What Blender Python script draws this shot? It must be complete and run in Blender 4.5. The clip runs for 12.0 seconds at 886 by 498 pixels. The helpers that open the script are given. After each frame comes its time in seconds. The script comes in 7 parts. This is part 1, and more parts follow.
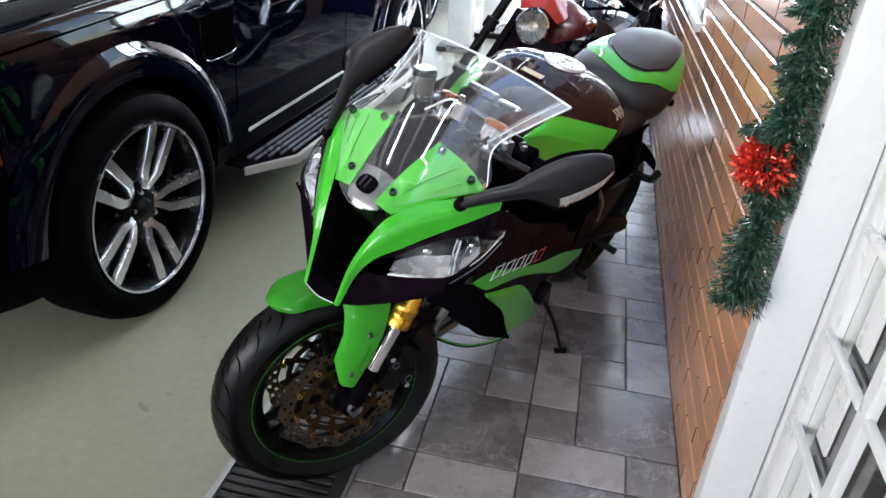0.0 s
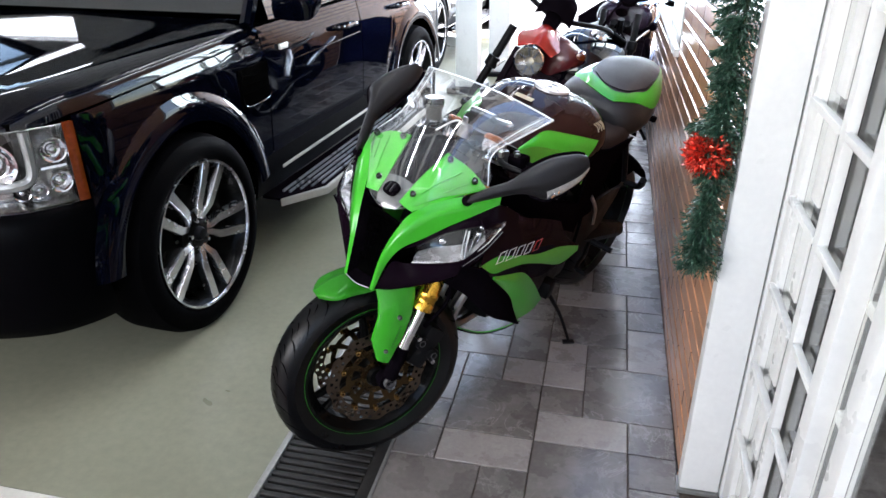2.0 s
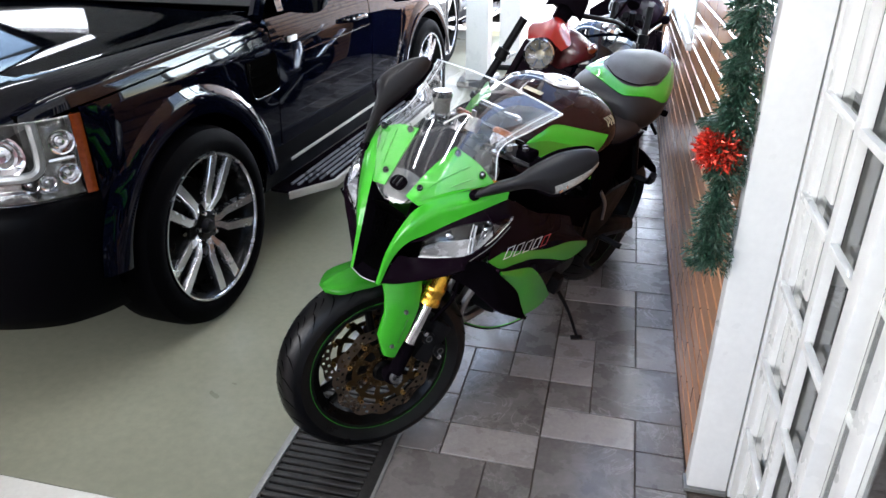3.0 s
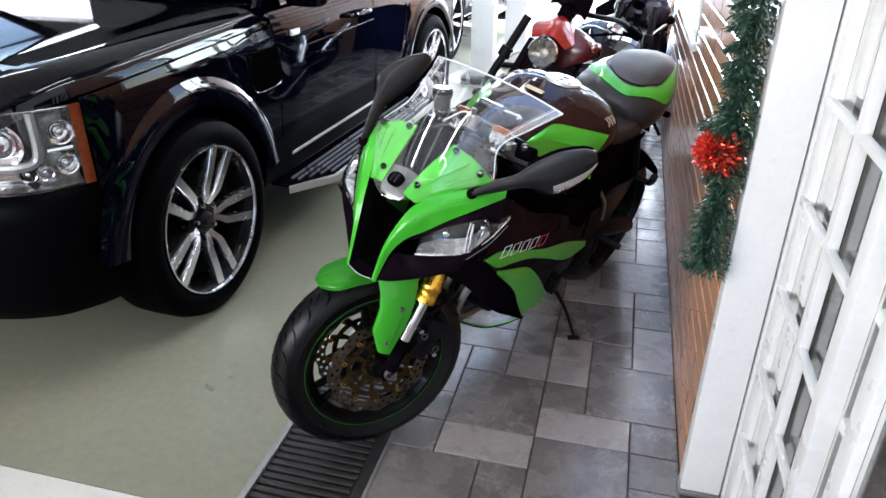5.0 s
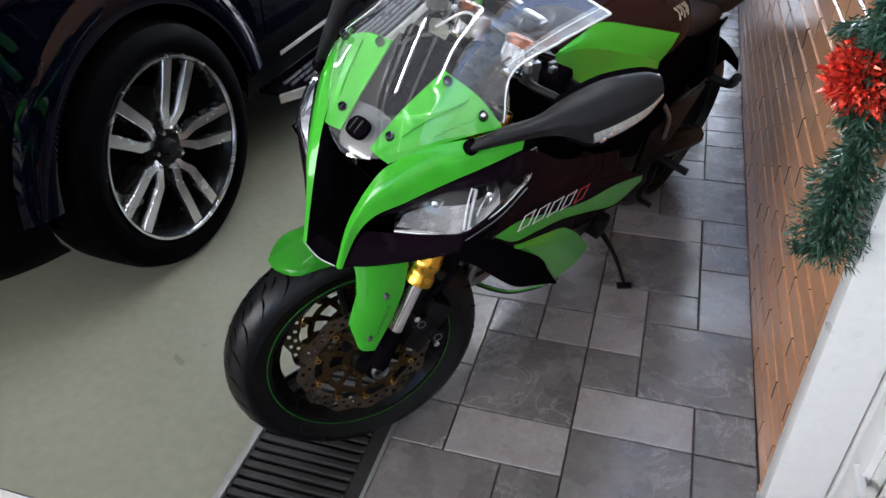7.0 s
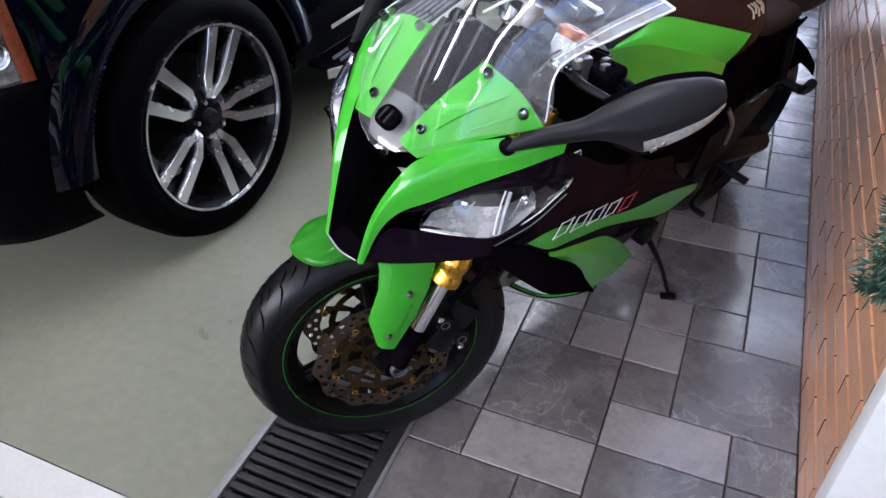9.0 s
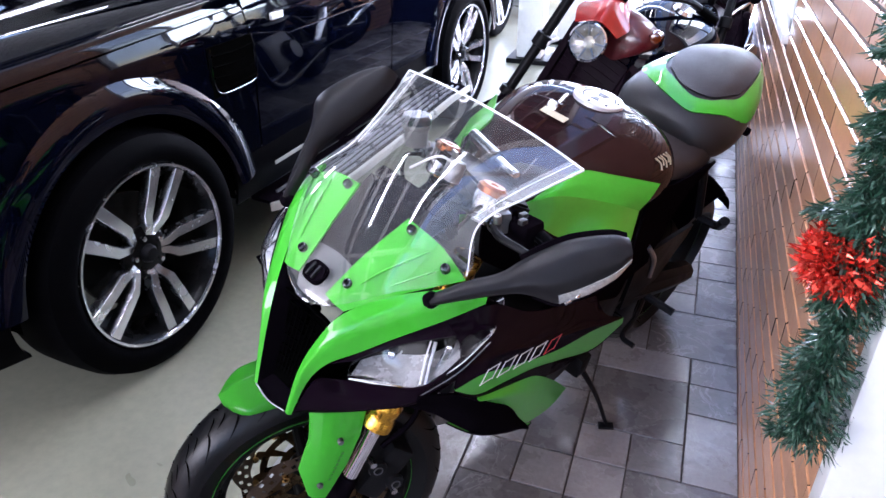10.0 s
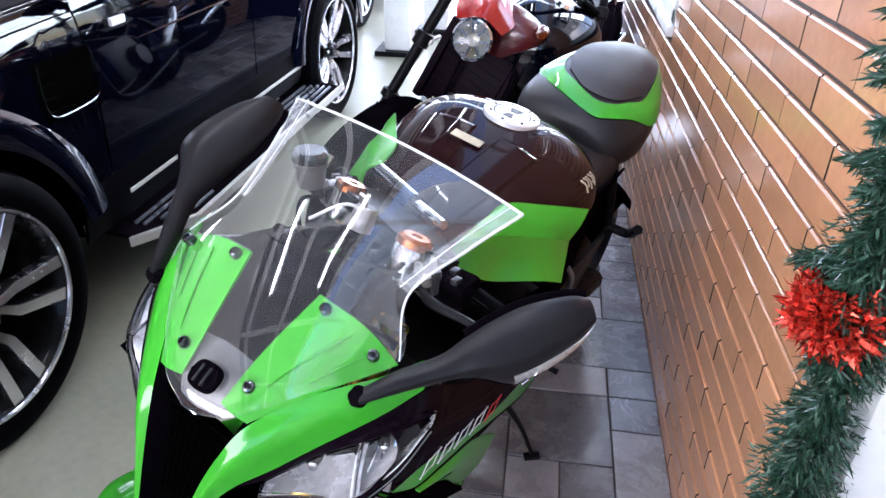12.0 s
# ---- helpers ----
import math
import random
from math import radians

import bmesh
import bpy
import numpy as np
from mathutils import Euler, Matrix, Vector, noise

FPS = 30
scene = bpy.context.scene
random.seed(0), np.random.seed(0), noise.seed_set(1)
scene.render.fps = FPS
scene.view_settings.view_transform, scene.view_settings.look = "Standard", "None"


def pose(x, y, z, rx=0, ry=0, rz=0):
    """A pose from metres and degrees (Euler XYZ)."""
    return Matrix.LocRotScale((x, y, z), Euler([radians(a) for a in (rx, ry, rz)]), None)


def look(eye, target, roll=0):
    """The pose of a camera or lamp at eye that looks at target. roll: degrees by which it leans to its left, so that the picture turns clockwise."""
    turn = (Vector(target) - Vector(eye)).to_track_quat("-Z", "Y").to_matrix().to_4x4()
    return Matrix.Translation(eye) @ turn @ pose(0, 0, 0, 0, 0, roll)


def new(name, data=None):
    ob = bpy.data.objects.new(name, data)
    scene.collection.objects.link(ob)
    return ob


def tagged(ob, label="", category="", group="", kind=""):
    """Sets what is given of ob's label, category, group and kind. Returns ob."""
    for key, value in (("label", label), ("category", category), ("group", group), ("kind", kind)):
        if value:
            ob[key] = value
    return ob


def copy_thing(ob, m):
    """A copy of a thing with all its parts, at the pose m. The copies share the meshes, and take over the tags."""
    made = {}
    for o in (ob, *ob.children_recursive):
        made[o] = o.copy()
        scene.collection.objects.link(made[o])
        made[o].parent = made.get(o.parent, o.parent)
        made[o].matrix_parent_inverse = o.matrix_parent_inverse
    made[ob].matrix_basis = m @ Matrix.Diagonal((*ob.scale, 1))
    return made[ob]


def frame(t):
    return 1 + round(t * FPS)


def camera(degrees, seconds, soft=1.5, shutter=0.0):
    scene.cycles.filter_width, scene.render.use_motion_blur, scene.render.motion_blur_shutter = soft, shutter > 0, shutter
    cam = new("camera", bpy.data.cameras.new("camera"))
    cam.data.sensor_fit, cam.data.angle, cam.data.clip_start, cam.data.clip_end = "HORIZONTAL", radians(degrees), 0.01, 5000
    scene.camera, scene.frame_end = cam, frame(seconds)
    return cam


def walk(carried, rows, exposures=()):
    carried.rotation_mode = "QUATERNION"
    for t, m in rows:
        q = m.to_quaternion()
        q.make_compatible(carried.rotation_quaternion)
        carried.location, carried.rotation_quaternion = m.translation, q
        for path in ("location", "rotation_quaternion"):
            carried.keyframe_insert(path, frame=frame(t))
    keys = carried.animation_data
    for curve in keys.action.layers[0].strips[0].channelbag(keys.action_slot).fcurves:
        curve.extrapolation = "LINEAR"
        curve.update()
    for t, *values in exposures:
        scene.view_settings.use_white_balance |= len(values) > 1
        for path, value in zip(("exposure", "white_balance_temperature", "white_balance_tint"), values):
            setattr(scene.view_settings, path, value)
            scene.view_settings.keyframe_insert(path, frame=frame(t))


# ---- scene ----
cam = camera(64.2, 12.0)
PATH = [
    (0, (0.03, -0.119, 1.517), (-0.304, 1.587, 0.528), 3.5),
    (0.5, (0.044, -0.351, 1.526), (-0.306, 1.378, 0.583), 3.4),
    (1, (0.075, -0.446, 1.545), (-0.29, 1.297, 0.635), 4.0),
    (1.5, (0.109, -0.463, 1.566), (-0.283, 1.288, 0.682), 2.9),
    (2, (0.126, -0.468, 1.572), (-0.282, 1.277, 0.685), -0.5),
    (2.5, (0.129, -0.464, 1.572), (-0.291, 1.278, 0.684), -0.7),
    (3, (0.13, -0.453, 1.568), (-0.303, 1.278, 0.665), -0.5),
    (5, (0.143, -0.441, 1.568), (-0.296, 1.284, 0.656), 0.5),
    (5.5, (0.149, -0.403, 1.561), (-0.309, 1.306, 0.629), -0.0),
    (6, (0.161, -0.262, 1.534), (-0.322, 1.385, 0.508), -0.1),
    (6.5, (0.105, -0.05, 1.493), (-0.39, 1.529, 0.37), -1.2),
    (7, (0.104, 0.151, 1.474), (-0.428, 1.648, 0.259), -3.6),
    (7.2, (0.107, 0.199, 1.465), (-0.461, 1.659, 0.221), -3.5),
    (8.8, (0.105, 0.245, 1.445), (-0.54, 1.642, 0.168), -2.5),
    (9, (0.107, 0.247, 1.453), (-0.541, 1.662, 0.198), -2.2),
    (9.5, (0.128, 0.26, 1.485), (-0.491, 1.786, 0.35), -1.0),
    (10, (0.145, 0.271, 1.522), (-0.44, 1.904, 0.526), -0.2),
    (10.5, (0.151, 0.276, 1.533), (-0.396, 1.948, 0.582), 0.3),
    (11, (0.143, 0.288, 1.53), (-0.385, 1.963, 0.573), 0.4),
    (11.5, (0.128, 0.323, 1.53), (-0.355, 2.009, 0.569), 0.3),
    (12, (0.008, 0.489, 1.517), (-0.228, 2.189, 0.49), 1.1),
]
walk(cam, [(t, look(eye, target, roll)) for t, eye, target, roll in PATH], exposures=[(0.0, 2.45, 6350, 13), (1.5, 2.52, 6350, 13), (5.5, 2.52, 6350, 13), (6.5, 2.42, 6350, 13), (7.0, 2.38, 6300, 13), (9.0, 2.62, 6000, 19), (10.0, 2.82, 5850, 25), (11.5, 2.80, 5900, 24), (12.0, 2.68, 5950, 20)])

# ---- world, sun, large lights, exposure ----
world = bpy.data.worlds.new("world")
scene.world = world
world.use_nodes = True
wn = world.node_tree
sky = wn.nodes.new("ShaderNodeTexSky")
sky.sky_type = "NISHITA"
sky.sun_disc = False
sky.sun_elevation = radians(42)
sky.sun_rotation = radians(85)
wn.nodes["Background"].inputs["Strength"].default_value = 0.15
wn.links.new(sky.outputs["Color"], wn.nodes["Background"].inputs["Color"])

sun_data = bpy.data.lights.new("sun", "SUN")
sun_data.energy, sun_data.angle, sun_data.color = 4.0, radians(0.5), (1.0, 0.95, 0.88)
sun = new("sun", sun_data)
sun.matrix_world = look((0, 0, 0), (-0.74, -0.06, -0.67))


def area(name, eye, target, w, h, watts, color=(1, 1, 1)):
    data = bpy.data.lights.new(name, "AREA")
    data.shape, data.size, data.size_y, data.energy, data.color = "RECTANGLE", w, h, watts, color
    ob = new(name, data)
    ob.matrix_world = look(eye, target)
    return ob


area("sky_light_far_opening", (-1.6, 8.3, 1.5), (-1.2, 3.0, 0.6), 5.0, 2.3, 150, (0.80, 0.89, 1.0))
# added strip lamp in an unseen roof gap, brightening the upper bricks
area("roof_gap_fill_light", (0.14, 5.0, 2.735), (0.49, 5.0, 2.2), 0.26, 5.6, 19, (0.64, 0.80, 1.0))
# added lamp in an unseen ceiling slot, reflected as the bonnet's white patch
area("bonnet_patch_light", (-4.55, 3.425, 2.80), (-4.55, 3.425, 0.0), 1.28, 0.25, 6, (0.88, 0.94, 1.0))
area("sky_light_window", (0.56, 4.22, 1.68), (-2.0, 4.22, 1.4), 0.98, 0.86, 14, (0.84, 0.96, 1.0))
# added fill lamp in the unseen opening behind the camera
area("near_opening_fill_light", (-3.1, -2.9, 1.75), (-0.6, 1.5, 0.6), 3.6, 1.7, 41, (1.0, 0.96, 0.90))

# ---- mesh helpers ----


def cr(pts, n):
    """n points along a smooth curve through pts."""
    p = [Vector(q) for q in pts]
    if len(p) == 2:
        return [p[0].lerp(p[1], i / (n - 1)) for i in range(n)]
    p = [2 * p[0] - p[1]] + p + [2 * p[-1] - p[-2]]
    out = []
    segs = len(p) - 3
    for i in range(n):
        u = i / (n - 1) * segs
        k = min(int(u), segs - 1)
        t = u - k
        a, b, c, d = p[k:k + 4]
        out.append(0.5 * ((2 * b) + (c - a) * t + (2 * a - 5 * b + 4 * c - d) * t * t + (3 * b - a - 3 * c + d) * t ** 3))
    return out


def grid(bm, rows, closed=False):
    vs = [[bm.verts.new(p) for p in r] for r in rows]
    n = len(vs[0])
    for a, b in zip(vs, vs[1:]):
        for j in range(n if closed else n - 1):
            k = (j + 1) % n
            bm.faces.new((a[j], a[k], b[k], b[j]))
    return vs


def skin(curves, nu=14, nv=10, thick=0.0, mirror=False, bm=None):
    """A smooth sheet through some curves, given as control points; thick: metres, inwards or outwards."""
    bm = bm or bmesh.new()
    cs = [cr(c, nu) for c in curves]
    rows = [cr([c[i] for c in cs], nv) for i in range(nu)]
    if mirror:
        rows = [[Vector((p.x, -p.y, p.z)) for p in r] for r in rows]
    start = len(bm.faces)
    grid(bm, rows)
    bm.faces.ensure_lookup_table()
    fs = bm.faces[start:]
    if thick:
        bmesh.ops.recalc_face_normals(bm, faces=fs)
        bmesh.ops.solidify(bm, geom=fs, thickness=thick)
    return bm


def frames_along(pts):
    out = []
    up = Vector((0, 0, 1))
    for i, p in enumerate(pts):
        d = (pts[min(i + 1, len(pts) - 1)] - pts[max(i - 1, 0)]).normalized()
        s = d.cross(up)
        if s.length < 1e-3:
            s = d.cross(Vector((1, 0, 0)))
        s.normalize()
        up = s.cross(d).normalized()
        out.append((p, s, up))
    return out


def tube(bm, pts, r, seg=10, n=0, flat=1.0):
    pts = cr(pts, n) if n else [Vector(p) for p in pts]
    rs = r if isinstance(r, (list, tuple)) else [r]
    rings = []
    for i, (p, s, u) in enumerate(frames_along(pts)):
        k = i / max(1, len(pts) - 1) * (len(rs) - 1)
        a = int(min(k, len(rs) - 1))
        b = min(a + 1, len(rs) - 1)
        rad = rs[a] + (rs[b] - rs[a]) * (k - a)
        rings.append([p + s * rad * math.cos(t) + u * rad * flat * math.sin(t) for t in (2 * math.pi * j / seg for j in range(seg))])
    vs = grid(bm, rings, True)
    bm.faces.new(list(reversed(vs[0])))
    bm.faces.new(vs[-1])
    return bm


def lathe(bm, profile, m=None, seg=32, loop=False, caps=True):
    """Turns (radius, height) pairs round z, then places by m. loop: the profile closes on itself."""
    m = m or Matrix()
    prof = list(profile) + ([profile[0]] if loop else [])
    start = len(bm.verts)
    rings = []
    for r, h in prof:
        rings.append([m @ Vector((r * math.cos(2 * math.pi * j / seg), r * math.sin(2 * math.pi * j / seg), h)) for j in range(seg)])
    if loop:
        vs = [[bm.verts.new(p) for p in rr] for rr in rings[:-1]]
        vs.append(vs[0])
        for a, b in zip(vs, vs[1:]):
            for j in range(seg):
                k = (j + 1) % seg
                bm.faces.new((a[j], a[k], b[k], b[j]))
        return bm
    vs = grid(bm, rings, True)
    if caps and profile[0][0] > 1e-6:
        bm.faces.new(list(reversed(vs[0])))
    if caps and profile[-1][0] > 1e-6:
        bm.faces.new(vs[-1])
    bmesh.ops.remove_doubles(bm, verts=bm.verts[start:], dist=1e-6)
    return bm


def box(bm, size, m=None, bevel=0.0, seg=2):
    m = m or Matrix()
    got = bmesh.ops.create_cube(bm, size=1.0, matrix=m @ Matrix.Diagonal((*size, 1)))
    if bevel:
        es = list({e for v in got["verts"] for e in v.link_edges})
        bmesh.ops.bevel(bm, geom=es, offset=bevel, segments=seg, affect="EDGES", profile=0.6)
    return bm


def slab(bm, x0, x1, y0, y1, z0, z1, bevel=0.0):
    return box(bm, (x1 - x0, y1 - y0, z1 - z0), Matrix.Translation(((x0 + x1) / 2, (y0 + y1) / 2, (z0 + z1) / 2)), bevel)


def prism(bm, outline, depth, m=None, bevel=0.0):
    """An outline in the xy plane, raised by depth along z."""
    m = m or Matrix()
    lo = [bm.verts.new(m @ Vector((x, y, 0))) for x, y in outline]
    hi = [bm.verts.new(m @ Vector((x, y, depth))) for x, y in outline]
    fs = [bm.faces.new(list(reversed(lo))), bm.faces.new(hi)]
    n = len(lo)
    for i in range(n):
        fs.append(bm.faces.new((lo[i], lo[(i + 1) % n], hi[(i + 1) % n], hi[i])))
    if bevel:
        bmesh.ops.bevel(bm, geom=list(fs[1].edges), offset=bevel, segments=2, affect="EDGES")
    return bm


def along(a, b):
    """A pose at a whose z axis points to b."""
    d = Vector(b) - Vector(a)
    return Matrix.Translation(a) @ d.to_track_quat("Z", "Y").to_matrix().to_4x4()


def part(name, bm, material, parent=None, label="", sharp=35, smooth=True):
    if not bm.faces:
        return None
    bmesh.ops.recalc_face_normals(bm, faces=bm.faces)
    me = bpy.data.meshes.new(name)
    bm.to_mesh(me)
    bm.free()
    if smooth:
        me.shade_smooth()
        me.set_sharp_from_angle(angle=radians(sharp))
    me.materials.append(material)
    ob = new(name, me)
    ob.parent = parent
    if label:
        tagged(ob, label)
    return ob


def shared(name, me, parent, m):
    ob = new(name, me)
    ob.parent = parent
    ob.matrix_basis = m
    return ob


def empty(name, m, label, category, group="", kind=""):
    ob = new(name)
    ob.empty_display_size = 0.1
    ob.matrix_basis = m
    return tagged(ob, label, category, group, kind)


# ---- materials ----


def mat(name, color, rough=0.5, metal=0.0, vary=0.12, scale=8.0, fine=90.0, bump=0.0, coat=0.0, spec=0.5,
        trans=0.0, ior=1.45, glow=0.0, dirt=0.0, dirt_color=(0.2, 0.18, 0.15), per_object=0.0, rough_vary=0.08, stretch=(1, 1, 1), coat_rough=0.03, vein=0.0, vein_color=(0.5, 0.48, 0.46)):
    m = bpy.data.materials.new(name)
    m.use_nodes = True
    nt = m.node_tree
    bs = nt.nodes["Principled BSDF"]

    def node(kind, **kw):
        n = nt.nodes.new(kind)
        for k, v in kw.items():
            n.inputs[k].default_value = v
        return n

    def link(a, b):
        nt.links.new(a, b)
    co = nt.nodes.new("ShaderNodeTexCoord")
    mp = node("ShaderNodeMapping")
    mp.inputs["Scale"].default_value = stretch
    info = nt.nodes.new("ShaderNodeObjectInfo")
    if per_object:
        shift = nt.nodes.new("ShaderNodeVectorMath")
        shift.operation = "SCALE"
        comb = nt.nodes.new("ShaderNodeCombineXYZ")
        for k in "XYZ":
            link(info.outputs["Random"], comb.inputs[k])
        link(comb.outputs[0], shift.inputs[0])
        shift.inputs["Scale"].default_value = 37.0
        addv = nt.nodes.new("ShaderNodeVectorMath")
        link(co.outputs["Object"], addv.inputs[0])
        link(shift.outputs[0], addv.inputs[1])
        link(addv.outputs[0], mp.inputs["Vector"])
    else:
        link(co.outputs["Object"], mp.inputs["Vector"])
    big = node("ShaderNodeTexNoise", Scale=scale, Detail=4.0, Roughness=0.6)
    small = node("ShaderNodeTexNoise", Scale=fine, Detail=3.0, Roughness=0.6)
    link(mp.outputs[0], big.inputs["Vector"])
    link(mp.outputs[0], small.inputs["Vector"])
    mixf = node("ShaderNodeMath")
    mixf.operation = "ADD"
    link(big.outputs["Fac"], mixf.inputs[0])
    link(small.outputs["Fac"], mixf.inputs[1])
    rng = node("ShaderNodeMapRange")
    rng.inputs["From Min"].default_value, rng.inputs["From Max"].default_value = 0.6, 1.4
    rng.inputs["To Min"].default_value, rng.inputs["To Max"].default_value = 1 - vary, 1 + vary
    link(mixf.outputs[0], rng.inputs["Value"])
    val = rng.outputs[0]
    if per_object:
        po = node("ShaderNodeMapRange")
        po.inputs["To Min"].default_value, po.inputs["To Max"].default_value = 1 - per_object, 1 + per_object
        link(info.outputs["Random"], po.inputs["Value"])
        mul = nt.nodes.new("ShaderNodeMath")
        mul.operation = "MULTIPLY"
        link(val, mul.inputs[0])
        link(po.outputs[0], mul.inputs[1])
        val = mul.outputs[0]
    hsv = node("ShaderNodeHueSaturation")
    hsv.inputs["Color"].default_value = (*color, 1)
    link(val, hsv.inputs["Value"])
    out = hsv.outputs["Color"]
    if dirt:
        dn = node("ShaderNodeTexNoise", Scale=scale * 0.6, Detail=6.0, Roughness=0.7)
        link(mp.outputs[0], dn.inputs["Vector"])
        dr = node("ShaderNodeMapRange")
        dr.inputs["From Min"].default_value, dr.inputs["From Max"].default_value = 0.52, 0.75
        dr.inputs["To Max"].default_value = dirt
        link(dn.outputs["Fac"], dr.inputs["Value"])
        mx = nt.nodes.new("ShaderNodeMixRGB")
        mx.inputs["Color2"].default_value = (*dirt_color, 1)
        link(dr.outputs[0], mx.inputs["Fac"])
        link(out, mx.inputs["Color1"])
        out = mx.outputs[0]
    if vein:
        vn = node("ShaderNodeTexNoise", Scale=scale * 0.9, Detail=8.0, Roughness=0.62, Distortion=1.2)
        link(mp.outputs[0], vn.inputs["Vector"])
        off = node("ShaderNodeMath")
        off.operation = "SUBTRACT"
        off.inputs[1].default_value = 0.5
        link(vn.outputs["Fac"], off.inputs[0])
        ab = node("ShaderNodeMath")
        ab.operation = "ABSOLUTE"
        link(off.outputs[0], ab.inputs[0])
        vr = node("ShaderNodeMapRange")
        vr.inputs["From Min"].default_value, vr.inputs["From Max"].default_value = 0.0, 0.022
        vr.inputs["To Min"].default_value, vr.inputs["To Max"].default_value = vein, 0.0
        link(ab.outputs[0], vr.inputs["Value"])
        patch = node("ShaderNodeTexNoise", Scale=scale * 0.5, Detail=2.0)
        link(mp.outputs[0], patch.inputs["Vector"])
        pr = node("ShaderNodeMapRange")
        pr.inputs["From Min"].default_value, pr.inputs["From Max"].default_value = 0.42, 0.62
        link(patch.outputs["Fac"], pr.inputs["Value"])
        vm = node("ShaderNodeMath")
        vm.operation = "MULTIPLY"
        link(vr.outputs[0], vm.inputs[0])
        link(pr.outputs[0], vm.inputs[1])
        vx = nt.nodes.new("ShaderNodeMixRGB")
        vx.inputs["Color2"].default_value = (*vein_color, 1)
        link(vm.outputs[0], vx.inputs["Fac"])
        link(out, vx.inputs["Color1"])
        out = vx.outputs[0]
    link(out, bs.inputs["Base Color"])
    rr = node("ShaderNodeMapRange")
    rr.inputs["From Min"].default_value, rr.inputs["From Max"].default_value = 0.3, 0.7
    rr.inputs["To Min"].default_value, rr.inputs["To Max"].default_value = max(0.0, rough - rough_vary), min(1.0, rough + rough_vary)
    link(big.outputs["Fac"], rr.inputs["Value"])
    link(rr.outputs[0], bs.inputs["Roughness"])
    for key, v in (("Metallic", metal), ("Coat Weight", coat), ("Coat Roughness", coat_rough), ("Specular IOR Level", spec),
                   ("Transmission Weight", trans), ("IOR", ior)):
        bs.inputs[key].default_value = v
    if glow:
        bs.inputs["Emission Color"].default_value = (*color, 1)
        bs.inputs["Emission Strength"].default_value = glow
    if bump:
        b = node("ShaderNodeBump", Strength=bump, Distance=0.002)
        link(mixf.outputs[0], b.inputs["Height"])
        link(b.outputs[0], bs.inputs["Normal"])
    return m


GREEN = mat("lime_green_paint", (0.040, 0.37, 0.018), 0.38, coat=0.75, coat_rough=0.02, spec=0.15, vary=0.05, scale=3, rough_vary=0.03)
GREEN_DARK = mat("satin_green_paint", (0.06, 0.42, 0.02), 0.34, coat=0.6, vary=0.06, scale=3)
BLACK_PAINT = mat("black_metallic_paint", (0.0062, 0.0028, 0.0060), 0.5, coat=0.12, coat_rough=0.02, spec=0.0, vary=0.2, scale=4, fine=900, rough_vary=0.03)
TANK_PAINT = mat("dark_maroon_black_paint", (0.016, 0.0055, 0.0065), 0.5, coat=0.42, coat_rough=0.05, spec=0.0, vary=0.2, scale=4, fine=900, rough_vary=0.03)
CAR_PAINT = mat("black_car_paint", (0.0007, 0.0011, 0.0040), 0.45, coat=0.8, spec=0.0, vary=0.15, scale=3, fine=600, rough_vary=0.03)
PLASTIC = mat("matte_black_plastic", (0.0036, 0.0026, 0.0040), 0.55, spec=0.0, vary=0.15, scale=14, fine=400, bump=0.15)
GREY_PLASTIC = mat("dark_grey_plastic", (0.016, 0.016, 0.018), 0.40, spec=0.4, vary=0.12, scale=12, fine=400, bump=0.1)
RUBBER = mat("tyre_rubber", (0.0010, 0.0010, 0.0014), 0.6, spec=0.02, vary=0.2, scale=10, fine=150, bump=0.25, dirt=0.12, dirt_color=(0.003, 0.0028, 0.0027))
BIKE_RUBBER = mat("bike_tyre_rubber", (0.0016, 0.0017, 0.0024), 0.34, spec=0.30, vary=0.2, scale=10, fine=150, bump=0.15)
RIM_BLACK = mat("black_rim_enamel", (0.004, 0.004, 0.004), 0.3, coat=0.1, spec=0.05, vary=0.1)
CAP_SILVER = mat("pale_cast_alloy", (0.60, 0.61, 0.63), 0.4, metal=0.4, vary=0.06, scale=20)
SILVER = mat("machined_alloy", (0.72, 0.72, 0.74), 0.24, metal=1.0, vary=0.06, scale=12, fine=220, bump=0.05)
DARK_CHROME = mat("dark_polished_metal", (0.10, 0.11, 0.12), 0.15, metal=1.0, vary=0.1, rough_vary=0.03)
CHROME = mat("chrome", (0.82, 0.82, 0.84), 0.07, metal=1.0, vary=0.04, rough_vary=0.03)
STEEL = mat("brushed_steel", (0.45, 0.44, 0.43), 0.35, metal=1.0, vary=0.12, scale=20, fine=200, bump=0.08)
DISC = mat("heat_browned_steel", (0.27, 0.21, 0.16), 0.30, metal=1.0, vary=0.22, scale=16, fine=160, bump=0.08)
BRONZE = mat("bronze_anodised_carrier", (0.55, 0.33, 0.11), 0.25, metal=1.0, vary=0.15, scale=18)
CARRIER = mat("dark_bronze_alloy", (0.16, 0.105, 0.05), 0.28, metal=0.95, vary=0.2, scale=18)
GOLD = mat("gold_anodised_fork", (0.75, 0.40, 0.05), 0.26, metal=1.0, vary=0.06, scale=20)
DARK_METAL = mat("dark_cast_metal", (0.008, 0.008, 0.009), 0.42, metal=0.2, spec=0.1, vary=0.2, scale=16, fine=160, bump=0.2)
GLASS = mat("clear_screen", (1, 1, 1), 0.0, trans=1.0, ior=1.52, vary=0.0, rough_vary=0.0)
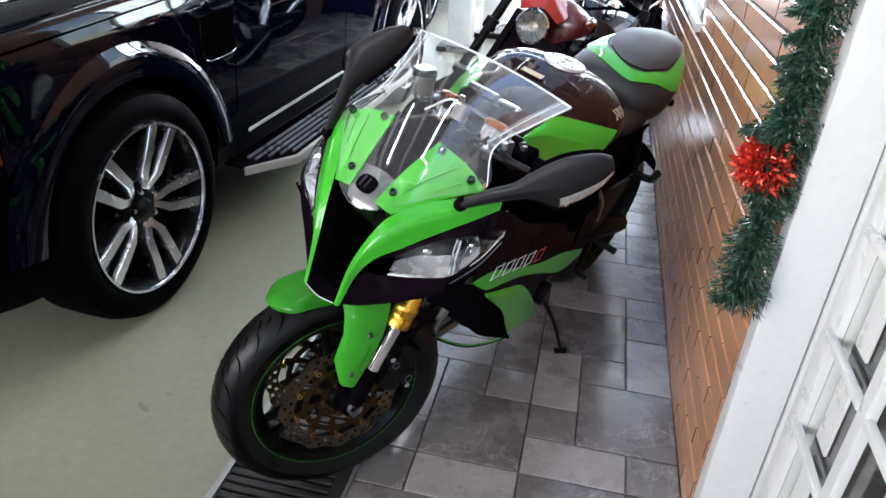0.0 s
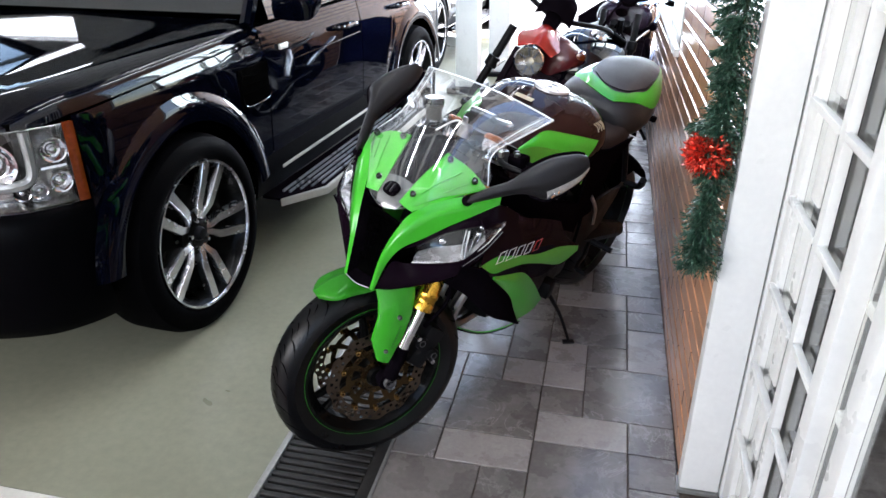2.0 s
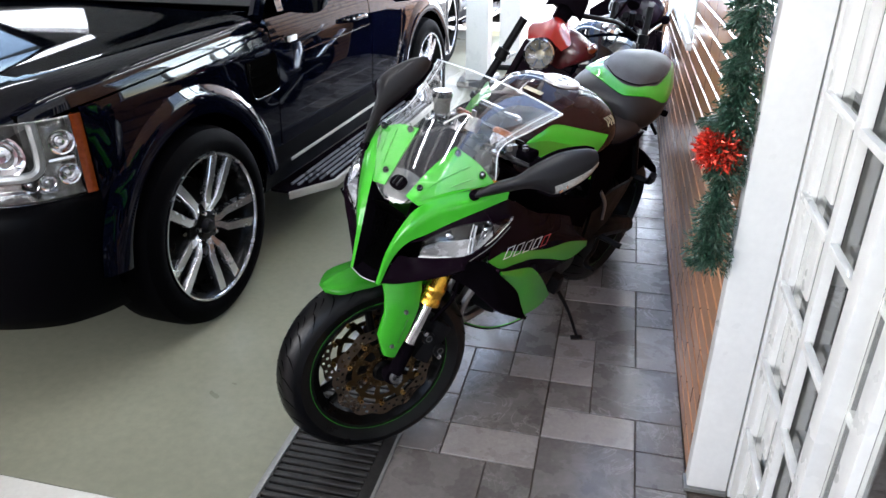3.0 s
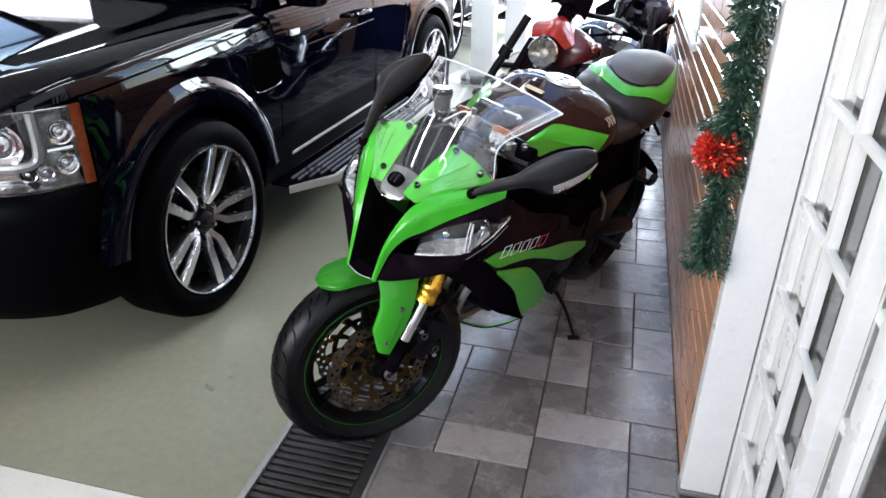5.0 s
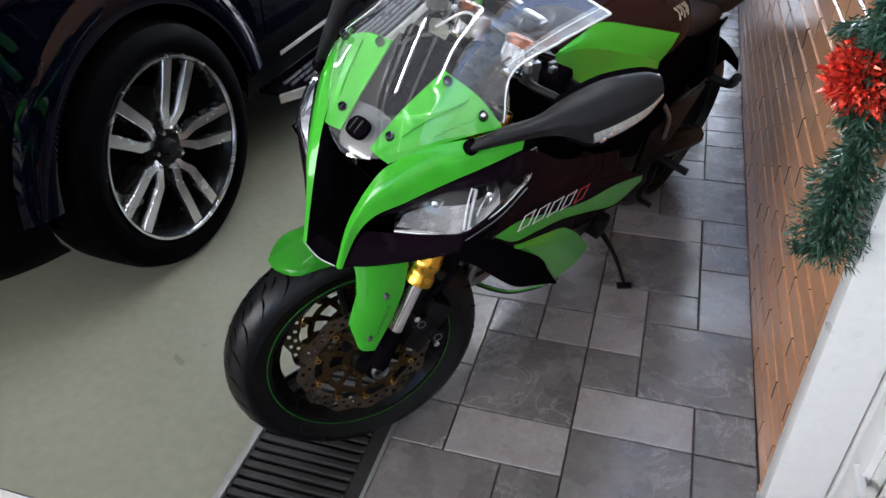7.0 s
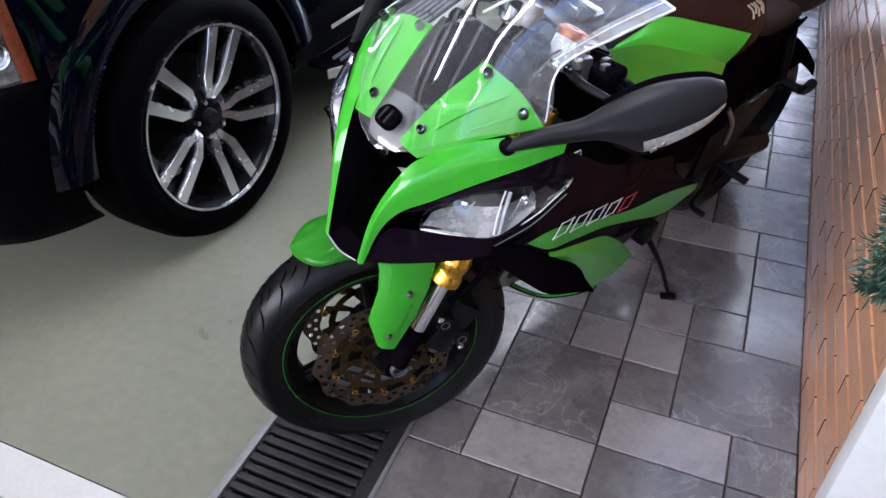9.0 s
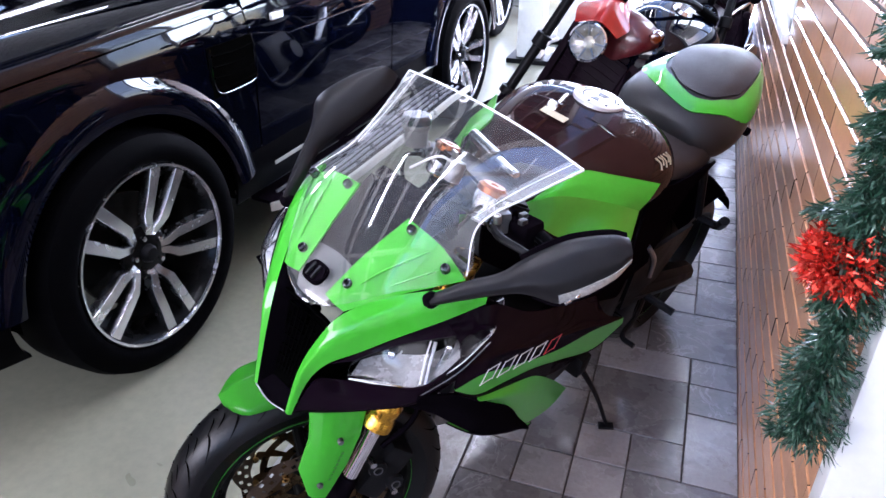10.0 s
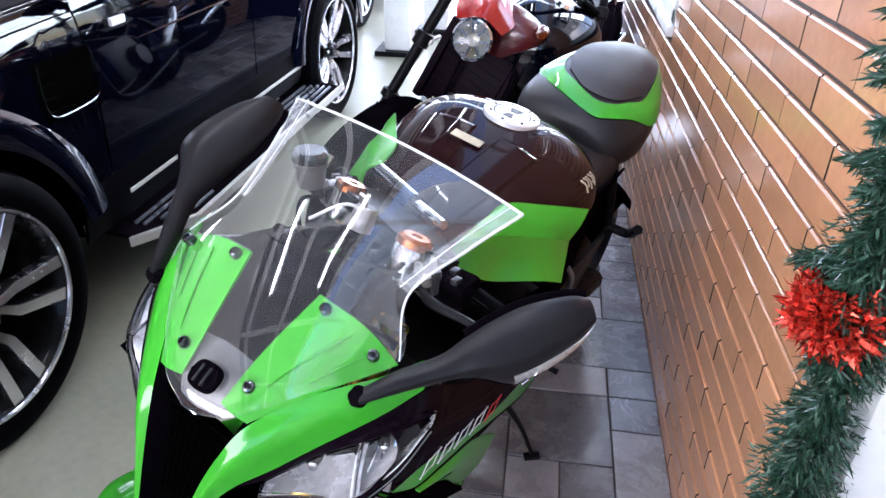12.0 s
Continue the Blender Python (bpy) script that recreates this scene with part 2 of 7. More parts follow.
# a thin white film that paints the milky reflection haze on the clear screen
gt = GLASS.node_tree
film = gt.nodes.new("ShaderNodeBsdfDiffuse")
film.inputs["Color"].default_value = (0.9, 0.92, 0.93, 1)
fmix = gt.nodes.new("ShaderNodeMixShader")
fno = gt.nodes.new("ShaderNodeTexNoise")
fno.inputs["Scale"].default_value = 22.0
fra = gt.nodes.new("ShaderNodeMapRange")
fra.inputs["To Min"].default_value, fra.inputs["To Max"].default_value = 0.008, 0.024
gt.links.new(fno.outputs["Fac"], fra.inputs["Value"])
gt.links.new(fra.outputs[0], fmix.inputs["Fac"])
gt.links.new(gt.nodes["Principled BSDF"].outputs[0], fmix.inputs[1])
gt.links.new(film.outputs[0], fmix.inputs[2])
gt.links.new(fmix.outputs[0], gt.nodes["Material Output"].inputs["Surface"])
# clear acrylic with white mixed in for the bright reflection band
FLANGE = mat("acrylic_with_painted_haze", (1, 1, 1), 0.02, trans=1.0, ior=1.5, vary=0.0, rough_vary=0.0)
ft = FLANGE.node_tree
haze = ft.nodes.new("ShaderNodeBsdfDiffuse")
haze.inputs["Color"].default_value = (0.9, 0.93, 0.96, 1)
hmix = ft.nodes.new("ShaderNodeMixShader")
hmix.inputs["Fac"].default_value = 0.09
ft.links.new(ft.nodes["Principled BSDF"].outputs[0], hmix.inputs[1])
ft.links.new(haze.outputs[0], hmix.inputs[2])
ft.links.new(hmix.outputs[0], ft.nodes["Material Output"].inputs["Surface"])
LENS = mat("clear_lamp_lens", (0.95, 0.96, 0.98), 0.03, trans=1.0, ior=1.45, vary=0.0, rough_vary=0.02)
DARK_GLASS = mat("tinted_car_glass", (0.01, 0.012, 0.013), 0.03, coat=1.0, vary=0.05, rough_vary=0.01)
PANE = mat("window_glass", (0.93, 0.96, 0.96), 0.02, trans=1.0, ior=1.45, vary=0.0, rough_vary=0.01)
AMBER = mat("amber_lens", (0.75, 0.18, 0.02), 0.15, coat=0.8, vary=0.1, scale=60)
AMBER_DARK = mat("dark_amber_lens", (0.11, 0.020, 0.004), 0.15, coat=0.5, vary=0.3, scale=60)
LAMP_BACK = mat("satin_lamp_reflector", (0.80, 0.81, 0.82), 0.26, metal=0.35, vary=0.2, scale=30, fine=120)
# pale colour that paints the glow of the polished screen edge
SCREEN_EDGE = mat("painted_edge_glint", (0.72, 0.75, 0.76), 0.12, coat=1.0, vary=0.05)
INDICATOR_LENS = mat("clear_indicator_lens", (0.40, 0.40, 0.39), 0.18, metal=0.3, coat=0.8, vary=0.35, scale=70, fine=240, bump=0.3)
STEP_SILVER = mat("pale_satin_silver", (0.52, 0.51, 0.47), 0.35, metal=0.5, vary=0.1, scale=12)
STEP_RIB = mat("grey_step_rib", (0.22, 0.23, 0.26), 0.3, metal=0.6, vary=0.15, scale=12)
STEEL_GREY = mat("worn_grey_tread", (0.13, 0.13, 0.135), 0.35, metal=0.6, vary=0.2, scale=14)
MIRROR_PLASTIC = mat("satin_black_plastic", (0.0075, 0.0068, 0.0082), 0.36, spec=0.28, vary=0.12, scale=12, fine=500, bump=0.06)
GREEN_STRIPE = mat("dark_green_stripe", (0.02, 0.20, 0.012), 0.35, vary=0.35, scale=30)
# purple-black that puts the shade below the roadster's headlight into the colour
PURPLE_BLACK = mat("purple_shade_black", (0.008, 0.003, 0.007), 0.55, spec=0.08, vary=0.3, scale=14, fine=120, bump=0.2)
LAMP_GREY = mat("grey_lamp_reflector", (0.26, 0.26, 0.245), 0.2, metal=0.9, vary=0.5, scale=40, fine=90, bump=1.0)
LAMP_GOLD = mat("warm_lamp_reflector", (0.20, 0.175, 0.115), 0.32, metal=0.5, vary=0.45, scale=45, fine=160, bump=0.3)
SATIN_SILVER = mat("satin_silver_trim", (0.30, 0.31, 0.31), 0.4, metal=0.7, vary=0.15, scale=20)
BUMPER = mat("satin_black_bumper", (0.0009, 0.0009, 0.0013), 0.35, spec=0.03, vary=0.2, scale=5)
ROOF_SHEET = mat("dark_roof_sheet", (0.045, 0.055, 0.075), 0.5, vary=0.15, scale=3, fine=50, bump=0.1)
WHITE_LENS = mat("frosted_indicator_lens", (0.78, 0.78, 0.76), 0.18, coat=0.8, vary=0.14, scale=60, fine=200, bump=0.2)
ORANGE_CAP = mat("orange_anodised_cap", (0.34, 0.115, 0.045), 0.25, metal=1.0, vary=0.06)
PALE_PLASTIC = mat("pale_grey_plastic", (0.115, 0.12, 0.125), 0.35, spec=0.4, vary=0.08, scale=14, fine=300)
CLOUDY_PLASTIC = mat("cloudy_grey_plastic", (0.13, 0.13, 0.12), 0.3, spec=0.5, vary=0.1, scale=20)
SEAT = mat("dark_brown_seat_vinyl", (0.017, 0.0135, 0.0145), 0.5, vary=0.12, scale=12, fine=260, bump=0.25)
RED_PAINT = mat("red_paint", (0.30, 0.016, 0.013), 0.25, coat=0.7, vary=0.06, scale=5, rough_vary=0.03)
# darker copy of the red paint, with the shade put into the colour
SHADED_RED_PAINT = mat("shaded_red_paint", (0.075, 0.005, 0.008), 0.35, coat=0.5, coat_rough=0.02, vary=0.1, scale=5, rough_vary=0.03)
WHITE_MARK = mat("white_marking", (0.75, 0.75, 0.74), 0.35, vary=0.05)
RED_MARK = mat("red_marking", (0.55, 0.03, 0.03), 0.35, vary=0.05)
LABEL = mat("beige_warning_label", (0.5, 0.45, 0.32), 0.5, vary=0.1, scale=40)
WHITE_PAINT = mat("white_gloss_joinery_paint", (0.75, 0.75, 0.73), 0.32, vary=0.05, scale=5, fine=60, bump=0.12, dirt=0.12, dirt_color=(0.62, 0.60, 0.55))
PLASTER = mat("pale_plaster", (0.72, 0.71, 0.68), 0.8, vary=0.06, scale=2, fine=40, bump=0.2)
CONCRETE = mat("pale_olive_floor_paint", (0.198, 0.198, 0.147), 0.34, vary=0.15, scale=1.6, fine=30, bump=0.06, dirt=0.5, dirt_color=(0.17, 0.17, 0.12), rough_vary=0.1)
STRIP = mat("light_grey_screed", (0.50, 0.49, 0.45), 0.55, vary=0.07, scale=5, fine=80, bump=0.15, dirt=0.2, dirt_color=(0.36, 0.35, 0.32))
RED_FLOOR = mat("red_floor_paint", (0.09, 0.010, 0.010), 0.4, vary=0.1, scale=5, fine=80, bump=0.1)
TILE_DARK = mat("dark_slate_tile", (0.152, 0.138, 0.131), 0.28, vein=0.55, vary=0.26, scale=7, fine=60, bump=0.16, dirt=0.75, dirt_color=(0.30, 0.28, 0.265), per_object=0.16, rough_vary=0.1, coat=0.34, coat_rough=0.14)
TILE_LIGHT = mat("grey_beige_tile", (0.30, 0.277, 0.264), 0.30, vein=0.3, vary=0.2, scale=8, fine=70, bump=0.12, dirt=0.3, dirt_color=(0.19, 0.175, 0.165), per_object=0.14, rough_vary=0.1, coat=0.34, coat_rough=0.14)
GROUT = mat("dark_brown_grout", (0.085, 0.066, 0.052), 0.8, vary=0.25, scale=20, fine=200, bump=0.3)
BRICK = mat("glazed_orange_brown_brick", (0.60, 0.295, 0.150), 0.34, vary=0.14, scale=5, fine=50, bump=0.12, per_object=0.12, rough_vary=0.06, dirt=0.2, dirt_color=(0.36, 0.14, 0.06), coat=1.0, coat_rough=0.15, spec=0.12)
MORTAR = mat("dark_mortar", (0.035, 0.024, 0.018), 0.85, vary=0.15, scale=20, fine=200, bump=0.4)
MORTAR_PALE = mat("brown_grey_mortar", (0.055, 0.036, 0.03), 0.7, vary=0.2, scale=20, fine=200, bump=0.4)
GRATE = mat("worn_black_iron", (0.035, 0.034, 0.033), 0.42, metal=0.35, vary=0.3, scale=10, fine=120, bump=0.3, dirt=0.3, dirt_color=(0.10, 0.095, 0.085))
ZINC = mat("galvanised_edge", (0.30, 0.30, 0.29), 0.45, metal=0.6, vary=0.2, scale=20, fine=150, bump=0.2)
# near-black colour that stands for the deep shade in recesses, grooves and hollows
DEEP = mat("recess_shade_black", (0.0012, 0.0012, 0.0012), 0.9, spec=0.0, vary=0.1)
NEEDLE = mat("dark_green_tinsel_needles", (0.012, 0.048, 0.026), 0.38, vary=0.3, scale=40, fine=200)
NEEDLE_LIGHT = mat("grey_green_tinsel_needles", (0.06, 0.115, 0.080), 0.35, vary=0.3, scale=40, fine=200)
TINSEL = mat("red_foil", (0.72, 0.07, 0.04), 0.25, metal=0.7, vary=0.2, scale=40)
TWINE = mat("brown_garland_wire", (0.05, 0.06, 0.03), 0.7)
DARK_WALL = mat("dark_grey_green_wall", (0.07, 0.10, 0.115), 0.7, vary=0.5, scale=1.5, fine=14, bump=0.3)
ASPHALT = mat("pale_outdoor_paving", (0.40, 0.39, 0.37), 0.8, vary=0.1, scale=3, fine=40, bump=0.3)
CEILING = mat("white_ceiling_board", (0.74, 0.74, 0.72), 0.7, vary=0.04, scale=3, fine=60, bump=0.1)
TUBE_GLOW = mat("fluorescent_tube", (0.95, 0.98, 1.0), 0.4, glow=14.0, vary=0.0)
FAR_WHITE = mat("far_daylight_white", (0.82, 0.82, 0.80), 0.8, vary=0.04, scale=2)
DASH_FACE = mat("grey_dial_face", (0.10, 0.10, 0.11), 0.25, coat=0.8, vary=0.1)

# ---- the large structure ----
WALL_X, DOOR_Y = 0.447, 1.194


def structure(name, bm, material, label, category, smooth=True):
    return tagged(part(name, bm, material, None, label, smooth=smooth), label, category, kind="structure")


bm = bmesh.new()
slab(bm, -400, 400, -400, 400, -0.6, -0.25)
structure("ground", bm, ASPHALT, "pale sunlit paving outside the carport", "ground")

bm = bmesh.new()
slab(bm, -6.0, -0.790, 0.782, 8.6, -0.2, 0.0)
structure("floor_painted", bm, CONCRETE, "pale olive painted concrete floor, slightly glossy", "floor")
bm = bmesh.new()
slab(bm, -6.0, -0.790, 0.668, 0.778, -0.2, 0.002)
structure("floor_strip", bm, STRIP, "light grey screed strip across the painted floor", "floor strip")
bm = bmesh.new()
slab(bm, -6.0, -0.790, -3.0, 0.664, -0.2, 0.0)
structure("floor_red", bm, RED_FLOOR, "dark red painted floor in front of the strip", "floor")

# tiled walkway: bedding and its tiles are laid last in the file
bm = bmesh.new()
slab(bm, -0.434, 0.62, -3.0, 8.6, -0.2, -0.006)
tile_bed = structure("floor_tiled", bm, GROUT, "slate-look tiled walkway with dark grout between wall and drain", "tiled floor")

# roof over the cars, beams over the open strip above the walkway, far enclosure
# the slot in the unseen ceiling is added for the bonnet's reflection
bm = bmesh.new()
slab(bm, -6.2, -1.5, -3.2, 3.29, 2.75, 2.95)
slab(bm, -6.2, -1.5, 3.56, 8.2, 2.75, 2.95)
slab(bm, -6.2, -5.2, 3.29, 3.56, 2.75, 2.95)
slab(bm, -3.9, -1.5, 3.29, 3.56, 2.75, 2.95)
structure("ceiling", bm, CEILING, "plain white carport ceiling over the cars with an added slot for the bonnet reflection", "ceiling")
bm = bmesh.new()
for k in range(34):
    slab(bm, -1.498, 0.0, -3.2 + 0.237 * k, -3.2 + 0.237 * k + 0.12, 2.86, 2.90)
    slab(bm, -1.498, 0.0, -3.2 + 0.237 * k + 0.12, -3.2 + 0.237 * (k + 1), 2.88, 2.92)
structure("ceiling_walkway", bm, ROOF_SHEET, "dark blue-grey ribbed roof sheet over the walkway, open along the wall", "ceiling")
for k, x in enumerate((-1.3, -0.66, -0.04)):
    bm = bmesh.new()
    slab(bm, x - 0.03, x + 0.03, -3.2, 8.3, 2.80, 2.858, 0.004)
    structure("purlin_%d" % (k + 1), bm, WHITE_PAINT, "white steel purlin under the roof sheet", "purlin")
for k, y in enumerate((-1.6, 0.0, 1.6, 3.2, 4.8, 6.6, 8.1)):
    bm = bmesh.new()
    slab(bm, -1.5, 0.446, y - 0.04, y + 0.04, 2.75, 2.798, 0.006)
    structure("roof_beam_%d" % (k + 1), bm, WHITE_PAINT, "white beam across the open strip above the walkway", "beam")
# unseen wall, kept dark and opened to shape reflections in the car paint
bm = bmesh.new()
slab(bm, -6.2, -6.0, -3.2, 5.0, -0.2, 2.75)
slab(bm, -6.2, -6.0, 8.0, 8.2, -0.2, 2.75)
slab(bm, -6.2, -6.0, 5.0, 8.0, -0.2, 1.3)
slab(bm, -6.2, -6.0, 5.0, 8.0, 2.70, 2.75)
structure("wall_west", bm, DARK_WALL, "unseen dark grey-green wall with a small opening, added to set the car's reflections", "wall")
# unseen wall behind the camera, its opening sized to limit the fill light
bm = bmesh.new()
slab(bm, -6.0, -4.9, -3.2, -3.0, -0.2, 2.75)
slab(bm, 0.3, 0.62, -3.2, -3.0, -0.2, 2.75)
slab(bm, -4.9, 0.3, -3.2, -3.0, 2.6, 2.75)
slab(bm, -4.9, 0.3, -3.2, -3.0, -0.2, 1.1)
structure("wall_south", bm, PLASTER, "unseen pale plaster wall behind the walkway, its wide opening sized for the fill light", "wall")
# added white backdrop that stands for the blown-out daylight at the far end
bm = bmesh.new()
slab(bm, -14, 12, 17.0, 17.3, -0.25, 5.5)
structure("far_wall", bm, FAR_WHITE, "white backdrop wall added for the bright daylight beyond the carport", "wall")
# unseen wall and slab that keep the sun off bricks and walkway
bm = bmesh.new()
slab(bm, 0.47, 0.7, -4.2, 8.4, 2.76, 5.0)
slab(bm, 0.7, 5.0, -4.2, 8.4, 4.8, 5.0)
structure("wall_upper_storey", bm, PLASTER, "unseen pale plaster upper wall above the bricks, blocking the sun", "wall")

# brick wall with a window opening: core in pieces round the opening
WIN_Y0, WIN_Y1, WIN_Z0, WIN_Z1 = 3.13, 4.75, 0.93, 2.15
WALL_END = 8.4
bm = bmesh.new()
slab(bm, WALL_X + 0.0090, 0.66, 1.2505, WIN_Y0, -0.2, 2.75)
slab(bm, WALL_X + 0.0090, 0.66, WIN_Y1, WALL_END, -0.2, 2.75)
slab(bm, WALL_X + 0.0090, 0.66, WIN_Y0, WIN_Y1, -0.2, WIN_Z0)
slab(bm, WALL_X + 0.0090, 0.66, WIN_Y0, WIN_Y1, WIN_Z1, 2.75)
brick_wall = structure("wall_east", bm, MORTAR, "orange-brown glazed face brick wall with dark mortar", "brick wall")

# window in the brick wall
win = empty("window_1", Matrix.Translation((0.5, (WIN_Y0 + WIN_Y1) / 2, WIN_Z0)), "white painted steel window in the brick wall", "window", kind="structure")
hw_ = (WIN_Y1 - WIN_Y0) / 2
hh_ = WIN_Z1 - WIN_Z0
bm = bmesh.new()
for a, b, c, d in ((-hw_, -hw_ + 0.05, 0, hh_), (hw_ - 0.05, hw_, 0, hh_), (-hw_, hw_, hh_ - 0.05, hh_), (-hw_, hw_, 0, 0.05)):
    slab(bm, -0.055, 0.03, a, b, c, d, 0.004)
part("window_frame", bm, WHITE_PAINT, win)
bm = bmesh.new()
for k in (-0.27, 0.27):
    slab(bm, -0.02, 0.015, k - 0.014, k + 0.014, 0.051, hh_ - 0.051, 0.003)
slab(bm, -0.018, 0.012, -hw_ + 0.051, hw_ - 0.051, 0.55, 0.58, 0.003)
part("glazing_bar", bm, WHITE_PAINT, win)
bm = bmesh.new()
slab(bm, -0.075, 0.02, -hw_ - 0.02, hw_ + 0.02, -0.04, -0.003, 0.006)
part("window_sill", bm, WHITE_PAINT, win)
bm = bmesh.new()
slab(bm, 0.018, 0.022, -hw_ + 0.051, hw_ - 0.051, 0.051, hh_ - 0.051)
pane = part("pane", bm, PANE, win)
pane.visible_shadow = False

# white jamb at the end of the bricks
bm = bmesh.new()
slab(bm, WALL_X - 0.004, 0.552, 1.196, 1.249, 0.016, 2.72, 0.006)
structure("door_jamb", bm, WHITE_PAINT, "white painted door jamb at the end of the brick wall", "door jamb")
bm = bmesh.new()
slab(bm, WALL_X - 0.010, 0.554, 1.190, 1.252, 0.0, 0.014, 0.003)
structure("jamb_foot", bm, ZINC, "worn grey metal foot under the door jamb", "jamb foot")
bm = bmesh.new()
slab(bm, 0.556, 0.60, 1.194, 1.235, 0.0, 2.12, 0.005)
slab(bm, 0.556, 0.60, -0.67, 1.192, 2.07, 2.12, 0.005)
slab(bm, 0.553, 0.60, -0.67, -0.62, 0.0, 2.068, 0.005)
structure("door_frame", bm, WHITE_PAINT, "white painted frame round the glazed doors", "door frame")
bm = bmesh.new()
slab(bm, 0.546, 0.66, -3.0, 1.246, 2.125, 2.75)
slab(bm, 0.546, 0.66, -3.0, -0.675, -0.2, 2.12)
structure("wall_over_door", bm, PLASTER, "pale plaster above and beside the glazed doors", "wall")

BAR_Z = [0.288 + 0.2245 * k for k in range(8)]


def door_bar(leaf, x0, x1, y0, y1, z0, z1, bevel=0.004):
    bm = bmesh.new()
    slab(bm, x0, x1, y0, y1, z0, z1, bevel)
    return part("glazing_bar", bm, WHITE_PAINT, leaf)


def door_pane(leaf, x, y0, y1):
    bm = bmesh.new()
    slab(bm, x, x + 0.004, y0, y1, 0.09, 1.98)
    p = part("pane", bm, PANE, leaf)
    p.visible_shadow = False


def door_piece(name, leaf, x0, x1, y0, y1, z0, z1, bevel=0.005):
    bm = bmesh.new()
    slab(bm, x0, x1, y0, y1, z0, z1, bevel)
    return part(name, bm, WHITE_PAINT, leaf)


# shut leaf: two columns of small panes, with bars that stand proud of the stiles and thin inner beads behind the glass
leaf_1 = empty("door_1", Matrix.Translation((0.0, 0.0, 0.0)), "white painted glazed door leaf with small panes, shut", "glazed door", "pair of glazed doors", "structure")
door_piece("stile", leaf_1, 0.561, 0.603, 1.122, 1.190, 0.014, 2.06)
door_piece("stile", leaf_1, 0.546, 0.592, 0.673, 0.724, 0.014, 2.06)
door_piece("rail", leaf_1, 0.563, 0.601, 0.726, 1.120, 0.014, 0.092)
door_piece("rail", leaf_1, 0.563, 0.601, 0.726, 1.120, 1.975, 2.06)
door_bar(leaf_1, 0.551, 0.572, 0.886, 0.920, 0.094, 1.973)
for z in BAR_Z[:8]:
    door_bar(leaf_1, 0.5495, 0.5655, 0.921, 1.150, z - 0.008, z + 0.008, 0.002)
    door_bar(leaf_1, 0.5495, 0.5655, 0.725, 0.885, z - 0.008, z + 0.008, 0.002)
door_pane(leaf_1, 0.576, 0.90, 1.121)
door_pane(leaf_1, 0.576, 0.725, 0.90)
for za, zb in zip([0.094] + BAR_Z, BAR_Z + [1.973]):
    for y0, y1 in ((0.995, 1.055), (0.742, 0.778)):
        door_piece("inner_bead", leaf_1, 0.568, 0.5745, y0, y1, za + 0.040, zb - 0.010, 0.002)
# its pair: a narrow barred light, a stile, and one clear pane
leaf_2 = empty("door_2", Matrix.Translation((0.0, 0.0, 0.0)), "white painted glazed door leaf with one large clear pane, shut beside its pair", "glazed door", "pair of glazed doors", "structure")
door_piece("stile", leaf_2, 0.549, 0.580, 0.508, 0.562, 0.014, 2.06)
door_piece("stile", leaf_2, 0.549, 0.591, -0.618, -0.54, 0.014, 2.06)
door_piece("rail", leaf_2, 0.552, 0.588, -0.538, 0.506, 1.975, 2.06)
door_piece("rail", leaf_2, 0.562, 0.588, 0.564, 0.671, 1.975, 2.06)
for z in BAR_Z[:8]:
    door_bar(leaf_2, 0.586, 0.604, 0.563, 0.672, z - 0.015, z + 0.011)
door_pane(leaf_2, 0.5815, 0.563, 0.672)
door_pane(leaf_2, 0.566, -0.539, 0.507)
# the room behind the doors
bm = bmesh.new()
slab(bm, 0.662, 3.4, -3.0, 2.6, -0.2, -0.004)
structure("floor_room", bm, TILE_DARK, "dark tiled floor of the room behind the glazed doors", "floor")
bm = bmesh.new()
slab(bm, 3.4, 3.5, -3.0, 2.6, -0.2, 2.75)
slab(bm, 0.662, 3.4, 2.6, 2.7, -0.2, 2.75)
slab(bm, 0.662, 3.4, -3.1, -3.0, -0.2, 2.75)
structure("wall_room", bm, PLASTER, "pale plaster walls of the room behind the doors", "wall")
bm = bmesh.new()
slab(bm, 0.9, 3.5, -3.1, 2.7, 2.75, 2.9)
structure("ceiling_room", bm, CEILING, "white ceiling of the room behind the doors", "ceiling")
# ceiling lamps
for x, y in ((-1.0, 1.3), (-0.25, 1.3), (-1.0, 3.9), (-0.25, 3.9)):
    lamp = empty("ceiling_light", Matrix.Translation((x, y, 2.749)) @ pose(0, 0, 0, 0, 0, 90), "white ceiling batten with a bare fluorescent tube", "ceiling light", "ceiling battens")
    bm = bmesh.new()
    slab(bm, -0.72, 0.72, -0.03, 0.03, -0.05, 0.0, 0.006)
    part("housing", bm, WHITE_PAINT, lamp)
    bm = bmesh.new()
    lathe(bm, [(0.013, -0.68), (0.013, 0.68)], Matrix.Translation((0, 0, -0.075)) @ pose(0, 0, 0, 0, 90, 0), 12)
    part("tube", bm, TUBE_GLOW, lamp, "lit fluorescent tube")

# white posts at the far side
for x, y in ((-1.11, 5.9), (-0.93, 6.6)):
    post = empty("post", Matrix.Translation((x, y, 0)), "white painted steel carport post on a dark base plate", "post", "carport posts")
    bm = bmesh.new()
    slab(bm, -0.1, 0.1, -0.1, 0.1, 0.04, 2.75, 0.012)
    part("shaft", bm, WHITE_PAINT, post)
    bm = bmesh.new()
    slab(bm, -0.17, 0.17, -0.15, 0.15, 0.0, 0.04, 0.006)
    part("base_plate", bm, DARK_METAL, post, "dark steel base plate")

# dark board leaning at the end of the walkway
bm = bmesh.new()
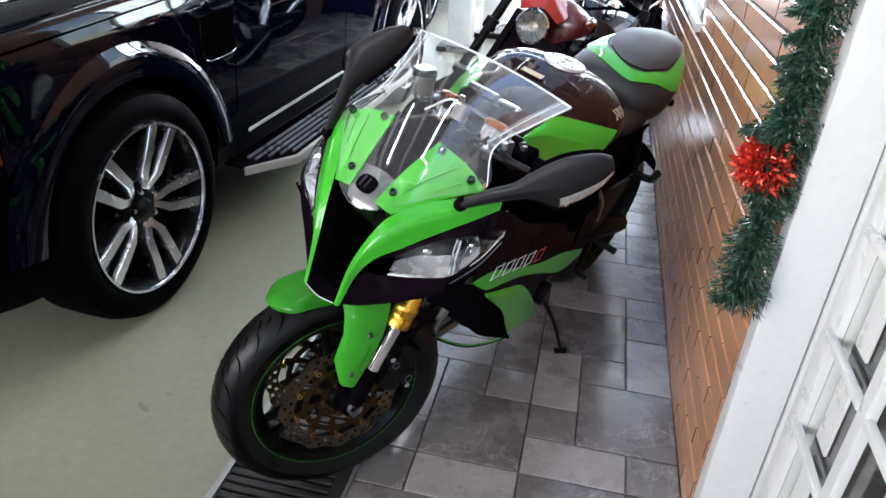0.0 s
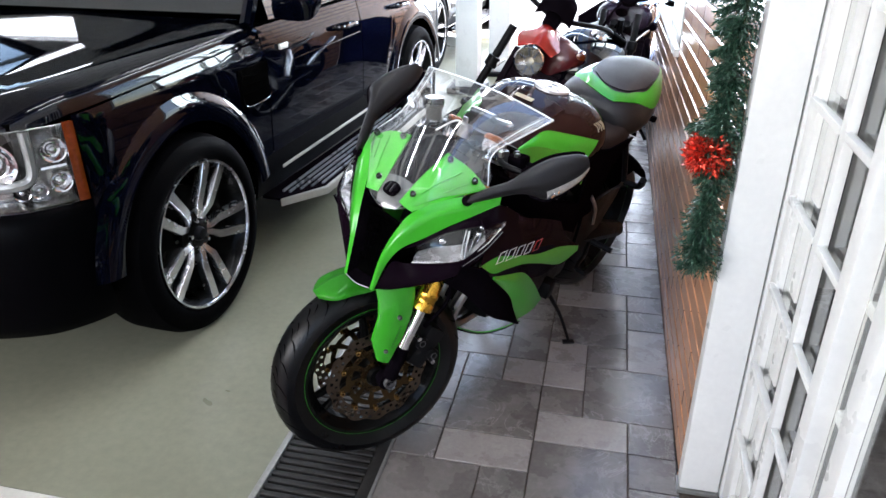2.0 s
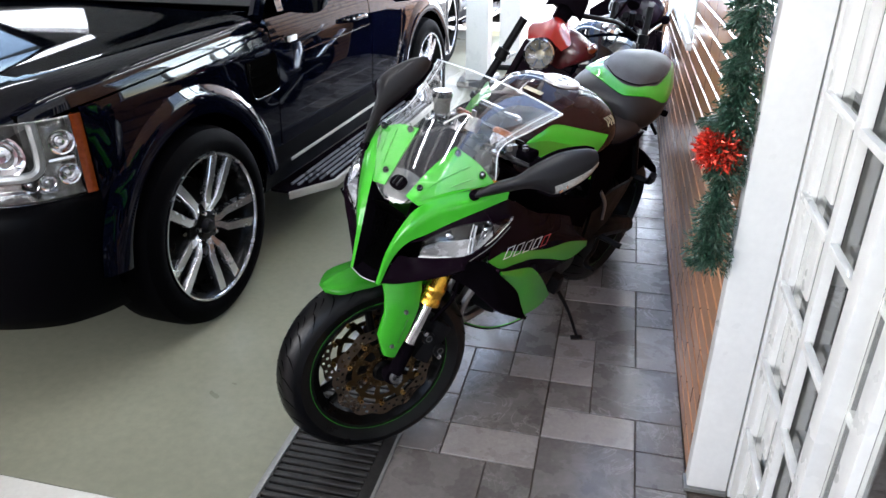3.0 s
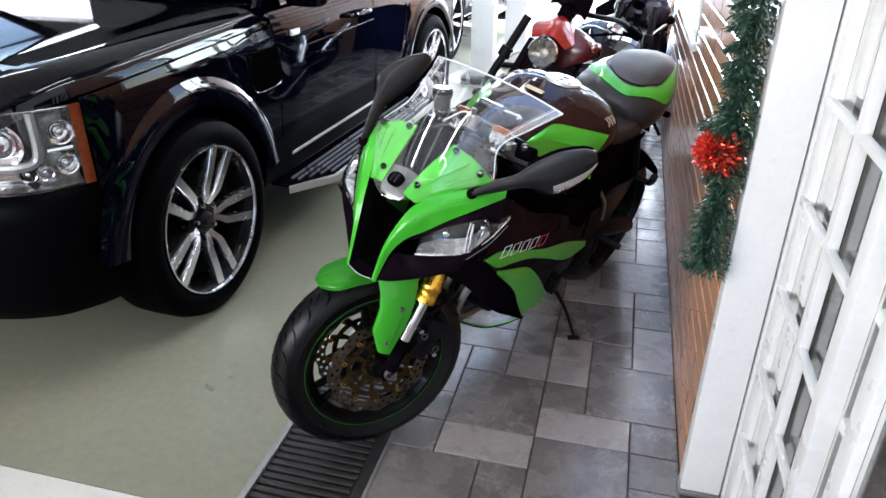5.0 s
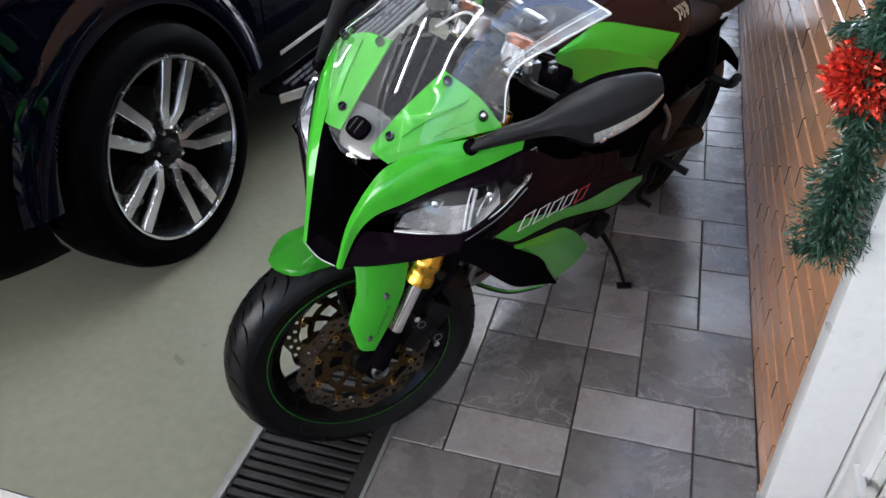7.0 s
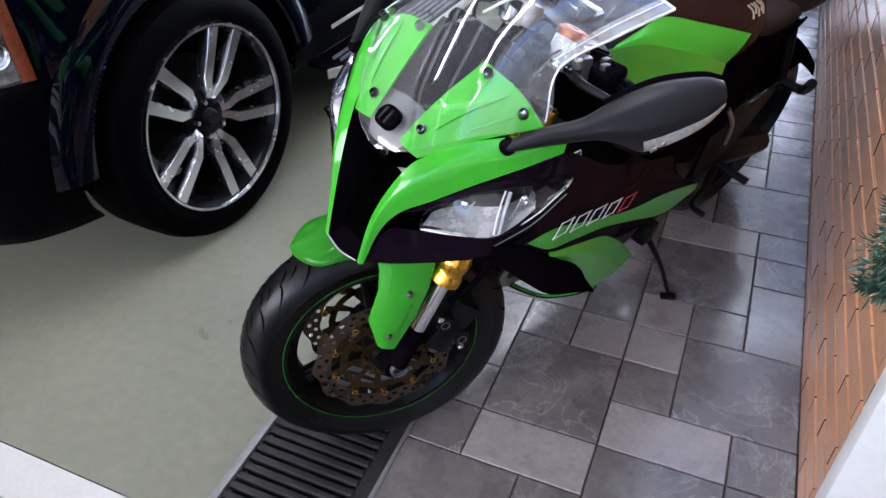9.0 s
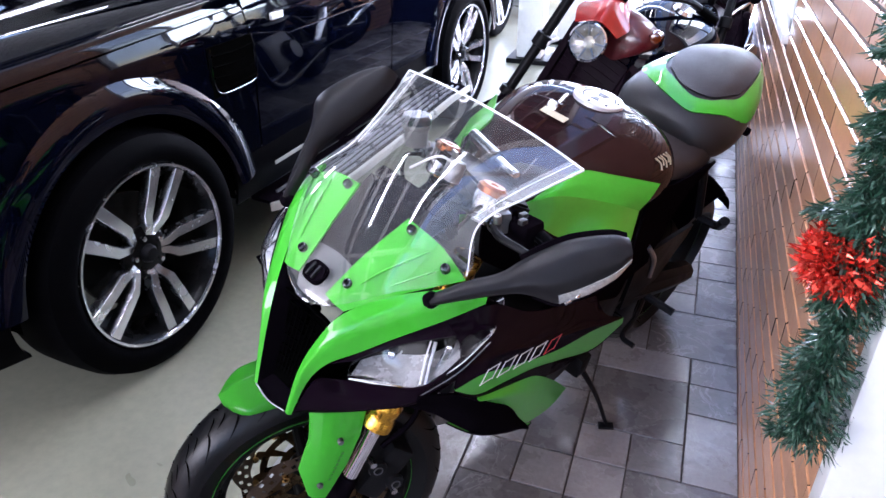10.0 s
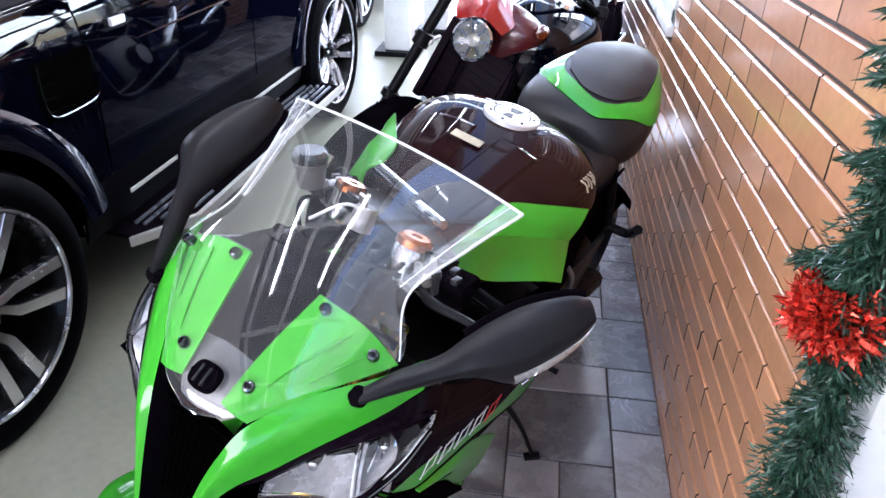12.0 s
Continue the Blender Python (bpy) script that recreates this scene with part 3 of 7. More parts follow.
prism(bm, [(-0.62, 0.0), (0.0, 0.0), (0.0, 0.86), (-0.42, 0.75), (-0.62, 0.62)], 0.03, Matrix.Translation((0.44, 6.3, 0)) @ pose(0, 0, 0, 90, 0, 0), 0.004)
tagged(part("board", bm, PLASTIC), "dark board standing on the tiles at the wall's far end", "board")

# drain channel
# channel floor coloured near-black for the shade under the grates
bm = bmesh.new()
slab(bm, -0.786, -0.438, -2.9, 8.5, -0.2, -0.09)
structure("drain_channel", bm, DEEP, "open drain channel between floor and tiles, its shade painted black", "drain")
bm = bmesh.new()
slab(bm, -0.789, -0.768, -2.9, 8.5, -0.2, 0.004, 0.003)
structure("drain_edge_1", bm, ZINC, "worn metal edge of the drain channel", "drain edge")
bm = bmesh.new()
slab(bm, -0.484, -0.447, -2.9, 8.5, -0.2, -0.004, 0.002)
structure("drain_edge_2", bm, GRATE, "black metal edge of the drain channel", "drain edge")
bm = bmesh.new()
slab(bm, -0.446, -0.4345, -2.9, 8.5, -0.2, 0.003, 0.002)
structure("tile_trim", bm, ZINC, "thin pale metal trim along the tiles", "trim")

bm = bmesh.new()
slab(bm, -0.1415, 0.1415, -0.009, 0.009, -0.026, 0.0, 0.004)
slat_mesh = bpy.data.meshes.new("slat")
bm.to_mesh(slat_mesh)
bm.free()
slat_mesh.materials.append(GRATE)
for k in range(13):
    y0 = 0.33 + 0.504 * k
    gr = empty("drain_grate", Matrix.Translation((-0.626, y0, -0.002)), "black iron drain grate with cross slats", "drain grate", "drain grates")
    bm = bmesh.new()
    slab(bm, -0.1405, -0.128, 0.0, 0.5, -0.024, -0.012)
    part("side_bar", bm, GRATE, gr)
    bm = bmesh.new()
    slab(bm, 0.128, 0.1405, 0.0, 0.5, -0.024, -0.012)
    part("side_bar", bm, GRATE, gr)
    for j in range(18):
        shared("slat", slat_mesh, gr, Matrix.Translation((0, 0.014 + 0.028 * j, 0)))

# ---- the black off-roader ----


def car_wheel(parent, m):
    """m: the middle of the wheel's outer face; its z axis points outwards."""
    bm = bmesh.new()
    lathe(bm, [(0.27, -0.245), (0.30, -0.25), (0.35, -0.25), (0.382, -0.235), (0.396, -0.20), (0.398, -0.125), (0.396, -0.05), (0.384, -0.012), (0.355, 0.006), (0.318, 0.008),
               (0.300, -0.002), (0.297, -0.02), (0.295, -0.12), (0.28, -0.23)], m, 72, True)
    wheel = part("wheel", bm, RUBBER, parent, "black tyre on an alloy rim with five twin spokes")
    bm = bmesh.new()
    lathe(bm, [(0.2965, -0.24), (0.2965, -0.006), (0.284, -0.006), (0.270, -0.03), (0.258, -0.10), (0.254, -0.24)], m, 72, True)
    part("rim_barrel", bm, RIM_BLACK, wheel)
    bm = bmesh.new()
    lathe(bm, [(0.2975, -0.006), (0.2945, 0.004), (0.287, 0.003), (0.284, -0.012)], m, 72, True)
    part("rim_lip", bm, SILVER, wheel, "polished rim lip")
    bm = bmesh.new()
    lathe(bm, [(0.0, -0.075), (0.085, -0.075), (0.09, -0.055), (0.07, -0.045), (0.0, -0.045)], m, 32)
    lathe(bm, [(0.185, -0.15), (0.185, -0.135), (0.06, -0.12), (0.06, -0.15)], m, 40, True)
    part("hub", bm, RIM_BLACK, wheel)
    bm = bmesh.new()
    lathe(bm, [(0.0, -0.020), (0.021, -0.022), (0.029, -0.034), (0.031, -0.05)], m, 24)
    part("hub_cap", bm, DARK_METAL, wheel, "dark hub cap")
    for k in range(5):
        c = math.radians(90 + 72 * k)
        for s in (-1, 1):
            bm = bmesh.new()
            top, low = [], []
            for r, off, w_, z in ((0.058, 0.010, 0.010, -0.046), (0.085, 0.016, 0.0145, -0.034), (0.125, 0.035, 0.0175, -0.026), (0.20, 0.043, 0.0185, -0.016), (0.287, 0.053, 0.021, -0.008)):
                d = Vector((math.cos(c), math.sin(c), 0))
                q = Vector((-d.y, d.x, 0))
                o = d * math.sqrt(r * r - off * off) + q * off * s
                top.append([m @ (o + q * w_ * j + Vector((0, 0, z + (0.0 if abs(j) < 0.9 else -0.004)))) for j in (-1, -0.88, 0, 0.88, 1)])
                low.append([m @ (o + q * w_ * j + Vector((0, 0, z - 0.035))) for j in (-1, 1)])
            rings = [t + [l[1], l[0]] for t, l in zip(top, low)]
            vs = grid(bm, rings, True)
            bm.faces.new(vs[0])
            bm.faces.new(list(reversed(vs[-1])))
            part("spoke", bm, SILVER, wheel)
        bm = bmesh.new()
        a = c + math.radians(36)
        lathe(bm, [(0.0, -0.028), (0.008, -0.030), (0.0095, -0.05)], m @ Matrix.Translation((0.058 * math.cos(a), 0.058 * math.sin(a), 0)), 8)
        part("wheel_nut", bm, CHROME, wheel)
    return wheel


REAR_S = 2.66
SUV_D = Vector((0.066, 0.9978, 0)).normalized()
SUV_W = Vector((SUV_D.y, -SUV_D.x, 0))
# local: x from the front axle to the tail, y outwards to the visible flank, z up. These axes are left-handed in plan, so y is mirrored to keep z up.
suv = empty("off_roader", Matrix(((SUV_D.x, -SUV_W.x, 0, -1.352), (SUV_D.y, -SUV_W.y, 0, 1.783), (0, 0, 1, 0), (0, 0, 0, 1))),
            "glossy black four-wheel-drive car with silver twin-spoke wheels, parked", "car")


def sv(s, w, z):
    """A place on the car: s from the front axle backwards, w outwards from the visible wheel faces, z up."""
    return Vector((s, -w, z))


def inset(s):
    a = max(0.0, (-0.36 - s) / 0.42)
    b = max(0.0, (s - 3.05) / 0.5)
    return 0.30 * a ** 2.4 + 0.2 * b ** 2.4


def arch(s, sill=0.34, r=0.47):
    z = sill
    for c in (0.0, REAR_S):
        d = abs(s - c)
        if d < r:
            z = max(z, 0.38 + math.sqrt(r * r - d * d))
    return z


def flank(s, z):
    """How far the flank stands out at this height."""
    pts = ((0.2, -0.10), (0.34, -0.07), (0.45, -0.045), (0.55, -0.035), (0.80, -0.022), (0.98, -0.028), (1.06, -0.05), (1.5, -0.16), (2.0, -0.30))
    for (a, b), (c, d) in zip(pts, pts[1:]):
        if z <= c:
            return b + (d - b) * (z - a) / (c - a) - inset(s)
    return pts[-1][1] - inset(s)


def columns(bm, s0, s1, n, top, steps=12, side=1, bottom=None):
    rows = []
    for i in range(n):
        s = s0 + (s1 - s0) * i / (n - 1)
        lo = bottom(s) if bottom else arch(s)
        hi = top(s)
        rows.append([sv(s, flank(s, z) if side > 0 else -1.93 - flank(s, z), z) for z in (lo + (hi - lo) * j / (steps - 1) for j in range(steps))])
    grid(bm, rows)
    return bm


def belt(s):
    return 1.085 if s > 0.55 else 1.085 - 0.05 * max(0.0, (0.55 - s) / 1.3)


for side in (1, -1):
    bm = bmesh.new()
    columns(bm, -0.482, 0.62, 68, lambda s: belt(s) - 0.045, side=side)
    bmesh.ops.solidify(bm, geom=bm.faces[:], thickness=0.012)
    part("wing", bm, CAR_PAINT, suv)
    bm = bmesh.new()
    columns(bm, 0.628, 1.70, 16, belt, side=side)
    bmesh.ops.solidify(bm, geom=bm.faces[:], thickness=0.012)
    door = part("front_door", bm, CAR_PAINT, suv)
    bm = bmesh.new()
    columns(bm, 1.708, 2.52, 40, belt, side=side)
    bmesh.ops.solidify(bm, geom=bm.faces[:], thickness=0.012)
    door2 = part("rear_door", bm, CAR_PAINT, suv)
    bm = bmesh.new()
    columns(bm, 2.528, 3.45, 40, belt, side=side)
    bmesh.ops.solidify(bm, geom=bm.faces[:], thickness=0.012)
    part("rear_quarter", bm, CAR_PAINT, suv)
    # window band
    for a, b, par in ((0.75, 1.66, door), (1.74, 2.5, door2), (2.56, 3.35, suv)):
        bm = bmesh.new()
        columns(bm, a, b, 12, lambda s: min(1.72, 1.125 + 0.93 * (s - 0.66)), 6, side, lambda s: 1.10)
        bmesh.ops.solidify(bm, geom=bm.faces[:], thickness=0.006)
        part("side_window", bm, DARK_GLASS, par, "dark tinted side glass")
    # sill cladding, arch flares, handles
    bm = bmesh.new()
    ys = lambda w: w if side > 0 else -1.93 - w
    skin([[sv(s, ys(-0.045), 0.36) for s in (0.45, 1.3, 2.2)], [sv(s, ys(-0.028), 0.45) for s in (0.45, 1.3, 2.2)], [sv(s, ys(-0.038), 0.53) for s in (0.45, 1.3, 2.2)]], 12, 6, 0.01, bm=bm)
    part("door_cladding", bm, BUMPER, suv, "dark grey lower door cladding")
    for c in (0.0, REAR_S):
        bm = bmesh.new()
        cs = []
        for rr, w in ((0.456, -0.010), (0.47, -0.008), (0.49, -0.007), (0.51, -0.008), (0.535, -0.014), (0.57, -0.030)):
            cs.append([sv(c - rr * math.cos(t), ys(w), 0.38 + rr * math.sin(t)) for t in np.linspace(math.radians(8), math.radians(172), 15)])
        skin(cs, 48, 14, 0.0, bm=bm)
        part("arch_flare", bm, CAR_PAINT, suv, "glossy black wheel arch flare")
        # arch lining coloured near-black, so the shade behind the wheel is painted in
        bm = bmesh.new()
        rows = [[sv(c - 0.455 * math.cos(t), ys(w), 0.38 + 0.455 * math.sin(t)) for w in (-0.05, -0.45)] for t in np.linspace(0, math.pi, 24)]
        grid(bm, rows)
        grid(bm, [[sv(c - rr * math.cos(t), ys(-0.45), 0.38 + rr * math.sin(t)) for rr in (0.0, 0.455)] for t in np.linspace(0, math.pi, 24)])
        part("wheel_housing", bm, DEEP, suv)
    for s in (1.35, 2.2):
        bm = bmesh.new()
        tube(bm, [sv(s, ys(-0.035), 0.97), sv(s + 0.02, ys(0.012), 0.975), sv(s + 0.12, ys(0.016), 0.975), sv(s + 0.2, ys(0.012), 0.97), sv(s + 0.22, ys(-0.035), 0.965)], 0.013, 8, 20)
        part("door_handle", bm, CAR_PAINT, suv)
    # side step: a plate with a bent silver front edge, ribs along it, a bright strip on the sill above
    def plan(pts):
        return [(a, -ys(b)) for a, b in pts]
    bm = bmesh.new()
    prism(bm, plan(((0.62, -0.012), (0.815, 0.118), (2.34, 0.118), (2.42, -0.10), (0.63, -0.13))), 0.014, Matrix.Translation((0, 0, 0.286)))
    step = part("running_board", bm, PLASTIC, suv, "side step with black treads and a silver edge")
    bm = bmesh.new()
    prism(bm, plan(((0.600, -0.014), (0.606, -0.022), (0.818, 0.116), (2.36, 0.116), (2.36, 0.130), (0.812, 0.130))), 0.036, Matrix.Translation((0, 0, 0.268)), 0.003)
    part("step_edge", bm, STEP_SILVER, step, "pale silver step edge")
    for k in range(5):
        w0 = -0.055 + 0.034 * k
        bm = bmesh.new()
        s0 = 0.70 + 1.5 * max(0.0, w0 + 0.02)
        slab(bm, s0, 2.3, -ys(w0) - 0.005, -ys(w0) + 0.005, 0.298, 0.310, 0.002)
        part("tread", bm, STEP_RIB, step)
    bm = bmesh.new()
    slab(bm, 0.68, 2.24, -ys(-0.030) - 0.004, -ys(-0.030) + 0.004, 0.434, 0.450, 0.003)
    part("sill_strip", bm, STEP_SILVER, suv, "bright strip along the sill")
    bm = bmesh.new()
    tube(bm, [sv(0.62, ys(-0.032), 0.905), sv(1.1, ys(-0.026), 0.905), sv(1.68, ys(-0.026), 0.905)], 0.004, 6)
    part("door_trim", bm, CAR_PAINT, door)

# bonnet, front, roof
bm = bmesh.new()
rows = []
for i in range(26):
    s = -0.66 + 1.30 * i / 25
    ins = inset(s)
    row = []
    for w, z in ((-0.055, -0.045), (-0.062, -0.01), (-0.085, 0.012), (-0.15, 0.028), (-0.24, 0.034), (-0.27, 0.02), (-0.5, 0.028), (-0.965, 0.04)):
        k = max(0.0, (-0.42 - s) / 0.24)
        row.append(sv(s, w - ins, belt(s) + z - 0.06 * k ** 2.2))
    row += [sv(s, -1.93 - (w - ins), belt(s) + z - 0.06 * max(0.0, (-0.42 - s) / 0.24) ** 2.2) for w, z in ((-0.5, 0.028), (-0.27, 0.02), (-0.24, 0.034), (-0.15, 0.028), (-0.085, 0.012), (-0.055, -0.045))]
    rows.append(row)
grid(bm, rows)
bmesh.ops.solidify(bm, geom=bm.faces[:], thickness=0.014)
part("bonnet", bm, CAR_PAINT, suv, "glossy black bonnet", sharp=50)
bm = bmesh.new()
front = []
for z, d in ((0.30, 0.02), (0.36, -0.03), (0.50, -0.05), (0.62, -0.045), (0.70, -0.02), (0.73, 0.02)):
    front.append([sv(s + d * 0.6, -inset(s) - 0.045 - w + d * -0.2, z) for s, w in ((-0.46, 0.0), (-0.56, 0.0), (-0.66, 0.0), (-0.74, 0.08), (-0.78, 0.3), (-0.79, 0.65))])
skin(front, 40, 14, 0.012, bm=bm)
part("front_bumper", bm, BUMPER, suv, "black front bumper")
bm = bmesh.new()
skin([[sv(s, -1.93 + inset(s) + 0.045 + w, z) for s, w in ((-0.46, 0.0), (-0.56, 0.0), (-0.66, 0.0), (-0.74, 0.08), (-0.78, 0.3), (-0.79, 0.65))] for z in (0.30, 0.5, 0.73)], 30, 8, 0.012, bm=bm)
part("front_bumper", bm, BUMPER, suv, "black front bumper")
# added block behind the nose, black for the shade inside
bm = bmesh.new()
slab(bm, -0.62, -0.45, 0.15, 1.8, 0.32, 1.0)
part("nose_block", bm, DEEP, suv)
bm = bmesh.new()
for k in range(4):
    tube(bm, [sv(-0.74, -0.5, 0.78 + 0.06 * k), sv(-0.76, -0.965, 0.78 + 0.06 * k), sv(-0.74, -1.43, 0.78 + 0.06 * k)], 0.016, 6, 12)
part("grille", bm, DARK_METAL, suv, "dark slatted grille")
bm = bmesh.new()
skin([[sv(0.62, w, 1.14) for w in (-0.1, -0.965, -1.83)], [sv(0.98, w, 1.45) for w in (-0.18, -0.965, -1.75)], [sv(1.30, w, 1.74) for w in (-0.26, -0.965, -1.67)]], 12, 8, 0.006, bm=bm)
part("windscreen", bm, DARK_GLASS, suv)
bm = bmesh.new()
skin([[sv(1.25, w, z) for w, z in ((-0.25, 1.72), (-0.5, 1.80), (-0.965, 1.83), (-1.43, 1.80), (-1.68, 1.72))], [sv(2.3, w, z) for w, z in ((-0.22, 1.74), (-0.5, 1.84), (-0.965, 1.87), (-1.43, 1.84), (-1.71, 1.74))],
      [sv(3.4, w, z) for w, z in ((-0.24, 1.74), (-0.5, 1.83), (-0.965, 1.86), (-1.43, 1.83), (-1.69, 1.74))]], 16, 12, 0.02, bm=bm)
part("roof", bm, CAR_PAINT, suv)
for side in (1, -1):
    ys = lambda w: w if side > 0 else -1.93 - w
    for a, b in ((sv(0.60, ys(-0.085), 1.09), sv(1.28, ys(-0.245), 1.73)), (sv(1.70, ys(-0.055), 1.09), sv(1.72, ys(-0.22), 1.73)), (sv(2.53, ys(-0.055), 1.09), sv(2.53, ys(-0.22), 1.73)), (sv(3.38, ys(-0.075), 1.09), sv(3.36, ys(-0.24), 1.73))):
        bm = bmesh.new()
        tube(bm, [a, b], 0.032, 8)
        part("pillar", bm, CAR_PAINT, suv)
    bm = bmesh.new()
    skin([[sv(0.75, ys(-0.03), 1.105), sv(0.74, ys(0.06), 1.10), sv(0.75, ys(0.14), 1.105), sv(0.80, ys(0.16), 1.13)], [sv(0.72, ys(-0.02), 1.17), sv(0.70, ys(0.08), 1.2), sv(0.72, ys(0.17), 1.2), sv(0.79, ys(0.19), 1.2)],
          [sv(0.76, ys(-0.02), 1.26), sv(0.75, ys(0.07), 1.29), sv(0.76, ys(0.14), 1.28), sv(0.80, ys(0.16), 1.26)]], 14, 10, 0.04, bm=bm)
    part("door_mirror", bm, CAR_PAINT, suv)
bm = bmesh.new()
slab(bm, 3.44, 3.52, 0.12, 1.81, 0.4, 1.75, 0.03)
part("tailgate", bm, CAR_PAINT, suv)
# black filler slabs, painted as the shade under and inside the car
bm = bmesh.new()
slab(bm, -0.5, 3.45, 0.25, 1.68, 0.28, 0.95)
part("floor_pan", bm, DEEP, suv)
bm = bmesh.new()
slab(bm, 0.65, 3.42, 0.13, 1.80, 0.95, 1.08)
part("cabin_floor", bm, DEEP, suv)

# headlights, indicators, vent, wheels
for side in (1, -1):
    ys = lambda w: w if side > 0 else -1.93 - w
    # the lamp's line runs round the corner; depth d behind the lens
    LAMP_LINE = ((-0.515, -0.060), (-0.555, -0.082), (-0.605, -0.117), (-0.65, -0.160), (-0.69, -0.23), (-0.715, -0.34), (-0.725, -0.47))

    def lamp_at(k, z, d):
        a, b = LAMP_LINE[int(k)], LAMP_LINE[min(6, int(k) + 1)]
        f = k - int(k)
        x, w = a[0] + (b[0] - a[0]) * f, a[1] + (b[1] - a[1]) * f
        n = Vector((a[1] - b[1], b[0] - a[0])) if b != a else Vector((0.13, 0.01))
        n.normalize()
        return sv(x + n.x * d * 0.9, ys(w + n.y * d * 0.9), z)
    bm = bmesh.new()
    skin([[lamp_at(k, z, 0.045 if 0.75 < z < 0.96 else 0.012) for k in range(7)] for z in (0.738, 0.76, 0.86, 0.95, 0.982)], 20, 10, 0.004, bm=bm)
    lamp = part("headlight", bm, LAMP_GREY, suv, "clear car headlight with chrome bowls and an amber corner")
    bm = bmesh.new()
    skin([[lamp_at(k, z, 0.0) for k in range(7)] for z in (0.735, 0.86, 0.985)], 20, 6, 0.003, bm=bm)
    part("lens", bm, LENS, lamp, "clear lens").visible_shadow = False
    bm = bmesh.new()
    skin([[sv(-0.486, ys(-0.044), z), sv(-0.50, ys(-0.050), z), sv(-0.514, ys(-0.060), z)] for z in (0.735, 0.86, 0.985)], 5, 6, 0.012, bm=bm)
    part("corner_indicator", bm, AMBER_DARK, lamp, "amber corner indicator")
    for k, z_, r_ in ((0.75, 0.905, 0.034), (0.75, 0.805, 0.030), (1.9, 0.79, 0.022), (2.7, 0.79, 0.022), (3.55, 0.885, 0.062), (5.2, 0.885, 0.062)):
        c, o = lamp_at(k, z_, 0.030), lamp_at(k, z_, 0.0)
        mm = along(c, o)
        bm = bmesh.new()
        lathe(bm, [(0.3 * r_, -0.012), (0.7 * r_, -0.006), (r_, 0.010), (1.12 * r_, 0.012), (1.12 * r_, -0.01)], mm, 18, False, False)
        part("bowl", bm, CHROME, lamp, "", 25)
        bm = bmesh.new()
        lathe(bm, [(0.0, 0.014), (0.3 * r_, 0.010), (0.45 * r_, -0.006)], mm, 12)
        part("projector", bm, CHROME, lamp)
    bm = bmesh.new()
    tube(bm, [lamp_at(2.0, 0.975, 0.02), lamp_at(2.0, 0.88, 0.02), lamp_at(2.2, 0.83, 0.02), lamp_at(3.0, 0.815, 0.02), lamp_at(4.2, 0.815, 0.02)], 0.015, 8, 24)
    part("lamp_trim", bm, SATIN_SILVER, lamp, "silver trim inside the headlight")
    bm = bmesh.new()
    tube(bm, [lamp_at(0.2, 0.853, 0.02), lamp_at(1.6, 0.853, 0.02)], 0.007, 6)
    tube(bm, [lamp_at(1.5, 0.762, 0.016), lamp_at(4.5, 0.762, 0.016)], 0.008, 6)
    part("lamp_bar", bm, CHROME, lamp)
    bm = bmesh.new()
    slab(bm, 0, 0.24, 0, 0.012, 0, 0.17, 0.005)
    bm.transform(Matrix.Translation(sv(0.395, ys(-0.022 if side > 0 else -0.034), 0.780)))
    vent = part("side_vent", bm, DEEP, suv, "dark slatted wing vent")
    for k in range(4):
        bm = bmesh.new()
        tube(bm, [sv(0.410, ys(-0.018), 0.812 + 0.036 * k), sv(0.515, ys(-0.013), 0.806 + 0.036 * k), sv(0.620, ys(-0.018), 0.812 + 0.036 * k)], 0.0032, 6, 8)
        part("slat", bm, DEEP, vent)
    bm = bmesh.new()
    tube(bm, [sv(0.405, ys(-0.016), 0.945), sv(0.400, ys(-0.016), 0.88), sv(0.405, ys(-0.016), 0.825), sv(0.430, ys(-0.016), 0.793), sv(0.515, ys(-0.014), 0.788), sv(0.610, ys(-0.016), 0.794), sv(0.632, ys(-0.016), 0.822), sv(0.634, ys(-0.016), 0.90), sv(0.62, ys(-0.016), 0.948)], 0.0028, 6, 36)
    part("vent_trim", bm, DARK_CHROME, vent, "dark chrome vent trim")
    bm = bmesh.new()
    slab(bm, -0.036, 0.036, -0.004, 0.010, -0.013, 0.013, 0.005)
    bm.transform(Matrix.Translation(sv(0.79, ys(-0.020 if side > 0 else -0.026), 0.982)))
    part("side_repeater", bm, WHITE_LENS, suv, "clear side repeater lamp")
    for c in (0.0, REAR_S):
        car_wheel(suv, Matrix.Translation(sv(c, ys(0.0), 0.394)) @ pose(0, 0, 0, 90 if side > 0 else -90, 0, 0) @ pose(0, 0, 0, 0, 0, -26))

# ---- the green sports motorcycle ----
BT, BL = radians(22.5), radians(13.0)
bf = Vector((-math.sin(BT), -math.cos(BT), 0))
bl = Vector((math.cos(BT), -math.sin(BT), 0))
up = Vector((0, 0, 1))
by = bl * math.cos(BL) - up * math.sin(BL)
bz = bl * math.sin(BL) + up * math.cos(BL)
BIKE_M = Matrix(((bf.x, by.x, bz.x, -0.574), (bf.y, by.y, bz.y, 1.201), (bf.z, by.z, bz.z, 0.004), (0, 0, 0, 1)))
# local: x forwards, y to the rider's left, z up in the bike's own plane; the front axle is over the origin
bike = empty("sports_motorcycle", BIKE_M, "lime green and black sports motorcycle leaning on its side stand", "motorcycle")

STEER = 29.0
RAKE_TOP, RAKE_LOW = Vector((-0.30, 0, 0.90)), Vector((-0.045, 0, 0.315))
AX = (RAKE_TOP - RAKE_LOW).normalized()
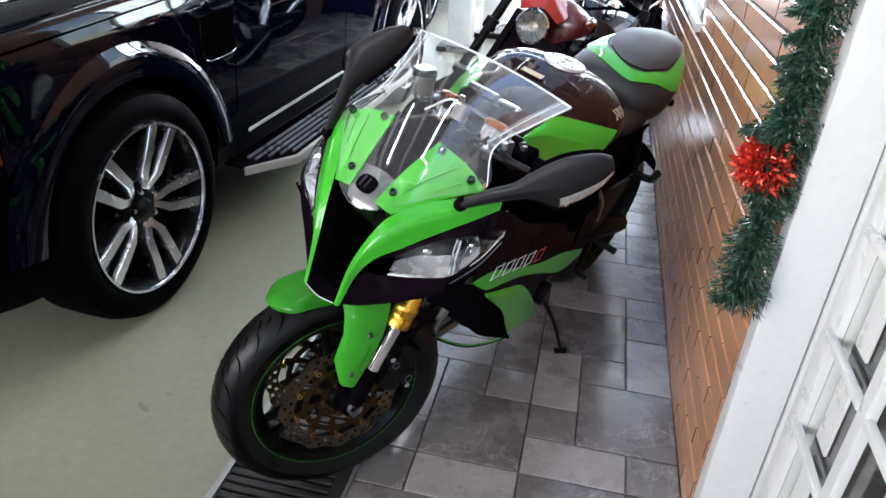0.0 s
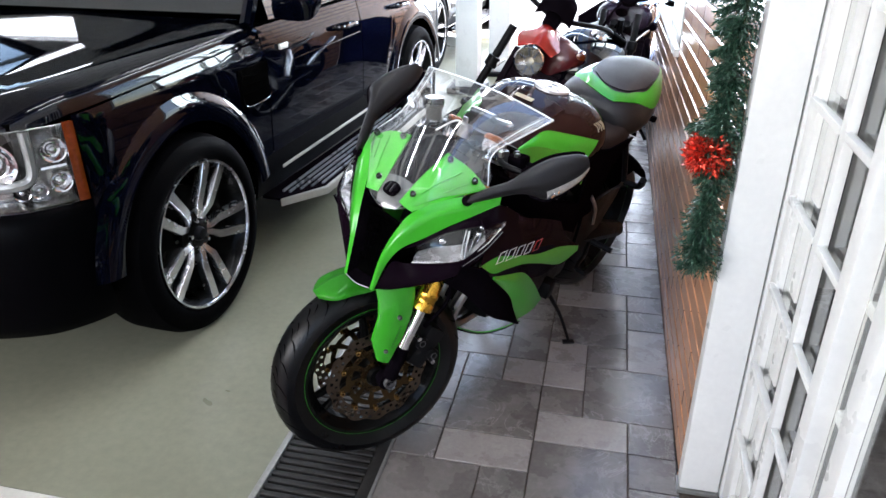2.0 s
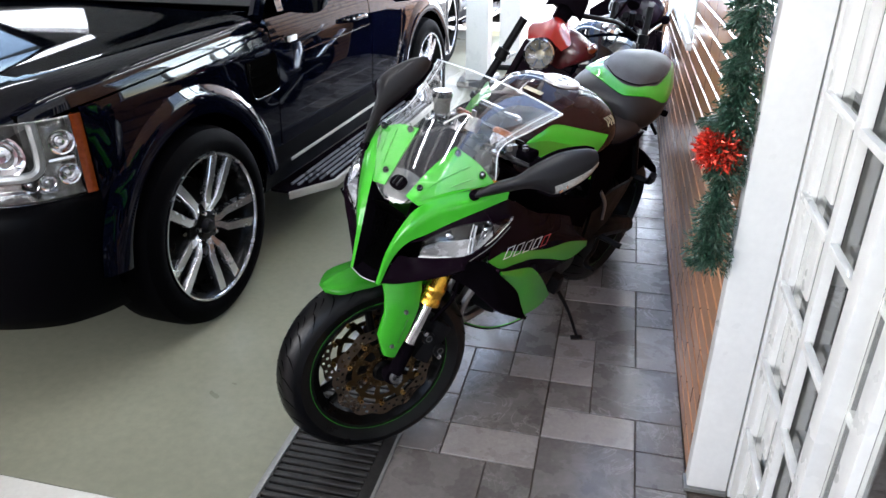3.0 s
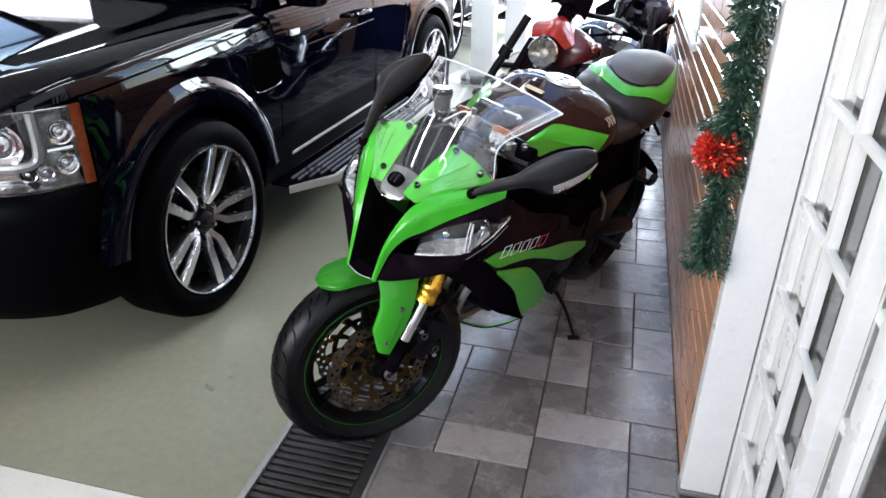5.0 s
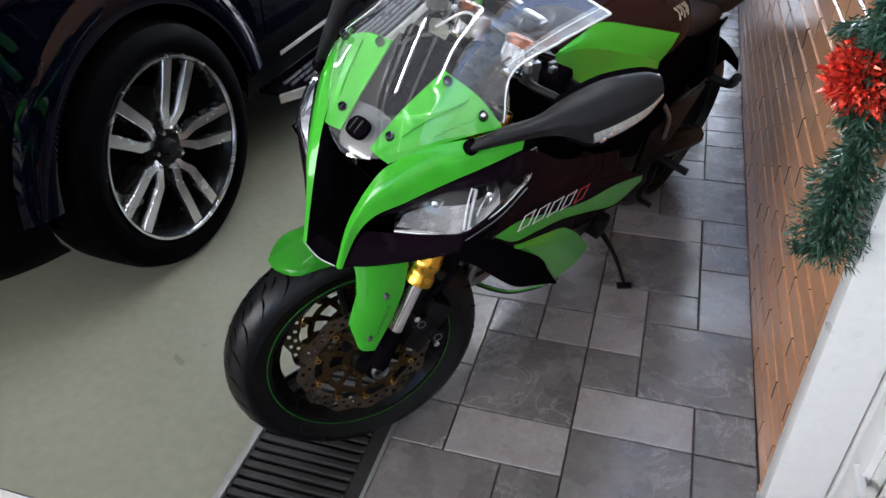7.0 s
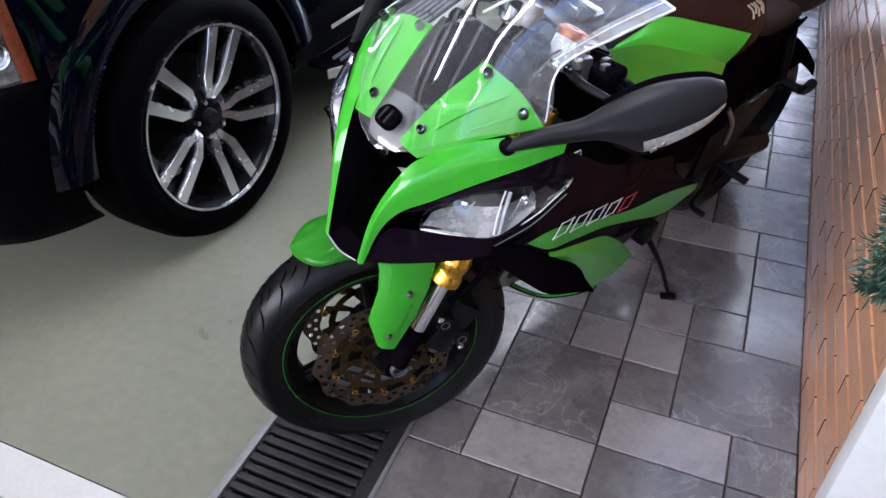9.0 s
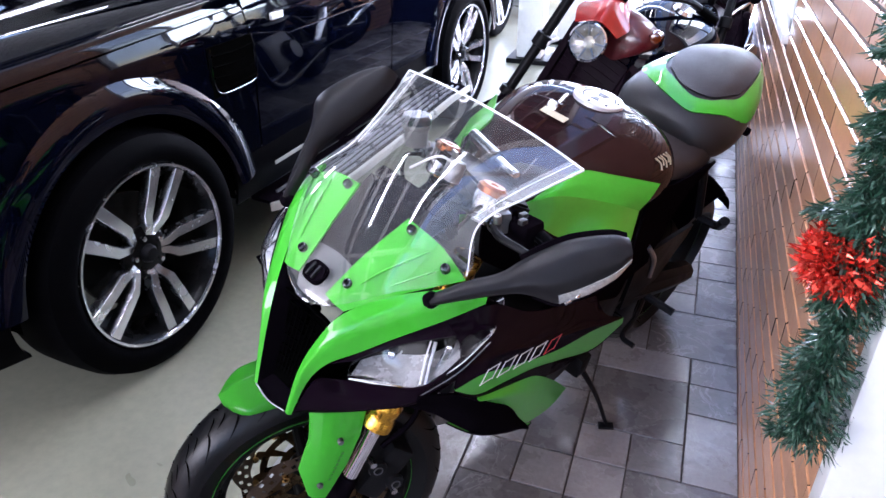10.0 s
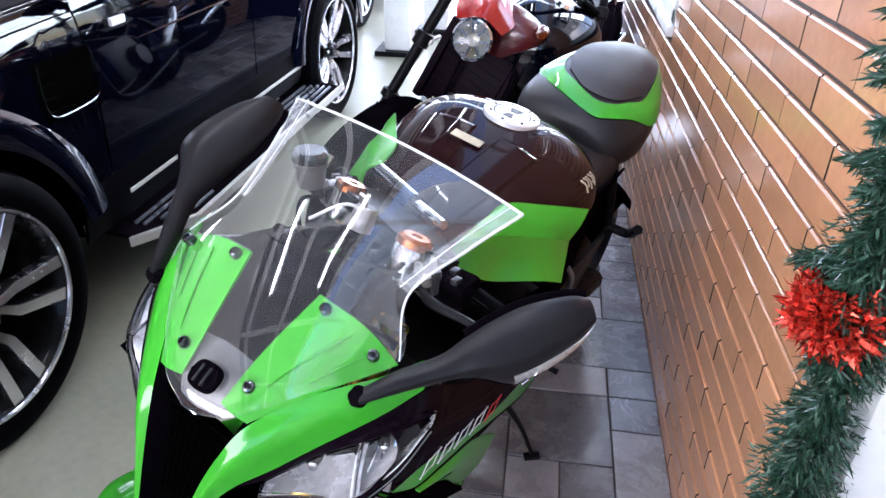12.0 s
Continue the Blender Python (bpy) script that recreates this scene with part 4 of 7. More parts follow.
STEER_M = Matrix.Translation((-0.022, 0.022, 0.006)) @ Matrix.Translation(RAKE_LOW) @ Matrix.Rotation(radians(-STEER), 4, AX) @ Matrix.Translation(-RAKE_LOW)
WHEEL_C = Vector((0.0, 0.0, 0.312))
SIDEWAYS = pose(0, 0, 0, -90, 0, 0)  # turns a lathe's z axis to the rider's left


def bpart(name, bm, material, parent=None, label="", steered=False, sharp=35):
    if steered:
        bm.transform(STEER_M)
    return part(name, bm, material, parent or bike, label, sharp)


def disc_mesh(r0, r1, waves, t, m, seg=180):
    """A petal-edged brake ring with two staggered rows of drilled holes."""
    bm = bmesh.new()
    vs = []
    radii = [r0 + (r1 - r0) * k for k in (0.0, 0.2, 0.42, 0.58, 0.80, 1.0)]
    for i, r in enumerate(radii):
        ring = []
        for j in range(seg):
            a = 2 * math.pi * j / seg
            q = r + (0.0045 * math.cos(a * waves) if i == 5 else 0.002 * math.cos(a * waves) if i == 0 else 0.0)
            ring.append(bm.verts.new(m @ Vector((q * math.cos(a), q * math.sin(a), 0))))
        vs.append(ring)
    fs = []
    for i in range(5):
        for j in range(seg):
            if i in (1, 3) and (j + (3 if i == 3 else 0)) % 6 < 2:
                continue
            k = (j + 1) % seg
            fs.append(bm.faces.new((vs[i][j], vs[i][k], vs[i + 1][k], vs[i + 1][j])))
    bmesh.ops.solidify(bm, geom=fs, thickness=t)
    return bm


def bike_wheel(c, r_out, r_rim, half, parent, label, steered, discs):
    m = Matrix.Translation(c) @ SIDEWAYS
    prof = [(r_rim, -half * 0.72)]
    for a in np.linspace(-1.45, 1.45, 15):
        prof.append((r_out - (1 - math.cos(a)) * half * 0.95, half * math.sin(a)))
    prof.append((r_rim, half * 0.72))
    bm = bmesh.new()
    lathe(bm, prof, m, 72, True)
    wheel = bpart("tyre", bm, BIKE_RUBBER, None, label, steered)
    # tread grooves: two staggered rows of short sickles either side of the crown
    gb = bmesh.new()
    for k in range(78):
        for s in (-1, 1):
            a0 = 2 * math.pi * (k + (0.5 if s > 0 else 0)) / 78
            start, length, lean = ((0.08, 0.42, 0.10), (0.46, 0.62, 0.15), (0.20, 0.34, 0.09))[k % 3]
            rows = []
            for t in np.linspace(0, 1, 7):
                a = start + length * t
                ang = a0 + lean * t * t
                wd = 0.0095 * math.sin(math.pi * min(0.97, max(0.05, t))) + 0.0012
                ra = r_out - (1 - math.cos(a)) * half * 0.95 + 0.0007
                rows.append([m @ Vector((ra * math.cos(ang + d), ra * math.sin(ang + d), s * half * math.sin(a) * 1.002)) for d in (-wd, 0.0, wd)])
            grid(gb, rows)
    tagged(bpart("tread_groove", gb, DEEP, wheel, "", steered), kind="stuff")
    bm = bmesh.new()
    w = half * 0.74
    lathe(bm, [(r_rim + 0.004, -w), (r_rim + 0.004, -w + 0.006), (r_rim - 0.012, -w + 0.012), (r_rim - 0.026, -w * 0.3), (r_rim - 0.026, w * 0.3), (r_rim - 0.012, w - 0.012),
               (r_rim + 0.004, w - 0.006), (r_rim + 0.004, w), (r_rim - 0.010, w), (r_rim - 0.034, w * 0.4), (r_rim - 0.034, -w * 0.4), (r_rim - 0.010, -w)], m, 72, True)
    lathe(bm, [(0.0, -0.075), (0.03, -0.075), (0.04, -0.05), (0.04, 0.05), (0.03, 0.075), (0.0, 0.075)], m, 24)
    for k in range(3):
        for s in (-0.16, 0.16):
            a = 2 * math.pi * k / 3 + 0.5
            tube(bm, [m @ Vector((0.03 * math.cos(a + s), 0.03 * math.sin(a + s), 0)), m @ Vector(((r_rim - 0.03) * math.cos(a + s), (r_rim - 0.03) * math.sin(a + s), 0))], [0.016, 0.011], 8)
    bpart("rim", bm, RIM_BLACK, wheel, "black wheel rim", steered)
    for s in (-1, 1):
        bm = bmesh.new()
        lathe(bm, [(r_rim + 0.0012, s * (w + 0.0010)), (r_rim + 0.0004, s * (w + 0.0013)), (r_rim - 0.0006, s * (w + 0.0010))], m, 72)
        for f in [f for f in bm.faces if len(f.verts) > 4]:
            bm.faces.remove(f)
        bpart("rim_stripe", bm, GREEN_STRIPE, wheel, "thin green rim stripe", steered)
    for y in discs:
        bm = disc_mesh(0.118, 0.155, 12, 0.005, m @ Matrix.Translation((0, 0, y)))
        d = bpart("brake_disc", bm, DISC, wheel, "browned petal brake disc", steered)
        bm = bmesh.new()
        ring = []
        for r in (0.036, 0.056, 0.084, 0.100, 0.117):
            ring.append([bm.verts.new(m @ Vector((r * math.cos(a), r * math.sin(a), y))) for a in (2 * math.pi * (j + (r > 0.05) * 4 * (r - 0.05) * 8) / 80 for j in range(80))])
        plate = []
        for i in range(4):
            for j in range(80):
                if i == 1 and j % 8 in (1, 2, 3, 4, 5) or i == 3 and j % 8 in (2, 3, 4, 5, 6):
                    continue
                plate.append(bm.faces.new((ring[i][j], ring[i][(j + 1) % 80], ring[i + 1][(j + 1) % 80], ring[i + 1][j])))
        bmesh.ops.solidify(bm, geom=plate, thickness=0.005)
        for k in range(5):
            a = 2 * math.pi * k / 5
            lathe(bm, [(0.0, 0.0075), (0.006, 0.0075), (0.0075, 0.0)], m @ Matrix.Translation((0.046 * math.cos(a), 0.046 * math.sin(a), y)), 8)
        bpart("disc_carrier", bm, CARRIER, d, "dark bronze disc carrier", steered)
        for k in range(10):
            bm = bmesh.new()
            a = 2 * math.pi * (k * 8 + 3.3) / 80
            lathe(bm, [(0.0035, -0.0065), (0.0075, -0.0065), (0.0075, 0.0065), (0.0035, 0.0065)], m @ Matrix.Translation((0.115 * math.cos(a), 0.115 * math.sin(a), y)), 12, True)
            bpart("bobbin", bm, BRONZE, d, "bronze bobbin", steered)
    return wheel


bike_wheel(WHEEL_C, 0.300, 0.217, 0.060, bike, "black road tyre with curved grooves", True, (-0.064, 0.064))

# fork legs, calipers
for s in (-1, 1):
    y = 0.106 * s
    ax, top = Vector((0.012, y, 0.312)), Vector((-0.285, y, 0.93))
    d = (top - ax).normalized()
    bm = bmesh.new()
    lathe(bm, [(0.0, 0.0), (0.022, 0.0), (0.022, 0.08), (0.0195, 0.10), (0.0, 0.10)], along(ax + d * 0.02 - Vector((0.02, 0, 0)), top - Vector((0.02, 0, 0))), 16)
    lathe(bm, [(0.0, -0.024), (0.026, -0.024), (0.029, 0.0), (0.026, 0.012), (0.0, 0.012)], Matrix.Translation((-0.014, 0.096 * s, 0.314)) @ pose(0, 0, 0, -90 * s, 0, 0), 20)
    leg = bpart("fork_bottom", bm, PLASTIC, None, "black fork bottom with axle clamp", True)
    bm = bmesh.new()
    lathe(bm, [(0.0, 0.0), (0.0165, 0.0), (0.0165, 0.26), (0.0, 0.26)], along(ax + d * 0.10 - Vector((0.02, 0, 0)), top - Vector((0.02, 0, 0))), 20)
    bpart("fork_tube", bm, CHROME, leg, "polished steel fork tube", True)
    bm = bmesh.new()
    lathe(bm, [(0.022, 0.0), (0.031, 0.004), (0.031, 0.022), (0.029, 0.026), (0.029, 0.04), (0.031, 0.043), (0.031, 0.06), (0.028, 0.065), (0.028, 0.40), (0.0, 0.40)], along(ax + d * 0.246 - Vector((0.02, 0, 0)), top - Vector((0.02, 0, 0))), 24)
    bpart("fork_outer_tube", bm, GOLD, leg, "gold anodised fork tube", True)
    bm = bmesh.new()
    NUT = Matrix.Translation((-0.018, 0.118 * s, 0.314)) @ pose(0, 0, 0, -90 * s, 0, 0)
    lathe(bm, [(0.0, -0.004), (0.0145, -0.004), (0.0150, 0.001), (0.0185, 0.001), (0.0195, -0.001), (0.0195, -0.012), (0.0, -0.012)], NUT, 28)
    bpart("axle_nut", bm, STEEL_GREY, leg, "silver axle end", True)
    bm = bmesh.new()
    for q in (-1, 1):
        lathe(bm, [(0.0022, 0.0), (0.0052, 0.0), (0.0052, 0.0014), (0.0022, 0.0014)], NUT @ Matrix.Translation((0.0050 * q, 0.0026 * q, -0.0045)), 14, True)
    bpart("axle_socket", bm, PLASTIC, leg, "", True)
    # radial caliper behind the leg
    bm = bmesh.new()
    box(bm, (0.06, 0.075, 0.135), Matrix.Translation((-0.135, 0.075 * s, 0.40)) @ pose(0, 0, 0, 0, -38, 0), 0.012)
    for k in (-0.03, 0.03):
        lathe(bm, [(0.0, 0.01), (0.018, 0.008), (0.02, 0.0), (0.0, -0.01)], Matrix.Translation((-0.135 + k * 0.6, 0.112 * s, 0.40 + k * 0.8)) @ pose(0, 0, 0, -90 * s, 0, 0), 16)
    cal = bpart("brake_caliper", bm, DARK_METAL, None, "black radial brake caliper", True)
    for k in (-0.032, 0.032):
        bm = bmesh.new()
        lathe(bm, [(0.008, 0.0), (0.010, 0.0), (0.010, 0.002), (0.008, 0.002)], Matrix.Translation((-0.135 + k * 0.6, 0.1215 * s, 0.40 + k * 0.8)) @ pose(0, 0, 0, -90 * s, 0, 0), 18, True)
        bpart("piston_ring", bm, STEEL_GREY, cal, "", True)
    for k in (-0.045, 0.045):
        bm = bmesh.new()
        lathe(bm, [(0.0, 0.012), (0.007, 0.012), (0.007, -0.01), (0.0, -0.01)], Matrix.Translation((-0.128 + k * 0.5, 0.112 * s, 0.40 + k)) @ pose(0, 0, 0, -90 * s, 0, 0), 8)
        bpart("caliper_bolt", bm, SILVER, cal, "", True)
    bm = bmesh.new()
    tube(bm, [(-0.13, 0.10 * s, 0.47), (-0.19, 0.12 * s, 0.55), (-0.21, 0.11 * s, 0.66), (-0.24, 0.08 * s, 0.76)], 0.006, 6, 18)
    bpart("brake_hose", bm, PLASTIC, cal, "", True)

# front mudguard
bm = bmesh.new()
rows = []
for t in np.linspace(0, 1, 26):
    a = radians(60 + 62 * t)
    half = 0.072 * (1 - 0.75 * max(0.0, (0.16 - t) / 0.16) ** 2.2) * (1 - 0.25 * max(0.0, (t - 0.85) / 0.15) ** 2)
    drop = 0.034 * (0.35 + 0.65 * min(1, t / 0.35))
    row = []
    for u in np.linspace(-1, 1, 27):
        r = 0.332 - drop * abs(u) ** 2.6 - 0.004 * abs(u) + 0.0035 * max(0.0, 1 - abs(u) / 0.16)
        row.append(WHEEL_C + Vector((r * math.cos(a), half * math.sin(u * 1.5) / math.sin(1.5), r * math.sin(a))))
    rows.append(row)
grid(bm, rows)
bmesh.ops.solidify(bm, geom=bm.faces[:], thickness=0.003)
fender = bpart("front_mudguard", bm, GREEN, None, "lime green front mudguard", True, 60)
for s in (-1, 1):
    bm = bmesh.new()
    rows = []
    for a, b, c in (((0.015, 0.080, 0.635), (-0.035, 0.090, 0.635), (-0.105, 0.088, 0.630)), ((0.012, 0.100, 0.580), (-0.040, 0.113, 0.578), (-0.098, 0.100, 0.573)), ((0.019, 0.116, 0.542), (-0.026, 0.127, 0.532), (-0.080, 0.117, 0.530)),
                    ((0.043, 0.124, 0.480), (-0.004, 0.133, 0.476), (-0.052, 0.126, 0.474)), ((0.029, 0.127, 0.412), (0.012, 0.131, 0.403), (-0.006, 0.127, 0.395))):
        a, b, c = Vector(a), Vector(b), Vector(c)
        rows.append([Vector((p.x, p.y * s, p.z)) for p in (a - Vector((0, 0.012, 0)), a, a.lerp(b, 0.35) + Vector((0, 0.003, 0)), b, c.lerp(b, 0.25) + Vector((0, 0.001, 0)), c, c - Vector((0, 0.012, 0)))])
    grid(bm, rows)
    bmesh.ops.recalc_face_normals(bm, faces=bm.faces)
    bmesh.ops.solidify(bm, geom=bm.faces[:], thickness=0.003)
    bmesh.ops.bevel(bm, geom=[e for e in bm.edges if len(e.link_faces) == 2 and e.calc_face_angle() > 0.6], offset=0.0015, segments=2, affect="EDGES")
    fl = bpart("mudguard_leg", bm, GREEN, fender, "green mudguard leg beside the fork", True, 28)
    for x, z, yy in ((-0.038, 0.536, 0.127), (0.006, 0.440, 0.132)):
        bm = bmesh.new()
        lathe(bm, [(0.0, 0.004), (0.005, 0.004), (0.0065, 0.0), (0.0065, -0.006)], Matrix.Translation((x, (yy + 0.002) * s, z)) @ pose(0, 0, 0, -90 * s, 0, 0), 10)
        bpart("bolt", bm, STEEL_GREY, fl, "", True)
    bm = bmesh.new()
    for k in range(8):
        box(bm, (0.006, 0.001, 0.005), Matrix.Translation((-0.040 + 0.0038 * k, (0.1325 + 0.0001 * k) * s, 0.510 - 0.0085 * k)) @ pose(0, 0, 0, 0, 62, 0))
    bpart("marking", bm, GREEN_STRIPE, fl, "", True)

# ---- fairing ----
FANG_IN = [(0.084, 0.040, 0.688), (0.064, 0.046, 0.79), (0.034, 0.062, 0.868), (0.002, 0.080, 0.912), (-0.06, 0.122, 0.944), (-0.13, 0.176, 0.962), (-0.19, 0.205, 0.968)]
FANG_MID = [(0.085, 0.047, 0.688), (0.068, 0.056, 0.785), (0.045, 0.076, 0.85), (0.012, 0.102, 0.888), (-0.045, 0.142, 0.924), (-0.115, 0.192, 0.948), (-0.18, 0.218, 0.958)]
FANG_OUT = [(0.080, 0.052, 0.688), (0.058, 0.062, 0.765), (0.040, 0.086, 0.820), (0.002, 0.120, 0.852), (-0.042, 0.155, 0.886), (-0.108, 0.199, 0.922), (-0.17, 0.224, 0.940)]
WING_IN = [(0.006, 0.034, 0.920), (-0.06, 0.044, 0.974), (-0.139, 0.060, 1.026)]
WING_OUT = [(0.004, 0.076, 0.911), (-0.062, 0.124, 0.945), (-0.155, 0.186, 0.972)]
HL_TOP = [(0.012, 0.113, 0.826), (-0.012, 0.137, 0.852), (-0.045, 0.164, 0.872), (-0.100, 0.208, 0.889), (-0.182, 0.246, 0.891)]
HL_LOW = [(-0.004, 0.100, 0.766), (-0.028, 0.156, 0.784), (-0.054, 0.214, 0.807), (-0.112, 0.240, 0.848), (-0.176, 0.247, 0.884)]


def moved(curve, dx=0.0, dy=0.0, dz=0.0):
    return [(x + dx, y + dy, z + dz) for x, y, z in curve]


for s in (1, -1):
    mir = s < 0
    bpart("nose_cowl", skin([FANG_IN, FANG_MID, FANG_OUT], 36, 12, 0.005, mir), GREEN, None, "lime green nose cowl flank")
    bm = skin([WING_IN, [(0.010, 0.056, 0.919), (-0.058, 0.088, 0.968), (-0.150, 0.130, 1.006)], WING_OUT], 18, 12, 0.004, mir)
    wing = bpart("upper_cowl", bm, GREEN, None, "green cowl panel under the screen")
    for q, u0, u1, r in ((0, 0.30, 0.92, 0.0020), (1, 0.50, 0.90, 0.0016)):
        bm = bmesh.new()
        ridge = cr([(0.010, 0.056, 0.9205), (-0.058, 0.088, 0.9700), (-0.150, 0.130, 1.0080)] if q == 0 else [(0.005, 0.070, 0.9155), (-0.061, 0.112, 0.9570), (-0.153, 0.162, 0.9900)], 25)
        tube(bm, [Vector((p.x, p.y * s, p.z)) for p in ridge[int(u0 * 24):int(u1 * 24) + 1]], [0.0004] + [r] * (int(u1 * 24) - int(u0 * 24) - 1) + [0.0004], 8)
        bpart("cowl_ridge", bm, GREEN, wing, "raised crease in the cowl")
    # inner lip of the ram air intake
    bpart("intake_wall", skin([FANG_IN[:5], moved(FANG_IN[:5], -0.07, -0.02, -0.01)], 24, 4, 0.003, mir), PLASTIC, None, "black intake side wall")
    # headlight
    HL_BACK = [tuple((Vector(p) + Vector(q)) / 2 + Vector((-0.070, -0.034, 0.010))) for p, q in zip(HL_TOP, HL_LOW)]
    bm = skin([moved(HL_LOW, -0.006, -0.002, 0.002), moved(HL_LOW, -0.034, -0.014, 0.004), [tuple(Vector(p).lerp(Vector(q), 0.5) + Vector((-0.012, -0.004, -0.010))) for p, q in zip(HL_BACK, moved(HL_LOW, -0.05, -0.02, 0.0))], HL_BACK], 30, 14, 0.003, mir)
    hl = bpart("headlight", bm, LAMP_BACK, None, "clear twin headlight with satin silver reflector", sharp=60)
    bm = skin([HL_BACK, moved(HL_TOP, -0.045, -0.02, -0.006), moved(HL_TOP, -0.008, -0.003, -0.002)], 26, 8, 0.003, mir)
    bpart("lamp_hood", bm, GREY_PLASTIC, hl, "dark hood inside the headlight")
    bm = skin([HL_TOP, [(x + 0.012, y + 0.006, z) for x, y, z in [tuple((Vector(a) + Vector(b)) / 2) for a, b in zip(HL_TOP, HL_LOW)]], HL_LOW], 24, 10, 0.003, mir)
    bpart("lens", bm, LENS, hl, "clear lens").visible_shadow = False
    for c, r in (((-0.046, 0.150, 0.842), 0.011), ((-0.112, 0.214, 0.868), 0.009)):
        mm = Matrix.Translation((c[0], c[1] * s, c[2])) @ pose(0, 0, 0, 0, 74, 30 * s)
        bm = bmesh.new()
        lathe(bm, [(0.0, 0.010), (0.6 * r, 0.007), (r, -0.004), (1.25 * r, -0.016), (1.3 * r, -0.030)], mm, 16)
        bpart("bulb", bm, CHROME, hl)
    # wall between the two chambers, and bright flutes in the outer one
    DIV = [(-0.050, 0.212, 0.812), (-0.074, 0.196, 0.845), (-0.088, 0.190, 0.878)]
    bpart("chamber_wall", skin([moved(DIV, -0.004, 0.0, 0.0), moved(DIV, -0.050, -0.030, 0.0)], 10, 4, 0.003, mir), CHROME, hl)
    for k in range(5):
        f = 0.16 + 0.17 * k
        lo, hi = Vector(HL_LOW[2]).lerp(Vector(HL_LOW[4]), f), Vector(HL_TOP[3]).lerp(Vector(HL_TOP[4]), 0.15 + 0.75 * f)
        bm = bmesh.new()
        tube(bm, [Vector((p.x - 0.022, (p.y - 0.012) * s, p.z)) for p in (lo, lo.lerp(hi, 0.5) + Vector((-0.008, -0.006, 0)), hi)], 0.0022, 6, 8)
        bpart("flute", bm, CHROME, hl)
    for pts, r in ((((-0.056, 0.214, 0.812), (-0.078, 0.200, 0.838), (-0.092, 0.192, 0.872)), 0.004), (((-0.058, 0.216, 0.810), (-0.110, 0.238, 0.846), (-0.172, 0.244, 0.882)), 0.0035)):
        bm = bmesh.new()
        tube(bm, [Vector((p[0] - 0.007, p[1] * s, p[2])) for p in pts], r, 6, 8)
        bpart("lamp_divider", bm, SILVER, hl)
    bm = bmesh.new()
    tube(bm, [Vector((p[0] + 0.002, p[1] * s, p[2])) for p in HL_LOW[:3]], 0.0014, 6, 24)
    tube(bm, [Vector((p[0] + 0.001, (p[1] + 0.001) * s, p[2])) for p in HL_LOW[2:]], 0.0011, 6, 24)
    bpart("lens_edge", bm, WHITE_LENS, hl)
    bm = bmesh.new()
    tube(bm, [Vector((p[0] + 0.003, (p[1] + 0.004) * s, p[2] - 0.014)) for p in HL_LOW[2:]], 0.0010, 6, 24)
    bpart("surround_line", bm, SATIN_SILVER, hl, "thin grey line below the headlight")
    # black chin round the lamp
    CHIN_TOP = [(0.074, 0.050, 0.692), (0.046, 0.072, 0.772), (0.004, 0.098, 0.764), (-0.050, 0.216, 0.812), (-0.122, 0.240, 0.862)]
    CHIN_LOW = [(0.070, 0.046, 0.682), (0.040, 0.080, 0.688), (-0.012, 0.150, 0.722), (-0.062, 0.212, 0.760), (-0.130, 0.238, 0.800)]
    CHIN_UND = [(0.02, 0.03, 0.672), (-0.01, 0.06, 0.668), (-0.05, 0.12, 0.69), (-0.09, 0.18, 0.725), (-0.14, 0.215, 0.77)]
    bpart("chin_fairing", skin([CHIN_TOP, CHIN_LOW, CHIN_UND], 30, 10, 0.004, mir), BLACK_PAINT, None, "glossy black fairing below the headlight")
    # liner sheet in near-black, painting the shade behind the lamp and chin
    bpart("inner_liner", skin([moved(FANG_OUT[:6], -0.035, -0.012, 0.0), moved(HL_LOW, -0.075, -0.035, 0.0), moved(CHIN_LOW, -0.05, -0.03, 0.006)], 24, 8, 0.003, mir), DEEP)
    bpart("lamp_surround", skin([moved(HL_TOP, -0.004, 0.0, 0.003), moved(FANG_OUT[2:6], -0.006, 0.002, -0.002)], 20, 4, 0.003, mir), BLACK_PAINT)
    # flank
    TOP = [(-0.108, 0.200, 0.922), (-0.19, 0.228, 0.930), (-0.30, 0.246, 0.862), (-0.45, 0.252, 0.800), (-0.62, 0.236, 0.715)]
    M1 = [(-0.120, 0.232, 0.872), (-0.20, 0.252, 0.845), (-0.31, 0.266, 0.790), (-0.46, 0.272, 0.730), (-0.66, 0.258, 0.650)]
    S_TOP = [(-0.119, 0.241, 0.778), (-0.176, 0.253, 0.788), (-0.242, 0.260, 0.765), (-0.325, 0.266, 0.733), (-0.435, 0.270, 0.692), (-0.59, 0.270, 0.648), (-0.79, 0.264, 0.562)]
    S_BOT = [(-0.120, 0.241, 0.774), (-0.180, 0.252, 0.730), (-0.250, 0.260, 0.717), (-0.345, 0.266, 0.693), (-0.465, 0.270, 0.640), (-0.64, 0.270, 0.556), (-0.80, 0.264, 0.535)]
    side = bpart("side_fairing", skin([TOP, M1, S_TOP], 36, 16, 0.004, mir), BLACK_PAINT, None, "glossy black side fairing with a model marking")
    bpart("green_band", skin([S_TOP, S_BOT], 36, 5, 0.004, mir), GREEN, side, "lime green band along the fairing")
    W_BOT = [(-0.122, 0.238, 0.762), (-0.190, 0.246, 0.708), (-0.285, 0.252, 0.674), (-0.380, 0.254, 0.634), (-0.48, 0.252, 0.570), (-0.62, 0.248, 0.530), (-0.78, 0.246, 0.520)]
    bpart("lower_wedge", skin([moved(S_BOT, 0, -0.002, 0.0), W_BOT], 36, 5, 0.004, mir), BLACK_PAINT, side, "black wedge under the green band")
